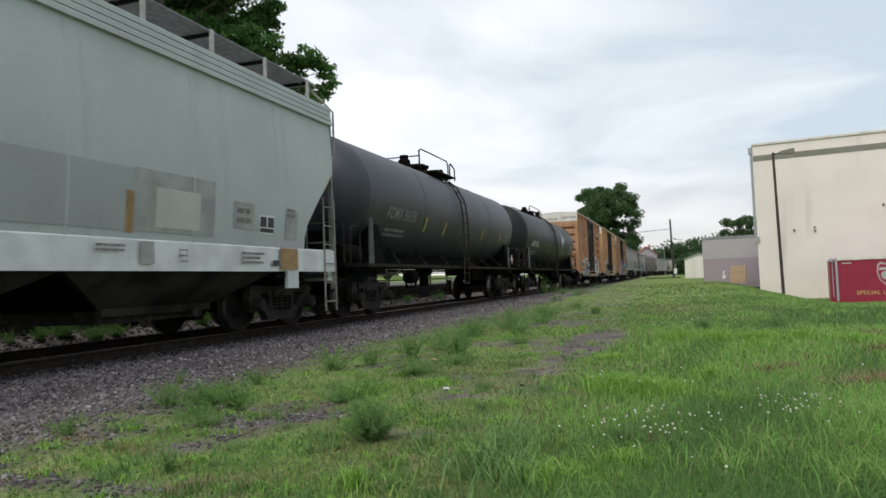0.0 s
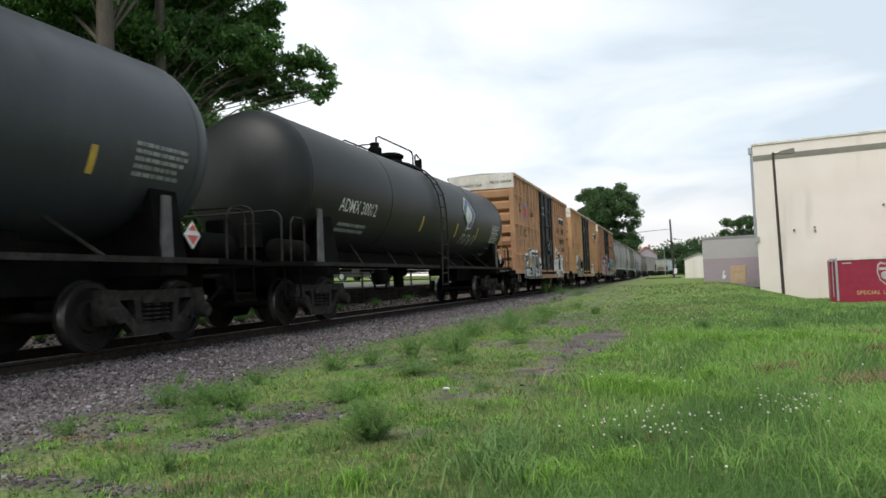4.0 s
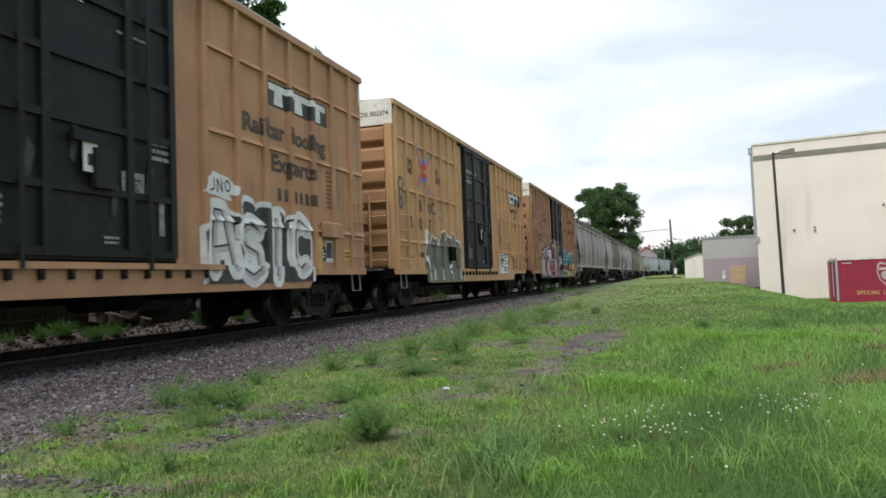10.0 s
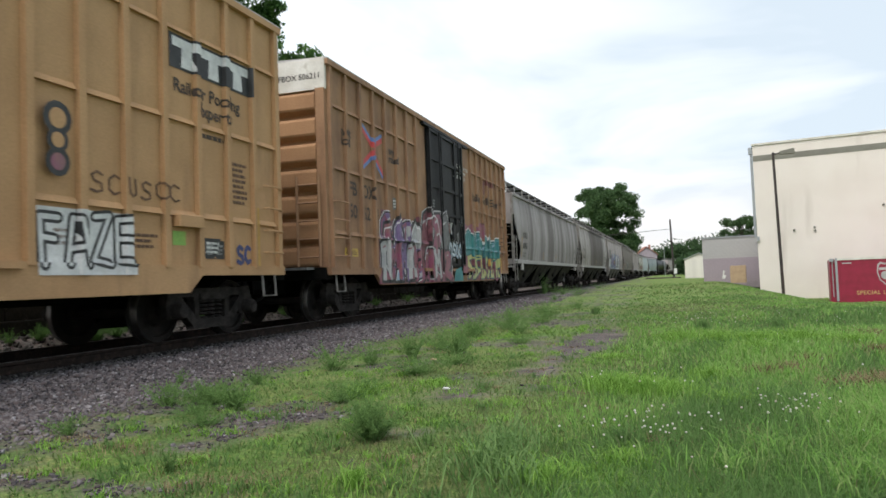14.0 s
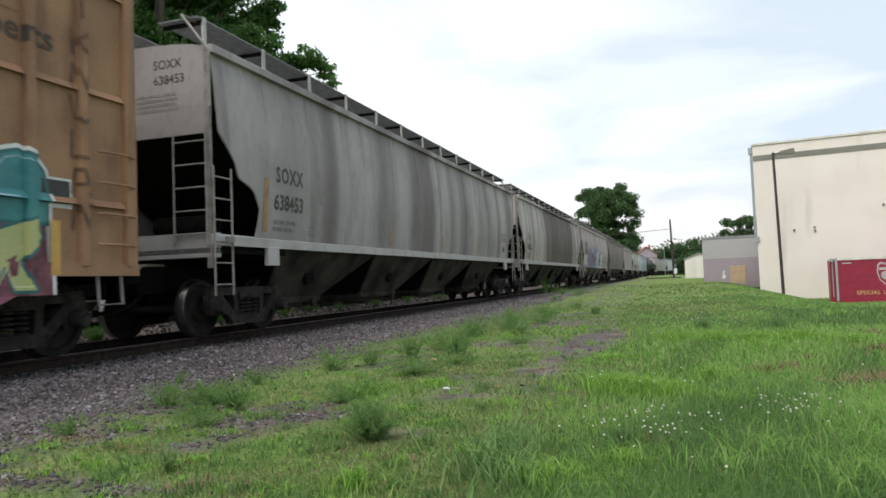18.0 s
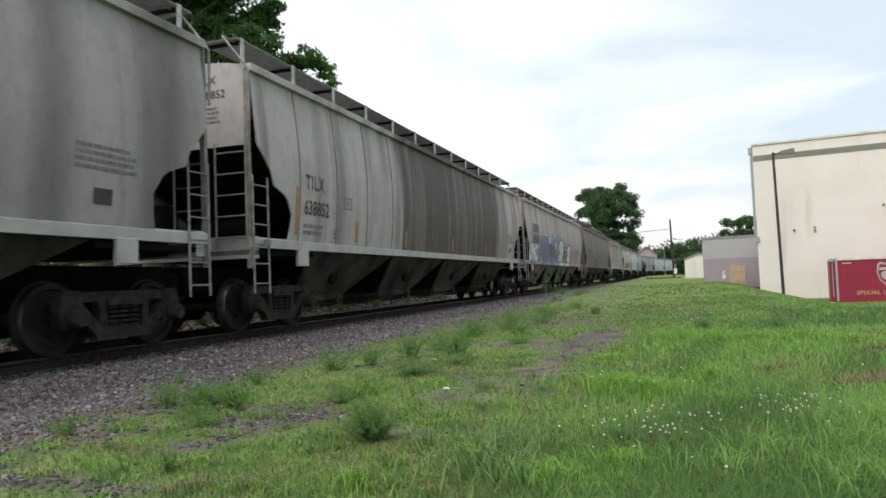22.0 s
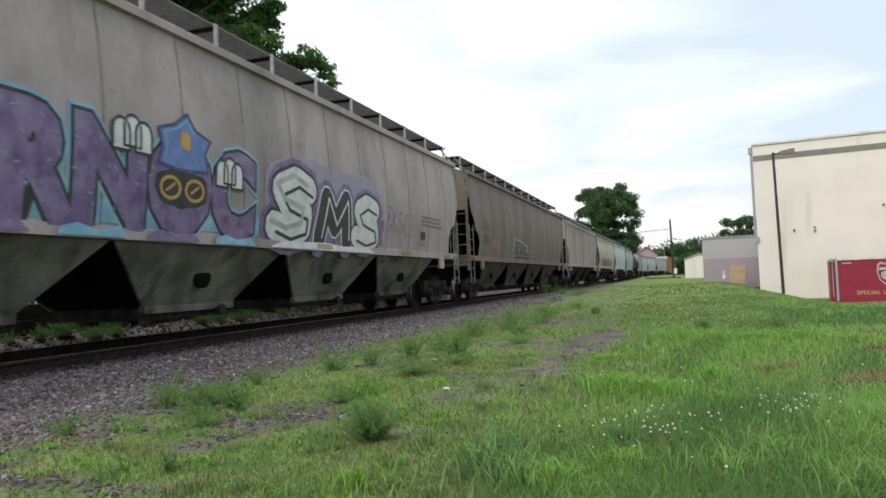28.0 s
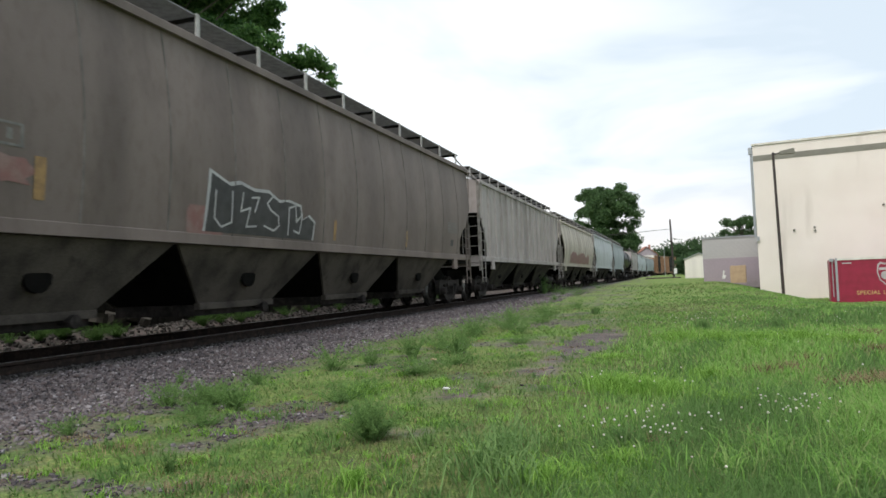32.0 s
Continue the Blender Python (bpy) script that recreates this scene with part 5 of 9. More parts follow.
def letter_block(parent, pts, at, lift, fill, line=None, shine=None, w=0.06, ribbed=True):
    """One sprayed letter: a filled outline, a dark contour and a thin pale line inside it."""
    line, shine = line or G_BLACK, shine or G_WHITE

    def strokes(path, width, l):
        s = Solid()
        for q in ribbon(path, width):
            if ribbed:
                drape(s, [q], at, l)
            else:
                for band in bands(q):
                    s.add([at(l)(*p) for p in band], [tuple(range(len(band)))])
        return s
    ob = paint_flat("graffiti_letter", pts, at, lift, fill, parent, "sprayed block letter") if ribbed else part("graffiti_letter", flat(pts, at(lift)), fill, parent, "sprayed block letter")
    part("letter_outline", strokes(pts + pts[:1], w, lift + 0.0011), line, ob)
    cu, cv = sum(p[0] for p in pts) / len(pts), sum(p[1] for p in pts) / len(pts)
    inner = [(cu + 0.78 * (a - cu), cv + 0.80 * (b - cv)) for a, b in pts]
    part("letter_shine", strokes(inner[len(inner) // 2:] + inner[:1], w * 0.45, lift + 0.0022), shine, ob)
    return ob


def hump(u0, u1, v0, v1, n=7, lean=0.0):
    """A tall rounded finger of a letter."""
    c, r = (u0 + u1) / 2, (u1 - u0) / 2
    k = min(r * 1.1, (v1 - v0) * 0.5)
    return [(u0, v0), (u1, v0)] + [(c + lean + r * math.cos(math.pi * i / (n - 1)), v1 - k + k * math.sin(math.pi * i / (n - 1))) for i in range(n)]


def company_block(car, u0, u1, v0, v1, at, ground_mat, mark_mat):
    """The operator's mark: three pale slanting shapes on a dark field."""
    q = paint_flat("company_mark", [(u0, v0), (u1, v0), (u1, v1), (u0, v1)], at, 0.0, ground_mat, car, "dark block with three pale slanting shapes")
    w, h = (u1 - u0) / 3.2, v1 - v0
    for k in range(3):
        a = u0 + 0.1 * w + k * w
        up = [(a, v1 - 0.08 * h), (a, v1 - 0.36 * h), (a + w, v1 - 0.36 * h), (a + w, v1 - 0.08 * h)]
        stem = [(a + 0.34 * w, v1 - 0.3 * h), (a + 0.30 * w, v0 + 0.08 * h), (a + 0.72 * w, v0 + 0.08 * h), (a + 0.68 * w, v1 - 0.3 * h)]
        for o in (up, stem):
            paint_flat("mark_bar", o, at, 0.0025, mark_mat, q)


def end_writing(car, h, bodies, material=INK):
    for body, u, v, size in bodies:
        put_text(car, body, u, v, size, FRONT(-h - 0.019), material, 0.003)


def small_signs(car, h, at, seed):
    rng = random.Random(seed)
    for u, v, w, hh, m in ((0.72, 1.36, 0.66, 0.18, YELLOW), (3.5, 2.6, 0.32, 0.3, INK_DIM), (13.7, 1.25, 0.4, 0.28, G_BLACK), (5.0, 1.35, 0.3, 0.2, BROWN_INK)):
        q = patch(car, -h + u, -h + u + w, v, v + hh, at(0.004), m, "stencil_panel", n=1)
        bars(car, -h + u + 0.04, v + 0.04, w - 0.08, hh - 0.08, at(0.007), CHALK if m in (G_BLACK, INK_DIM) else BROWN_INK, 3, seed)
    for u in (4.2, 4.35, 11.0, 12.2):
        bars(car, -h + u, 1.3 + rng.uniform(0, 0.3), 0.5, 0.22, at(0.004), BROWN_INK, 3, seed + int(u * 10))


def door_writing(car, at, seed):
    up = lambda lift: at(lift + 0.075)
    for k, line in enumerate(("CLOSE AND LOCK", "BOTH DOORS BEFORE" if seed == 1 else "DOOR BEFORE", "MOVING CAR")):
        put_text(car, line, 0.95 if seed == 3 else -1.55, 4.42 - 0.17 * k, 0.15, up(0.0), CHALK, 0.002)
    bars(car, 0.5, 4.05, 0.7, 0.06, up(0.0), CHALK_DIM, 1, seed)
    bars(car, -1.7, 2.9, 0.4, 0.25, up(0.0), CHALK_DIM, 3, seed + 1)
    bars(car, 1.1, 2.5, 0.5, 0.3, up(0.0), CHALK_DIM, 3, seed + 2)
    patch(car, -0.12, 0.10, 2.2, 2.62, at(0.14), G_WHITE, "door_label", n=1)
    patch(car, 0.55, 0.95, 2.0, 2.3, up(0.0), CHALK_DIM, "door_label", n=1)
    bars(car, 0.60, 2.04, 0.3, 0.2, up(0.003), INK, 3, seed + 5)
    patch(car, -0.06, 0.04, 2.28, 2.42, at(0.145), G_BLACK, "label_mark", n=1)
    bars(car, -1.5, 1.5, 0.45, 0.35, up(0.0), CHALK_DIM, 4, seed + 6)
    bars(car, 0.25, 1.35, 0.3, 0.12, up(0.0), CHALK_DIM, 2, seed + 7)
    patch(car, -1.55, -1.45, 1.55, 1.95, up(0.0), YELLOW if seed != 2 else CHALK_DIM, "door_reflector", n=1)
    patch(car, 1.22, 1.32, 1.5, 1.95, up(0.0), CHALK_DIM, "door_reflector", n=1)
    for k in range(5):      # scuffed streaks on the door sheet
        a = -1.6 + 0.62 * k + 0.1 * seed
        part("scuff", flat([(a, 1.75 + 0.3 * (k % 3)), (a + 0.07, 1.70 + 0.3 * (k % 3)), (a + 0.16, 2.05 + 0.32 * (k % 3)), (a + 0.05, 2.2 + 0.3 * (k % 3))], up(0.001)), DOOR_SCUFF, car)


def text_box_one(car, h, place, at):
    f = -h - 0.0
    g = f + 15.62
    for body, u, v, s in (("next", 0.80, 4.02, 0.32), ("load", 0.84, 3.80, 0.32), ("any", 3.40, 3.98, 0.30), ("road", 3.38, 3.76, 0.30), ("FB", 0.76, 2.72, 0.44), ("OX", 1.60, 2.72, 0.44), ("50", 0.75, 2.22, 0.46), ("53", 1.59, 2.22, 0.46), ("94", 2.43, 2.22, 0.46)):
        put_ribbed(car, body, f + u, v, s, at, DARK_INK, 0.013)
    cross_emblem(car, at, f + 2.28, 3.88, 1.25)
    company_block(car, g - 3.65, g - 1.35, 3.98, 4.42, at, G_BLACK, G_WHITE)
    put_ribbed(car, "Railcar Pooling", g - 4.35, 3.40, 0.42, at, DARK_INK, 0.016, 1.15)
    put_ribbed(car, "Experts", g - 3.5, 2.82, 0.42, at, DARK_INK, 0.016, 1.2)
    for k, du in enumerate((0.0, 0.22, 0.48, 0.78, 0.98, 1.2)):
        paint_flat("small_lettering", [(g - 3.3 + du, 2.30), (g - 3.3 + du + (0.12, 0.12, 0.2, 0.1, 0.14, 0.24)[k], 2.30), (g - 3.3 + du + (0.12, 0.12, 0.2, 0.1, 0.14, 0.24)[k], 2.52), (g - 3.3 + du, 2.52)], at, 0.0, DARK_INK, car)
    bars(car, g - 1.45, 2.3, 0.55, 0.8, at(0.004), BROWN_INK, 9, 14)
    rng = random.Random(31)
    c = cloud(f + 1.55, f + 6.05, 0.74, 2.15, rng, 11, 0.15)
    smudge(car, c, None, G_WHITE, "graffiti_edge", "white sprayed cloud outline", at)
    mid = (f + 3.8, 0.74)
    smudge(car, [(mid[0] + 0.965 * (a - mid[0]), mid[1] + 0.93 * (b - mid[1])) for a, b in c], None, G_DARKGREY, "graffiti_field", "dark grey sprayed graffiti field", at, 0.0008)
    blocks = ([(1.85, 0.80), (3.3, 0.80), (3.3, 0.95), (2.5, 0.98), (3.2, 1.08), (3.1, 1.22), (1.9, 1.20)], [(2.1, 1.2), (2.7, 1.22), (2.95, 1.95), (2.75, 2.12), (2.5, 1.9), (2.45, 1.6), (2.2, 1.55)],
              [(2.9, 1.1), (3.3, 1.15), (3.45, 1.7), (3.2, 2.12), (2.95, 2.1)], [(3.4, 0.80), (3.8, 0.80), (4.2, 1.45), (4.05, 1.9), (3.8, 2.0), (3.7, 1.4)], [(3.9, 0.78), (4.9, 0.80), (4.85, 1.02), (4.35, 1.05), (4.85, 1.22), (4.5, 1.38), (4.0, 1.28)],
              [(4.3, 1.42), (4.95, 1.36), (5.02, 1.86), (4.75, 1.95), (4.4, 1.86)], [(4.98, 0.80), (5.36, 0.80), (5.46, 1.5), (5.3, 1.88), (5.04, 1.78)], [(5.5, 0.80), (5.98, 0.80), (5.94, 1.36), (5.7, 1.52), (5.54, 1.3)])
    for k, q in enumerate(blocks):
        letter_block(car, [(f + a, b) for a, b in q], at, 0.0018 + 0.0004 * k, (G_SILVER, G_MIDGREY)[k % 2], w=0.085)
    paint_flat("sprayed_square", [(f + 4.5, 1.42), (f + 4.95, 1.40), (f + 4.97, 1.82), (f + 4.52, 1.84)], at, 0.009, G_DARKGREY, car)
    for a, b in ((3.0, 1.32), (5.3, 1.34)):
        paint_flat("gold_stroke", [(f + a, b), (f + a + 0.13, b + 0.02), (f + a + 0.10, b + 0.4), (f + a + 0.02, b + 0.36)], at, 0.009, G_GOLD, car)
    fat_letters(car, "LUR", f + 5.35, 1.95, 0.55, 0.42, [(DARK_INK, 0.03, 0.0, 0, 0)], at, 71, label="brown sprayed scrawl")
    fat_letters(car, "K", f + 1.72, 1.98, 0.3, 0.32, [(DARK_INK, 0.04, 0.0, 0, 0)], at, 72, label="brown sprayed scrawl")
    tag = cloud(g - 5.5, g - 2.1, 0.84, 2.18, rng, 7, 0.15)
    mid = (g - 3.8, 0.84)
    smudge(car, tag, None, G_WHITE, "graffiti_edge", "white sprayed halo", at)
    smudge(car, [(mid[0] + 0.955 * (a - mid[0]), mid[1] + 0.93 * (b - mid[1])) for a, b in tag], None, G_BLACK, "graffiti_field", "black and white sprayed letters", at, 0.0006)
    fat_letters(car, "ASIC", g - 5.4, 0.84, 3.2, 1.25, [(G_WHITE, 0.40, 0.0014, 0, 0), (G_SILVER, 0.12, 0.003, 0.03, -0.02), (G_BLACK, 0.035, 0.004, -0.02, 0.02)], at, 8)
    paint_flat("graffiti_edge", blotch(rng, g - 5.0, 2.36, 0.75, 0.36), at, 0.0012, G_WHITE, car)
    fat_letters(car, "UNO", g - 5.3, 2.24, 0.6, 0.26, [(G_BLACK, 0.03, 0.002, 0, 0)], at, 81)
    patch(car, g - 1.95, g - 1.80, 0.98, 1.72, at(0.06), G_GOLD, "gold_stroke", n=1)
    q = patch(car, g - 1.55, g - 1.0, 1.22, 1.66, at(0.004), CHALK, "data_panel", n=1)
    patch(car, g - 1.52, g - 1.29, 1.30, 1.62, at(0.007), G_BLACK, "data_field", n=1)
    patch(car, g - 1.26, g - 1.03, 1.30, 1.62, at(0.007), G_BLACK, "data_field", n=1)
    q = patch(car, g - 0.75, g - 0.30, 1.28, 1.5, at(0.004), YELLOW, "notice_panel", n=1)
    bars(car, g - 0.72, 1.32, 0.38, 0.14, at(0.007), BROWN_INK, 2, 4)
    part("side_bracket", Solid().box(BOX_W - 0.09, BOX_W + 0.07, g - 1.75, g - 1.0, 1.72, 2.02, 0.03), ORANGE, car)
    door_writing(car, at, 1)
    small_signs(car, h, at, 1)
    end_writing(car, h, (("FBOX 505394", 0.42, 5.03, 0.17), ("EXCESS HEIGHT CAR", -1.35, 4.95, 0.15)))


def text_box_two(car, h, place, at):
    f = -h - 0.19
    g = f + 15.62
    for body, u, v, s in (("next", 1.02, 3.92, 0.30), ("load", 1.02, 3.68, 0.30), ("any", 3.32, 3.92, 0.32), ("road", 3.30, 3.68, 0.32), ("FB", 1.80, 2.72, 0.44), ("OX", 2.53, 2.72, 0.44), ("5", 1.27, 2.22, 0.44), ("02", 1.80, 2.22, 0.44), ("37", 2.53, 2.22, 0.44), ("4", 3.32, 2.22, 0.42), ("LD LMT", 1.78, 1.45, 0.17)):
        put_ribbed(car, body, f + u, v, s, at, DARK_INK, 0.013)
    cross_emblem(car, at, f + 2.37, 3.88, 1.25)
    company_block(car, g - 2.43, g - 0.42, 3.95, 4.45, at, G_BLACK, G_WHITE)
    put_ribbed(car, "Railcar Pooling", g - 2.36, 3.62, 0.27, at, DARK_INK, 0.007)
    put_ribbed(car, "Experts", g - 1.85, 3.36, 0.27, at, DARK_INK, 0.007)
    bars(car, g - 1.75, 3.02, 0.8, 0.12, at(0.004), DARK_INK, 1, 4)
    rng = random.Random(37)
    tops = [(6.0, 1.75), (5.75, 2.05), (5.62, 1.72), (5.3, 2.1), (5.05, 2.32), (4.82, 1.98), (4.5, 2.2), (4.3, 2.0), (3.95, 2.3), (3.7, 1.95), (3.45, 1.82), (3.05, 2.12), (2.85, 1.88), (2.6, 2.08), (2.45, 2.2)]
    o = [(f + 2.4, 0.74), (f + 5.98, 0.74)] + [(f + a, b) for a, b in tops]
    smudge(car, o, None, G_GREY, "graffiti_field", "olive grey sprayed graffiti field with white edge", at)
    edge = Solid()
    for q in ribbon(o[2:], 0.038) + ribbon([o[-1], (f + 2.42, 1.5), (f + 2.75, 0.8)], 0.07) + ribbon([(f + 5.98, 1.8), (f + 5.98, 0.78)], 0.06) + ribbon([(f + 4.75, 1.5), (f + 4.6, 1.1), (f + 4.75, 0.8)], 0.035):
        drape(edge, [q], at, 0.0015)
    part("graffiti_edge", edge, G_WHITE, car, "white sprayed outline")
    for a, b in ((2.95, 0.5), (3.75, 0.35), (5.55, 0.45)):
        paint_flat("graffiti_stroke", [(f + a, 0.8), (f + a + b * 0.5, 0.78), (f + a + b * 0.3, 1.3), (f + a + 0.05, 1.1)], at, 0.002, G_SILVER, car)
    part("side_bracket", Solid().box(BOX_W - 0.09, BOX_W + 0.05, f + 4.55, f + 5.0, 1.38, 1.82, 0.03), STEEL_BLACK, car)
    patch(car, f + 4.85, f + 5.25, 1.45, 1.75, at(0.062), YELLOW, "yellow_panel", n=1)
    paint_flat("graffiti_field", [(f + 10.95, 0.98), (f + 12.45, 0.98), (f + 12.45, 1.76), (f + 10.95, 1.76)], at, 0.0, G_WHITE, car, "white sprayed field with black letters")
    fat_letters(car, "FAZE", f + 10.95, 0.98, 1.5, 0.78, [(G_BLACK, 0.14, 0.0015, 0, 0), (G_WHITE, 0.06, 0.003, 0, 0)], at, 3)
    put_ribbed(car, "R", f + 0.95, 2.78, 0.34, at, BROWN_INK, -0.01)
    q0 = -h
    patch(car, q0 + 13.0, q0 + 13.28, 1.40, 1.60, at(0.004), G_GREEN, "green_sticker", "bright green sticker", n=1)
    for a in (13.72, 13.97):
        patch(car, q0 + a, q0 + a + 0.22, 1.22, 1.50, at(0.004), G_BLACK, "data_panel", n=1)
        bars(car, q0 + a + 0.03, 1.27, 0.15, 0.18, at(0.007), CHALK_DIM, 3, 90 + int(a))
    fat_letters(car, "SC", q0 + 14.5, 1.12, 0.42, 0.36, [(G_NAVY, 0.07, 0.0, 0, 0)], at, 91, label="blue sprayed scrawl")
    paint_flat("gold_stroke", [(q0 + 15.02, 1.12), (q0 + 15.12, 1.12), (q0 + 15.12, 2.1), (q0 + 15.02, 2.1)], at, 0.0, G_GOLD, car)
    fat_letters(car, "SCUSOC", q0 + 11.5, 1.95, 1.7, 0.34, [(BROWN_INK, 0.03, 0.0, 0, 0)], at, 92, label="brown sprayed scrawl")
    bars(car, q0 + 14.35, 2.1, 0.5, 0.7, at(0.004), BROWN_INK, 8, 93)
    part("side_bracket", Solid().box(BOX_W - 0.09, BOX_W + 0.06, q0 + 13.0, q0 + 13.55, 1.66, 1.84, 0.02), ORANGE_LIGHT, car)
    for u, v in ((0.48, 3.05), (11.2, 2.52)):      # sprayed ring doodles
        for k, (dv, r) in enumerate(((0.25, 0.2), (0.0, 0.15), (-0.25, 0.17))):
            o = [(f + u + r * math.cos(a), v + dv + r * math.sin(a)) for a in [2 * math.pi * i / 14 for i in range(14)]]
            part("sprayed_doodle", flat(o, at(0.080)), G_BLACK, car)
            part("doodle_fill", flat([(f + u + 0.6 * (a - f - u), v + dv + 0.6 * (b - v - dv)) for a, b in o], at(0.083)), ORANGE_LIGHT if k < 2 else G_PINK, car)
    door_writing(car, at, 2)
    small_signs(car, h, at, 2)
    end_writing(car, h, (("FBOX 502374", 0.42, 5.03, 0.17), ("EXCESS HEIGHT CAR", -1.35, 4.95, 0.15)))


def text_box_three(car, h, place, at):
    f = -h - 0.25
    g = f + 15.62
    cross_emblem(car, at, f + 2.6, 3.92, 1.15)
    for body, u, v, s in (("next", 0.95, 3.98, 0.26), ("load", 0.95, 3.77, 0.26), ("any", 3.6, 3.98, 0.26), ("road", 3.58, 3.77, 0.26), ("FB", 1.24, 2.72, 0.42), ("OX", 1.95, 2.72, 0.42), ("50", 1.24, 2.22, 0.42), ("62", 1.95, 2.22, 0.42), ("11", 2.70, 2.22, 0.42)):
        put_ribbed(car, body, f + u, v, s, at, DARK_INK, 0.010)
    company_block(car, g - 3.25, g - 1.2, 3.86, 4.52, at, ORANGE_RUST, MAROON_FADED)
    put_ribbed(car, "Railcar Pooling Experts", g - 4.5, 3.55, 0.38, at, DARK_INK, 0.006, 1.06)
    rng = random.Random(41)
    smudge(car, ragged(f + 2.8, f + 5.78, 0.74, 2.6, rng, 16, 0.2), None, G_MAROON, "graffiti_field", "maroon and white sprayed graffiti field", at)
    fat_letters(car, "5243", f + 2.9, 0.8, 2.8, 1.65, [(G_WHITE, 0.40, 0.001, 0, 0), (G_BLACK, 0.34, 0.002, 0, 0), (G_PURPLE, 0.26, 0.003, 0, 0), (G_SILVER, 0.10, 0.004, 0.04, -0.04), (G_PINK, 0.06, 0.005, -0.06, 0.06)], at, 12)
    for k, (q, m) in enumerate((([(2.9, 0.8), (3.5, 0.8), (3.7, 1.6), (3.45, 2.3), (3.1, 2.2), (2.95, 1.5)], G_PINK), ([(3.6, 1.3), (4.3, 1.2), (4.45, 2.0), (4.1, 2.5), (3.75, 2.2)], G_PURPLE), ([(4.35, 0.8), (5.0, 0.8), (5.1, 1.5), (4.8, 1.8), (4.5, 1.4)], G_PINK), ([(4.9, 1.5), (5.6, 1.3), (5.7, 2.1), (5.3, 2.45), (4.95, 2.1)], G_SILVER), ([(3.6, 0.78), (4.25, 0.78), (4.2, 1.05), (3.75, 1.1)], G_SKY))):
        letter_block(car, [(f + a, b) for a, b in q], at, 0.0062 + 0.0005 * k, m, w=0.08)
    on_door = lambda l: at(l)
    paint_flat("sprayed_ground", [(f + 2.6, 0.74), (f + 8.3, 0.74), (f + 8.1, 1.2), (f + 7.6, 1.1), (f + 6.9, 1.25), (f + 5.0, 1.1), (f + 2.9, 1.2)], at, 0.0, G_PINK, car, "pink sprayed ground along the sill")
    wild_letters(car, f + 5.75, 0.95, 2.2, 1.75, 3, [G_MAROON, G_PINK, G_DARKGREY], G_BLACK, at, 5, 0.002, G_SILVER)
    wild_letters(car, f + 6.0, 0.80, 2.0, 0.9, 4, [G_PINK, G_SILVER, G_MAROON], G_BLACK, at, 9, 0.0072)
    wild_letters(car, f + 2.9, 0.80, 2.8, 1.0, 5, [G_SILVER, G_PINK, G_PURPLE], G_BLACK, at, 12, 0.0095)
    swirl = Solid()
    for c_u, c_v, r0, r1, t0, t1 in ((6.55, 1.75, 0.5, 0.9, 0.2, 2.4), (6.9, 1.45, 0.35, 0.7, 0.0, 2.0), (6.3, 1.2, 0.3, 0.55, 0.4, 2.8)):
        arc = [(f + c_u + r0 * math.cos(t0 + (t1 - t0) * i / 9), c_v + r1 * math.sin(t0 + (t1 - t0) * i / 9)) for i in range(10)]
        for q in ribbon(arc, 0.04):
            drape(swirl, [q], on_door, 0.013)
    part("white_swirl", swirl, G_WHITE, car, "white sprayed swirl on the door")
    paint_flat("red_patch", [(f + 7.75, 2.2), (f + 8.0, 2.22), (f + 8.0, 2.5), (f + 7.78, 2.48)], at, 0.003, G_RED, car)
    fat_letters(car, "OSUO", f + 7.9, 1.42, 1.3, 0.55, [(G_SKY, 0.10, 0.002, 0, 0), (G_WHITE, 0.035, 0.003, 0.01, 0.01)], on_door, 15, jitter=0.12)
    fat_letters(car, "UU", f + 8.2, 1.85, 0.7, 0.4, [(G_WHITE, 0.03, 0.002, 0, 0)], on_door, 16, jitter=0.15)
    paint_flat("magenta_field", [(f + 9.3, 1.0), (f + 10.1, 0.98), (f + 10.1, 1.62), (f + 9.75, 1.55), (f + 9.6, 1.2), (f + 9.4, 1.25)], at, 0.004, G_PINK, car)
    paint_flat("teal_field", [(f + 8.3, 0.74), (f + 9.3, 0.74), (f + 9.2, 1.2), (f + 8.5, 1.1)], at, 0.004, G_TEAL, car)
    # two-tone lettering: teal above, yellow-green below, a white edge round both
    for bl in ((10.6, 2.4, 1.2, 0.5), (12.2, 2.45, 1.3, 0.6), (13.8, 1.2, 1.4, 0.9)):
        paint_flat("pink_mist", blotch(rng, f + bl[0], bl[1], bl[2], bl[3]), at, 0.0, G_PINK, car)
    fingers = ((10.06, 10.98, 2.48), (11.02, 11.34, 2.44), (11.38, 11.82, 2.42), (11.82, 12.3, 2.22), (12.25, 12.6, 2.05), (12.6, 13.02, 2.34), (13.04, 13.46, 2.40), (13.46, 13.96, 2.2), (14.02, 14.78, 2.34))
    for k, (a, b, top) in enumerate(fingers):      # white halo, then the teal upper halves
        paint_flat("graffiti_edge", hump(f + a - 0.06, f + b + 0.06, 0.76, top + 0.07), at, 0.001 + 0.00005 * k, G_WHITE, car)
    paint_flat("graffiti_field", [(f + 10.02, 0.76), (f + 14.8, 0.76), (f + 14.74, 1.75), (f + 10.02, 1.75)], at, 0.0016, G_MAROON, car, "maroon sprayed ground between the letters")
    for k, (a, b, top) in enumerate(fingers):
        letter_block(car, hump(f + a, f + b, 1.55, top), at, 0.0020 + 0.0003 * (k % 3), G_TEAL, G_TEALDARK, G_SKY, 0.04)
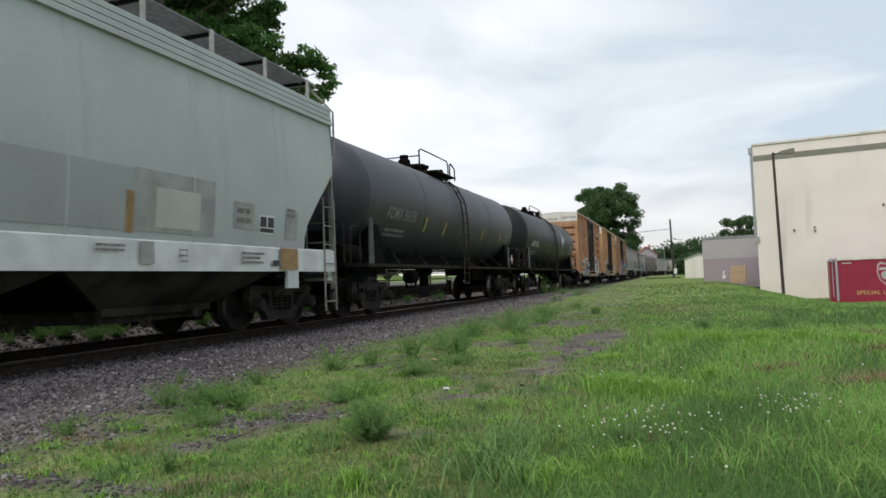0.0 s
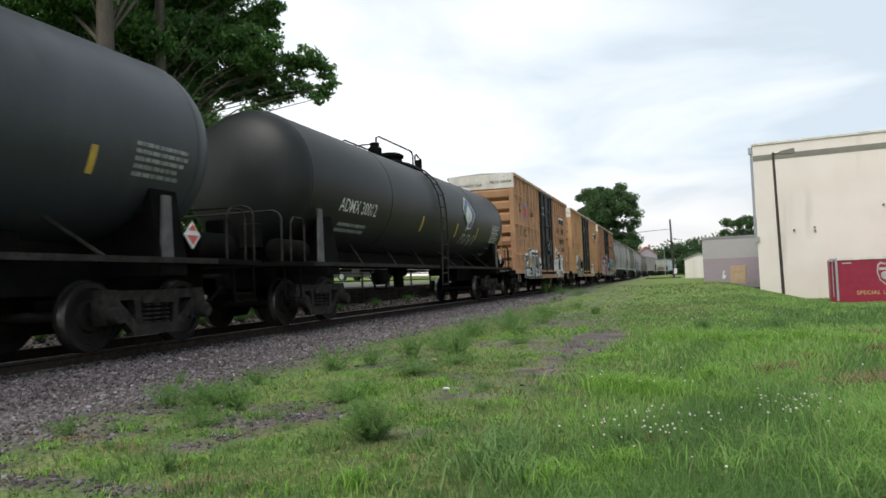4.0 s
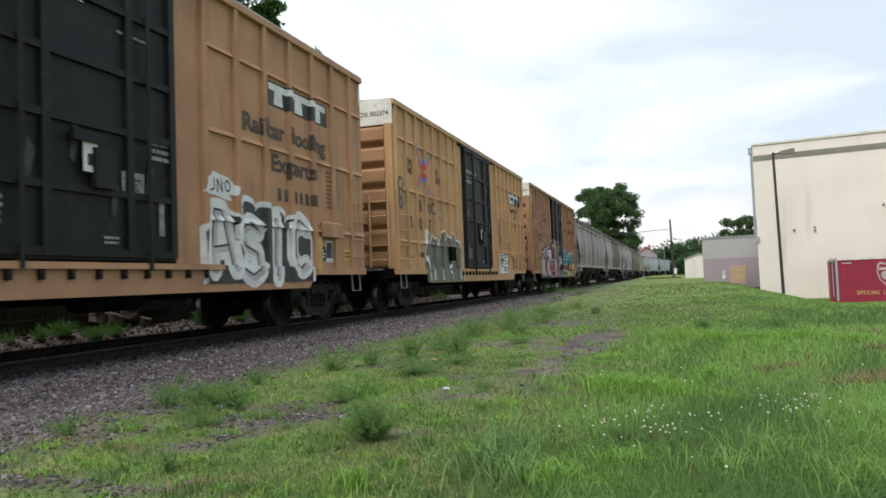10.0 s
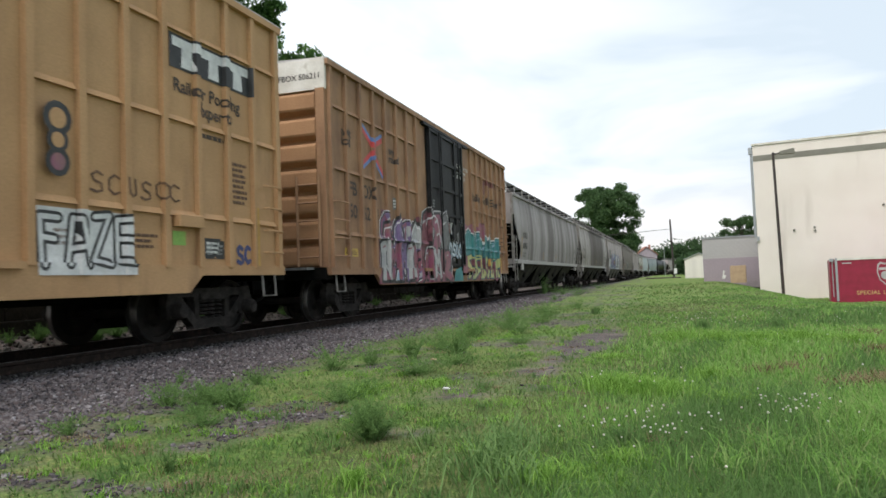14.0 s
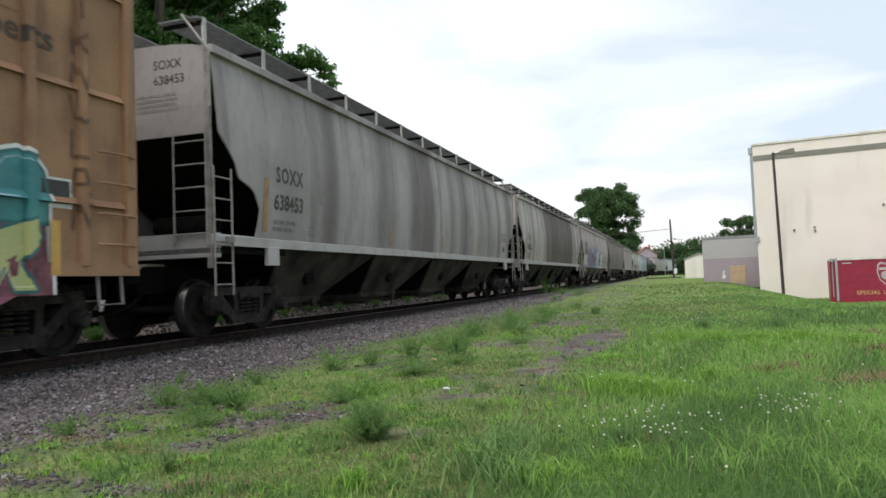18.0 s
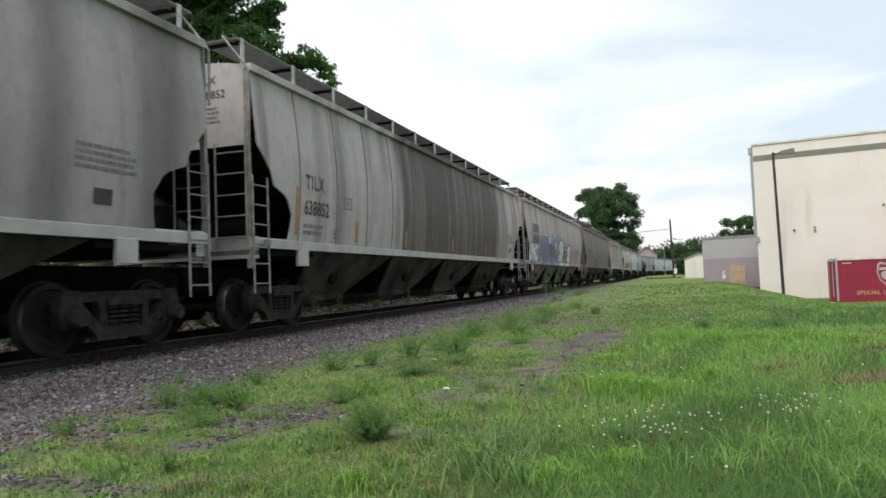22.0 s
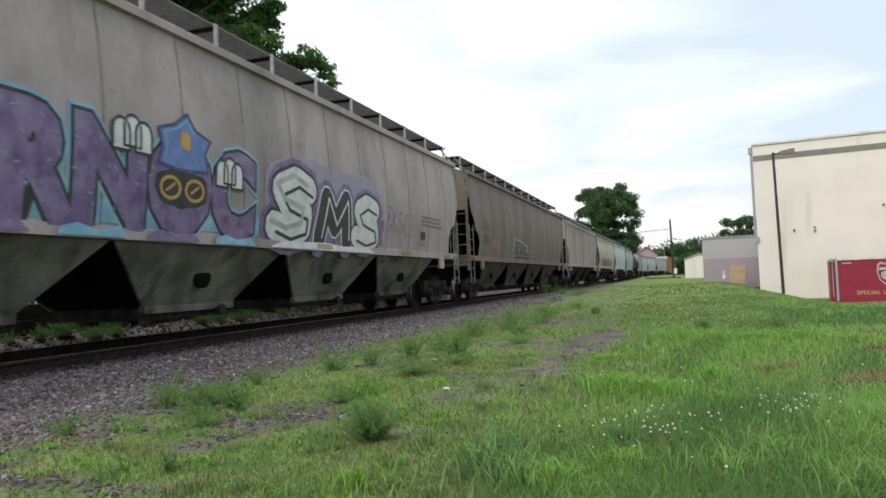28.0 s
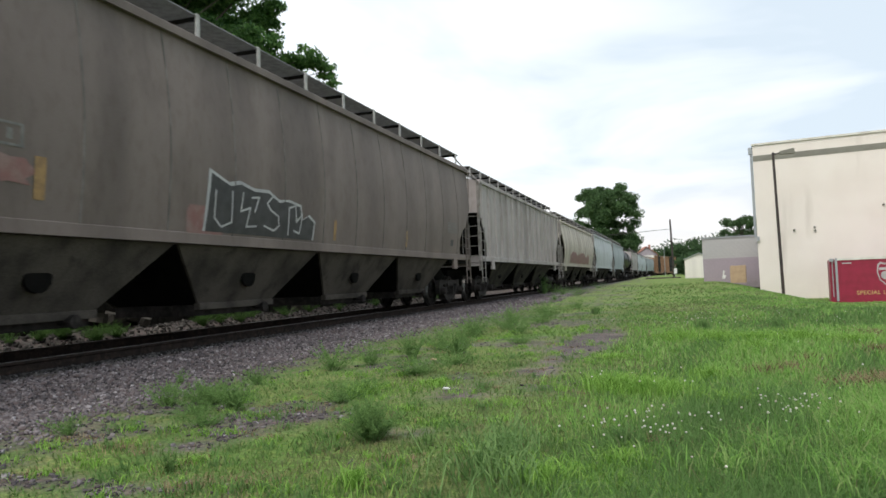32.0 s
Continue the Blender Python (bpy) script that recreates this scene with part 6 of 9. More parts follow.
    lows = ([(10.1, 1.55), (10.75, 1.66), (10.95, 1.5), (10.5, 1.42), (10.95, 1.15), (10.35, 0.80), (10.06, 0.80), (10.5, 1.15), (10.1, 1.3)], [(11.0, 1.62), (11.7, 1.66), (11.75, 1.5), (11.4, 1.4), (11.7, 1.05), (11.0, 0.78), (10.55, 0.78), (11.2, 1.12), (11.0, 1.4)],
            [(11.85, 1.6), (12.2, 1.66), (12.1, 1.35), (12.45, 0.95), (12.2, 0.78), (11.75, 0.78), (11.95, 1.1)], [(12.35, 1.5), (12.85, 1.66), (13.0, 1.5), (12.75, 1.3), (13.05, 1.05), (12.85, 0.8), (12.6, 0.8), (12.7, 1.1), (12.4, 1.3)],
            [(13.1, 1.66), (13.5, 1.66), (13.25, 1.3), (13.6, 1.45), (13.85, 1.6), (13.5, 1.1), (13.7, 0.8), (13.0, 0.8), (13.15, 1.2)], [(13.95, 1.4), (14.6, 1.62), (14.72, 1.4), (14.4, 1.1), (14.6, 0.8), (14.3, 0.8), (14.2, 1.05), (14.05, 0.8), (13.85, 0.8)])
    for k, q in enumerate(lows):
        letter_block(car, [(f + a, b) for a, b in q], at, 0.0032 + 0.0004 * k, (G_YELLOW, G_LIME)[k % 2], G_TEALDARK, G_CREAM, 0.035)
        cu = sum(p[0] for p in q) / len(q)
        paint_flat("letter_cut", [(f + cu - 0.08, 0.95), (f + cu + 0.05, 0.98), (f + cu + 0.08, 1.2), (f + cu - 0.04, 1.14)], at, 0.0072, G_MAROON, car)
    for a in (11.65, 13.0):
        paint_flat("gold_stroke", [(f + a, 1.25), (f + a + 0.16, 1.3), (f + a + 0.13, 1.55), (f + a + 0.02, 1.5)], at, 0.0076, G_GOLD, car)
    fat_letters(car, "LCUL", f + 10.2, 1.75, 4.4, 0.62, [(G_SKY, 0.018, 0.0068, 0, 0)], at, 19, jitter=0.12)
    for ch, u, v in (("S", 11.0, 2.5), ("K", 12.2, 2.62), ("U", 12.5, 2.4), ("Z", 13.4, 2.45)):
        fat_letters(car, ch, f + u, v, 0.32, 0.36, [(BROWN_INK, 0.03, 0.0, 0, 0)], at, 50 + int(u * 10), label="brown sprayed scrawl")
    patch(car, g - 0.95, g - 0.5, 1.75, 2.1, at(0.004), CHALK, "data_panel", n=1)
    patch(car, g - 0.92, g - 0.53, 1.80, 2.07, at(0.007), G_BLACK, "data_field", n=1)
    patch(car, g - 0.85, g - 0.72, 0.98, 1.6, at(0.06), G_GOLD, "gold_stroke", n=1)
    for k, ch in enumerate("TKNULAN"):
        fat_letters(car, ch, g - 0.55, 4.0 - k * 0.42, 0.34, 0.40, [(BROWN_INK, 0.045, 0.0, 0, 0)], at, 40 + k, label="brown sprayed scrawl")
    door_writing(car, at, 3)
    small_signs(car, h, at, 3)
    end_writing(car, h, (("FBOX 506211", 0.42, 5.03, 0.17), ("EXCESS HEIGHT CAR", -1.35, 4.95, 0.15)))


def text_tank_one(car, h):
    S = tank_side(0.006)
    put_text(car, "ADMX 30238", -h + 2.1, 2.40, 0.42, S, CHALK_DIM, 0.002, 0.85)
    bars(car, -h + 2.3, 1.95, 1.5, 0.24, S, CHALK_DIM, 2, 5)
    for u, v0, v1 in ((4.95, 2.2, 2.6), (6.75, 2.18, 2.58), (11.25, 2.22, 2.62), (13.95, 2.25, 2.6)):
        patch(car, -h + u, -h + u + 0.11, v0, v1, S, YELLOW, "reflector")
    bars(car, h - 2.2, 2.3, 1.1, 0.5, S, CHALK_DIM, 5, 6)


def text_tank_two(car, h):
    S = tank_side(0.006)
    put_text(car, "ADMX 30012", -h + 2.0, 2.36, 0.40, S, CHALK, 0.002, 0.85)
    bars(car, -h + 2.2, 1.92, 1.6, 0.24, S, CHALK_DIM, 2, 5)
    for u, v0, v1 in ((7.15, 2.2, 2.62), (10.45, 2.2, 2.62), (12.95, 2.2, 2.62)):
        patch(car, -h + u, -h + u + 0.11, v0, v1, S, YELLOW, "reflector")
    # leaf emblem on a diamond
    c, m = -h + 11.80, 3.06
    o = [(-0.62, 0.10), (-0.12, 0.62), (0.10, 0.54), (0.62, 0.02), (0.14, -0.58), (-0.10, -0.60)]

    def fan(k, lift):
        s = Solid()
        f = tank_side(lift)
        pts = []
        n = len(o)
        for i in range(n):
            for j in range(4):
                a, b = o[i], o[(i + 1) % n]
                pts.append((c + 1.32 * k * (a[0] + (b[0] - a[0]) * j / 4), m + k * (a[1] + (b[1] - a[1]) * j / 4)))
        s.v = [f(c, m)] + [f(*p) for p in pts] + [f(c + 0.5 * (p[0] - c), m + 0.5 * (p[1] - m)) for p in pts]
        t = len(pts)
        for i in range(t):
            j = (i + 1) % t
            s.f += [(1 + i, 1 + j, 1 + t + j, 1 + t + i), (0, 1 + t + i, 1 + t + j)]
        return s
    emblem = part("emblem", fan(0.93, 0.012), CHALK, car, "white, blue and green leaf emblem")
    part("emblem_field", fan(0.84, 0.018), NAVY, emblem)

    def leaf(k, lift):
        """A broad leaf that hangs over the lower corner of the diamond, its point upward."""
        f, s = tank_side(lift), Solid()
        for i in range(11):
            t = i / 10
            wide = 0.44 * k * math.sin(math.pi * t ** 0.72) ** 0.85
            mid, z = c - 0.20 + 0.16 * t, m - 0.40 + 0.5 * (1 - k) * 0.5 + 0.78 * k * t
            s.v += [f(mid - wide, z), f(mid + wide * 0.95, z)]
            if i:
                s.f.append((2 * i - 2, 2 * i - 1, 2 * i + 1, 2 * i))
        return s
    part("emblem_leaf_edge", leaf(1.0, 0.024), LEAF_GREEN, emblem)
    part("emblem_leaf", leaf(0.84, 0.030), CHALK, emblem)
    part("emblem_stem", flat([(c - 0.42, m - 0.62), (c - 0.33, m - 0.62), (c - 0.12, m - 0.30), (c - 0.20, m - 0.30)], tank_side(0.032)), CHALK, emblem)
    part("emblem_vein", flat([(c - 0.20, m - 0.32), (c - 0.16, m - 0.32), (c + 0.02, m + 0.16), (c, m + 0.17)], tank_side(0.036)), LEAF_GREEN, emblem)
    # the maker's mark under it: three outlined slanting shapes
    for k in range(3):
        a = -h + 11.15 + k * 0.6
        for q in ([(a, 2.0), (a + 0.06, 2.0), (a + 0.26, 2.34), (a + 0.20, 2.34)], [(a + 0.20, 2.34), (a + 0.46, 2.34), (a + 0.46, 2.30), (a + 0.22, 2.30)], [(a + 0.40, 2.34), (a + 0.46, 2.34), (a + 0.50, 2.0), (a + 0.44, 2.0)]):
            part("mark_stroke", flat(q, tank_side(0.010)), CHALK_GREY, car)
    bars(car, -h + 15.0, 2.22, 1.05, 0.58, S, CHALK_GREY, 9, 6)
    part("table_frame", strips([(-h + 14.95, -h + 16.1, v, v + 0.014) for v in (2.2, 2.38, 2.54, 2.70, 2.83)] + [(-h + u, -h + u + 0.014, 2.2, 2.83) for u in (14.95, 16.086)], tank_side(0.008)), CHALK, car)
    part("data_frame", strips([(-h + 15.0, -h + 15.62, v, v + 0.02) for v in (1.74, 1.98)] + [(-h + u, -h + u + 0.025, 1.74, 2.0) for u in (15.0, 15.3, 15.6)], tank_side(0.008)), CHALK, car)


NAVY = mat("emblem_navy", (0.05, 0.055, 0.16), 0.5, second=(0.07, 0.075, 0.19), scale=5, grain=0.04)
LEAF_GREEN = mat("emblem_green", (0.07, 0.20, 0.13), 0.5, second=(0.10, 0.26, 0.17), scale=5, grain=0.04)


def hopper_marks(mark, number, rust=((1.36, 1.72, 2.65),), ink=INK, u=1.69, more=None, size=0.385):
    def write(car, h, at):
        S = at(0.0)
        put_text(car, mark, -h + u + 0.05, 2.62, size, S, ink, 0.011, 0.80, 1.22)
        put_text(car, number, -h + u, 2.13, size, S, ink, 0.011, 0.84, 1.05)
        bars(car, -h + u, 1.72, 0.95, 0.26, S, INK_DIM, 2, 3)
        bars(car, -h + 2.95, 1.70, 0.32, 0.22, S, INK_DIM, 3, 4)
        q = [(3.40, 3.44, 2.36, 2.62), (3.71, 3.75, 2.36, 2.62), (3.44, 3.71, 2.36, 2.39), (3.44, 3.71, 2.59, 2.62), (3.54, 3.61, 2.43, 2.55)]
        part("stencil_frame", strips([(-h + a, -h + b, c, d) for a, b, c, d in q], S), INK_DIM, car)
        for r in rust:
            patch(car, -h + r[0], -h + r[0] + 0.15, r[1], r[2], at(0.002), REFLECT_RUST, "reflector")
        for k in range(3):
            patch(car, -h + 7.0 + 4.1 * k, -h + 7.12 + 4.1 * k, 1.68, 2.1, at(0.002), REFLECT_RUST, "reflector")
        bars(car, h - 2.6, 2.25, 1.1, 0.35, S, INK_DIM, 4, 8)
        patch(car, h - 2.3, h - 2.0, 1.85, 2.05, at(0.002), G_BLACK, "consolidated_stencil", n=1)
        patch(car, -h + 0.25, -h + 0.5, 1.48, 1.58, lambda a, b: (at(0.0)(0, 1.62)[0] + 0.06, a, b), G_RED if ink is INK_DIM else INK_DIM, "sill_mark", n=1)
        end = lambda a, b: (a, -h + 0.065, b)
        put_text(car, mark, 0.35, 4.30, 0.20, end, ink, 0.002)
        put_text(car, number, 0.35, 4.05, 0.20, end, ink, 0.002)
        bars(car, 0.0, 3.6, 0.9, 0.32, end, INK_DIM, 4, 9)
        if more:
            more(car, h, at)
    return write


def more_c(car, h, at):
    for u0, u1, v0, v1 in ((1.75, 3.45, 3.02, 3.48), (1.75, 3.45, 2.50, 2.95)):
        patch(car, -h + u0, -h + u1, v0, v1, at(0.0), INK_DIM, "stencil_ground")
    rng = random.Random(51)
    put_text(car, "CEFX", -h + 1.9, 3.06, 0.52, at(0.004), INK, 0.006)
    put_text(car, "98184", -h + 1.85, 2.50, 0.52, at(0.004), INK, 0.006)
    patch(car, -h + 0.9, -h + 9.5, 1.64, 1.92, at(0.003), G_BLUE, "sprayed_field", "blue sprayed field")
    lay = lambda u, v: (lambda lift: (lambda a, b: at(lift)(-h + u + a, v + b)))
    tag_letters(car, "UNC", 1.05, lay(0.75, 1.68), [(G_BLACK, 0.12, 0.006), (G_WHITE, 0.07, 0.009)], 0.9, 1.1)
    tag_letters(car, "ARNOC", 1.72, lay(3.45, 1.66), [(G_BLUE, 0.20, 0.004), (G_BLACK, 0.155, 0.008), (G_PURPLE, 0.105, 0.012)], 0.93, 1.04)
    # sprayed cap, gold loops and pale claws over the fourth letter, plain shapes only
    c = -h + 7.5
    letter_block(car, [(c - 0.52, 2.52), (c - 0.1, 2.46), (c + 0.55, 2.50), (c + 0.48, 2.78), (c + 0.62, 2.98), (c + 0.28, 3.08), (c + 0.1, 3.3), (c - 0.18, 3.1), (c - 0.5, 3.0), (c - 0.44, 2.76)], at, 0.018, BLUE, G_NAVY, G_BLUE, 0.05, False)
    part("cap_badge", flat(blotch(rng, c + 0.04, 2.9, 0.22, 0.26, 10, 0.1), at(0.023)), G_GOLD, car)
    part("sprayed_shape", flat(blotch(rng, c, 2.2, 1.1, 0.5, 14, 0.06), at(0.017)), G_BLACK, car)
    for du in (-0.26, 0.26):
        loop = [(c + du + 0.2 * math.cos(q), 2.2 + 0.15 * math.sin(q)) for q in [math.pi * i / 6 for i in range(13)]]
        s = Solid()
        for q in ribbon(loop, 0.05) + ribbon([(c + du - 0.08, 2.16), (c + du + 0.08, 2.26)], 0.04):
            s.add([at(0.0205)(*p) for p in q], [tuple(range(len(q)))])
        part("gold_loop", s, G_GOLD, car)
    for du, v in ((-1.0, 2.86), (1.1, 2.62)):
        for k in range(3):
            a, b = c + du + 0.2 * (k - 1), v - 0.06 * abs(k - 1)
            letter_block(car, hump(a - 0.15, a + 0.15, b - 0.22, b + 0.2), at, 0.018 + 0.0006 * k, G_WHITE, G_BLACK, G_SILVER, 0.04, False)
    # flecks of lighter purple in the big letters
    for k in range(70):
        a, b, q = -h + rng.uniform(3.7, 8.9), rng.uniform(1.75, 2.85), rng.uniform(0, 3.14)
        d, e = 0.055 * math.cos(q), 0.055 * math.sin(q)
        part("spray_fleck", flat([(a - d, b - e), (a - e * 0.25, b + d * 0.25), (a + d, b + e), (a + e * 0.25, b - d * 0.25)], at(0.0145)), G_LILAC, car)
    part("sprayed_mist", flat(blotch(rng, -h + 12.2, 2.4, 4.9, 1.6, 26, 0.1), at(0.003)), G_LILAC, car, "lilac sprayed mist")
    fat_letters(car, "S", -h + 9.7, 1.50, 1.75, 1.25, [(G_PURPLE, 0.86, 0.004, 0, 0), (G_BLACK, 0.66, 0.006, 0, 0), (G_WHITE, 0.52, 0.008, 0, 0), (G_BLACK, 0.07, 0.010, 0.10, -0.12), (G_SILVER, 0.10, 0.012, -0.10, 0.08)], at, 23, ribbed=False)
    fat_letters(car, "M", -h + 11.35, 1.50, 1.75, 1.15, [(G_PURPLE, 0.80, 0.005, 0, 0), (G_WHITE, 0.56, 0.007, 0, 0), (G_BLACK, 0.48, 0.009, 0, 0), (G_WHITE, 0.05, 0.011, 0.10, 0.02)], at, 24, ribbed=False)
    fat_letters(car, "S", -h + 13.0, 1.50, 1.6, 1.1, [(G_PURPLE, 0.74, 0.0055, 0, 0), (G_BLACK, 0.58, 0.0075, 0, 0), (G_WHITE, 0.46, 0.0095, 0, 0), (G_BLACK, 0.06, 0.0115, 0.08, -0.1)], at, 25, ribbed=False)
    on_sill = lambda a, b: (at(0.0)(0, 1.63)[0] + 0.048, a, b)
    part("spray_shadow", flat([(-h + 9.8, 1.46), (-h + 14.3, 1.46), (-h + 13.9, 1.60), (-h + 12.6, 1.56), (-h + 11.9, 1.61), (-h + 10.2, 1.58)], on_sill), G_WHITE, car)
    for k in range(6):
        a = -h + 1.0 + k * 1.45
        part("spray_shadow", flat([(a, 1.46), (a + 1.1, 1.46), (a + 0.95, 1.60), (a + 0.6, 1.53), (a + 0.3, 1.61), (a + 0.05, 1.55)], on_sill), (G_PURPLE, G_BLUE)[k % 2], car)
    fat_letters(car, "1KSC4", h - 6.1, 1.9, 1.9, 0.8, [(G_PURPLE, 0.035, 0.002, 0, 0)], at, 33, ribbed=False, jitter=0.14, label="purple sprayed scrawl")
    fat_letters(car, "LUR", h - 5.9, 1.62, 1.0, 0.3, [(G_LILAC, 0.03, 0.002, 0, 0)], at, 34, ribbed=False, label="lilac sprayed scrawl")
    for du, dv, r in ((-6.55, 2.45, 0.3), (-6.45, 2.1, 0.34), (-6.5, 1.8, 0.3)):
        part("purple_puff", flat(blotch(rng, h + du, dv, r * 1.3, r, 12, 0.15), at(0.004)), G_PURPLE, car)
    bars(car, h - 3.6, 2.28, 1.9, 0.34, at(0.002), INK_DIM, 3, 13)
    patch(car, h - 3.65, h - 3.25, 1.92, 2.14, at(0.003), G_BLACK, "data_panel", n=1)
    patch(car, h - 3.7, h - 3.2, 1.74, 1.84, at(0.003), REFLECT_RUST, "rust_patch", n=1)
    for a in (9.6, 5.0, 1.6):
        patch(car, h - a, h - a + 0.65, 1.48, 1.58, on_sill, REFLECT_RUST, "rust_patch", n=1)


def more_d(car, h, at):
    rng = random.Random(61)
    part("red_mist", flat(blotch(rng, -h + 6.9, 1.78, 0.9, 0.5, 14, 0.15), at(0.001)), G_RUSTRED, car, "faint red sprayed mist")
    c = [(-h + 6.85, 1.64), (-h + 10.25, 1.64), (-h + 10.3, 2.0), (-h + 10.05, 2.12), (-h + 9.8, 2.02), (-h + 9.72, 2.28), (-h + 9.3, 2.34), (-h + 8.95, 2.3), (-h + 8.6, 2.44), (-h + 8.15, 2.42), (-h + 7.75, 2.5), (-h + 7.45, 2.44), (-h + 6.95, 2.6)]
    smudge(car, c, at(0.002), G_SILVER, "graffiti_edge", "pale sprayed outline")
    smudge(car, [(-h + 8.6 + 0.965 * (a + h - 8.6), 1.62 + 0.93 * (b - 1.62)) for a, b in c], at(0.0045), G_BLACK, "graffiti_field", "black sprayed letters")
    fat_letters(car, "U3S5", -h + 6.95, 1.62, 2.9, 0.82, [(G_SILVER, 0.035, 0.007, 0, 0)], at, 9, ribbed=False, jitter=0.1)
    patch(car, -h + 0.4, -h + 0.75, 1.47, 1.60, lambda a, b: (at(0.0)(0, 1.63)[0] + 0.05, a, b), REDSTRIPE, "red_mark", n=1)
    part("rust_stain", flat(blotch(rng, -h + 3.3, 2.12, 1.2, 0.34, 16, 0.3), at(0.001)), G_RUSTRED, car)


def more_f(car, h, at):
    rng = random.Random(71)
    smudge(car, ragged(-h + 3.2, -h + 13.8, 1.66, 2.5, rng, 20, 0.4), at(0.003), G_RUSTRED, "graffiti_field", "faded red sprayed graffiti")


def more_zero(car, h, at):
    rng = random.Random(81)
    f = -h
    patch(car, f + 9.2, f + 12.25, 1.55, 2.36, at(0.002), ZERO_GREY, "repainted_patch", "darker grey repainted patch")
    patch(car, f + 12.25, f + 13.95, 1.55, 2.38, at(0.002), ZERO_GREY2, "repainted_patch", "grey repainted patch")
    patch(car, f + 12.67, f + 13.6, 1.62, 2.16, at(0.005), ZERO_CREAM, "repainted_patch", "cream repainted patch")
    for u in (12.12, 9.6):
        patch(car, f + u, f + u + 0.14, 1.52, 2.06, at(0.006), REFLECT_RUST, "reflector")
    patch(car, f + 15.14, f + 15.62, 1.66, 1.98, at(0.004), G_WHITE, "data_panel", n=1)
    for a, b, c, d in ((15.17, 15.36, 1.78, 1.95), (15.40, 15.59, 1.78, 1.95), (15.17, 15.59, 1.69, 1.76)):
        patch(car, f + a, f + b, c, d, at(0.007), G_BLACK, "data_field", n=1)
    patch(car, f + 14.43, f + 15.0, 1.72, 2.14, at(0.003), ZERO_GREY2, "worn_stencil", n=1)
    bars(car, f + 14.5, 1.78, 0.45, 0.3, at(0.006), INK_DIM, 2, 3)
    patch(car, f + 15.98, f + 16.4, 1.60, 2.1, at(0.003), ZERO_GREY2, "worn_stencil", n=1)
    bars(car, f + 16.02, 1.98, 0.35, 0.2, at(0.006), INK_DIM, 2, 4)
    sx = at(0.0)(0, 1.47)[0] + 0.03
    on_sill = lambda a, b: (sx + 0.028, a, b)
    patch(car, f + 15.75, f + 16.35, 1.06, 1.44, on_sill, REFLECT_RUST, "rust_patch", n=1)
    bars(car, f + 14.6, 1.14, 0.7, 0.22, on_sill, INK_DIM, 3, 5)
    bars(car, f + 11.6, 1.26, 0.5, 0.12, on_sill, INK_DIM, 2, 6)
    patch(car, f + 12.35, f + 12.6, 1.12, 1.42, on_sill, ZERO_GREY2, "worn_patch", n=1)
    part("round_stencil", strips([(f + 13.1, f + 13.28, 1.32, 1.335), (f + 13.1, f + 13.28, 1.16, 1.175), (f + 13.1, f + 13.112, 1.175, 1.32), (f + 13.268, f + 13.28, 1.175, 1.32), (f + 13.12, f + 13.26, 1.24, 1.26)], on_sill), INK_DIM, car)
    patch(car, f + 15.5, f + 15.7, 1.12, 1.22, on_sill, G_BLACK, "stencil", n=1)


ZERO_GREY = mat("patch_grey", (0.30, 0.325, 0.32), 0.5, second=(0.27, 0.29, 0.285), scale=1.2, grain=0.03)
ZERO_GREY2 = mat("patch_grey_worn", (0.31, 0.325, 0.315), 0.55, second=(0.24, 0.245, 0.235), scale=3, grain=0.05)
ZERO_CREAM = mat("patch_cream", (0.44, 0.45, 0.41), 0.5, second=(0.40, 0.41, 0.37), scale=2, grain=0.03)

# ---- ground ----


def smooth_step(a, b, x):
    t = np.clip((x - a) / (b - a), 0, 1)
    return t * t * (3 - 2 * t)


def value_noise(x, y, seed):
    """Smooth noise from a few crossed waves, about -1 to 1."""
    r = np.random.RandomState(seed)
    out = np.zeros_like(np.asarray(x, dtype=float))
    for k in range(7):
        a, f, p = r.uniform(0, 6.28), r.uniform(0.6, 1.7), r.uniform(0, 6.28)
        out = out + np.sin((x * math.cos(a) + y * math.sin(a)) * f + p)
    return out / 3.2


def far_z(x):
    """The land behind the wall rises slowly away from the track."""
    return 0.58 + 0.045 * np.clip(-12.0 - np.asarray(x, dtype=float), 0, 28)


def ground_z(x, y):
    x, y = np.asarray(x, dtype=float), np.asarray(y, dtype=float)
    z = -0.30 + 0.0035 * np.clip(y, 0, 130)
    z = z + 0.022 * value_noise(x * 1.1, y * 1.1, 3) + 0.03 * value_noise(x * 0.35, y * 0.35, 5)
    # falls towards the big building on the near side of its wall
    z = z - 0.86 * smooth_step(3.0, 7.0, x) * smooth_step(11, 36, y) * (1 - smooth_step(60, 90, y))
    # under the track bed the ground is cut flat, beyond it stays low
    bed = smooth_step(-5.6, -6.2, x) * (1 - smooth_step(-10.2, -11.2, x))
    z = z * (1 - bed) + (-0.42) * bed
    bank = smooth_step(-10.2, -11.2, x) * (1 - smooth_step(-11.25, -11.35, x))
    z = z * (1 - bank) + 0.02 * bank
    far = smooth_step(-11.35, -11.6, x)
    return z * (1 - far) + (far_z(x) + 0.02 * value_noise(x * 0.4, y * 0.4, 9)) * far


def grid_axis(near, far, step, grow):
    out, x, s = [], near, step
    while x < far:
        out.append(x)
        s *= grow
        x += s
    return out + [far]


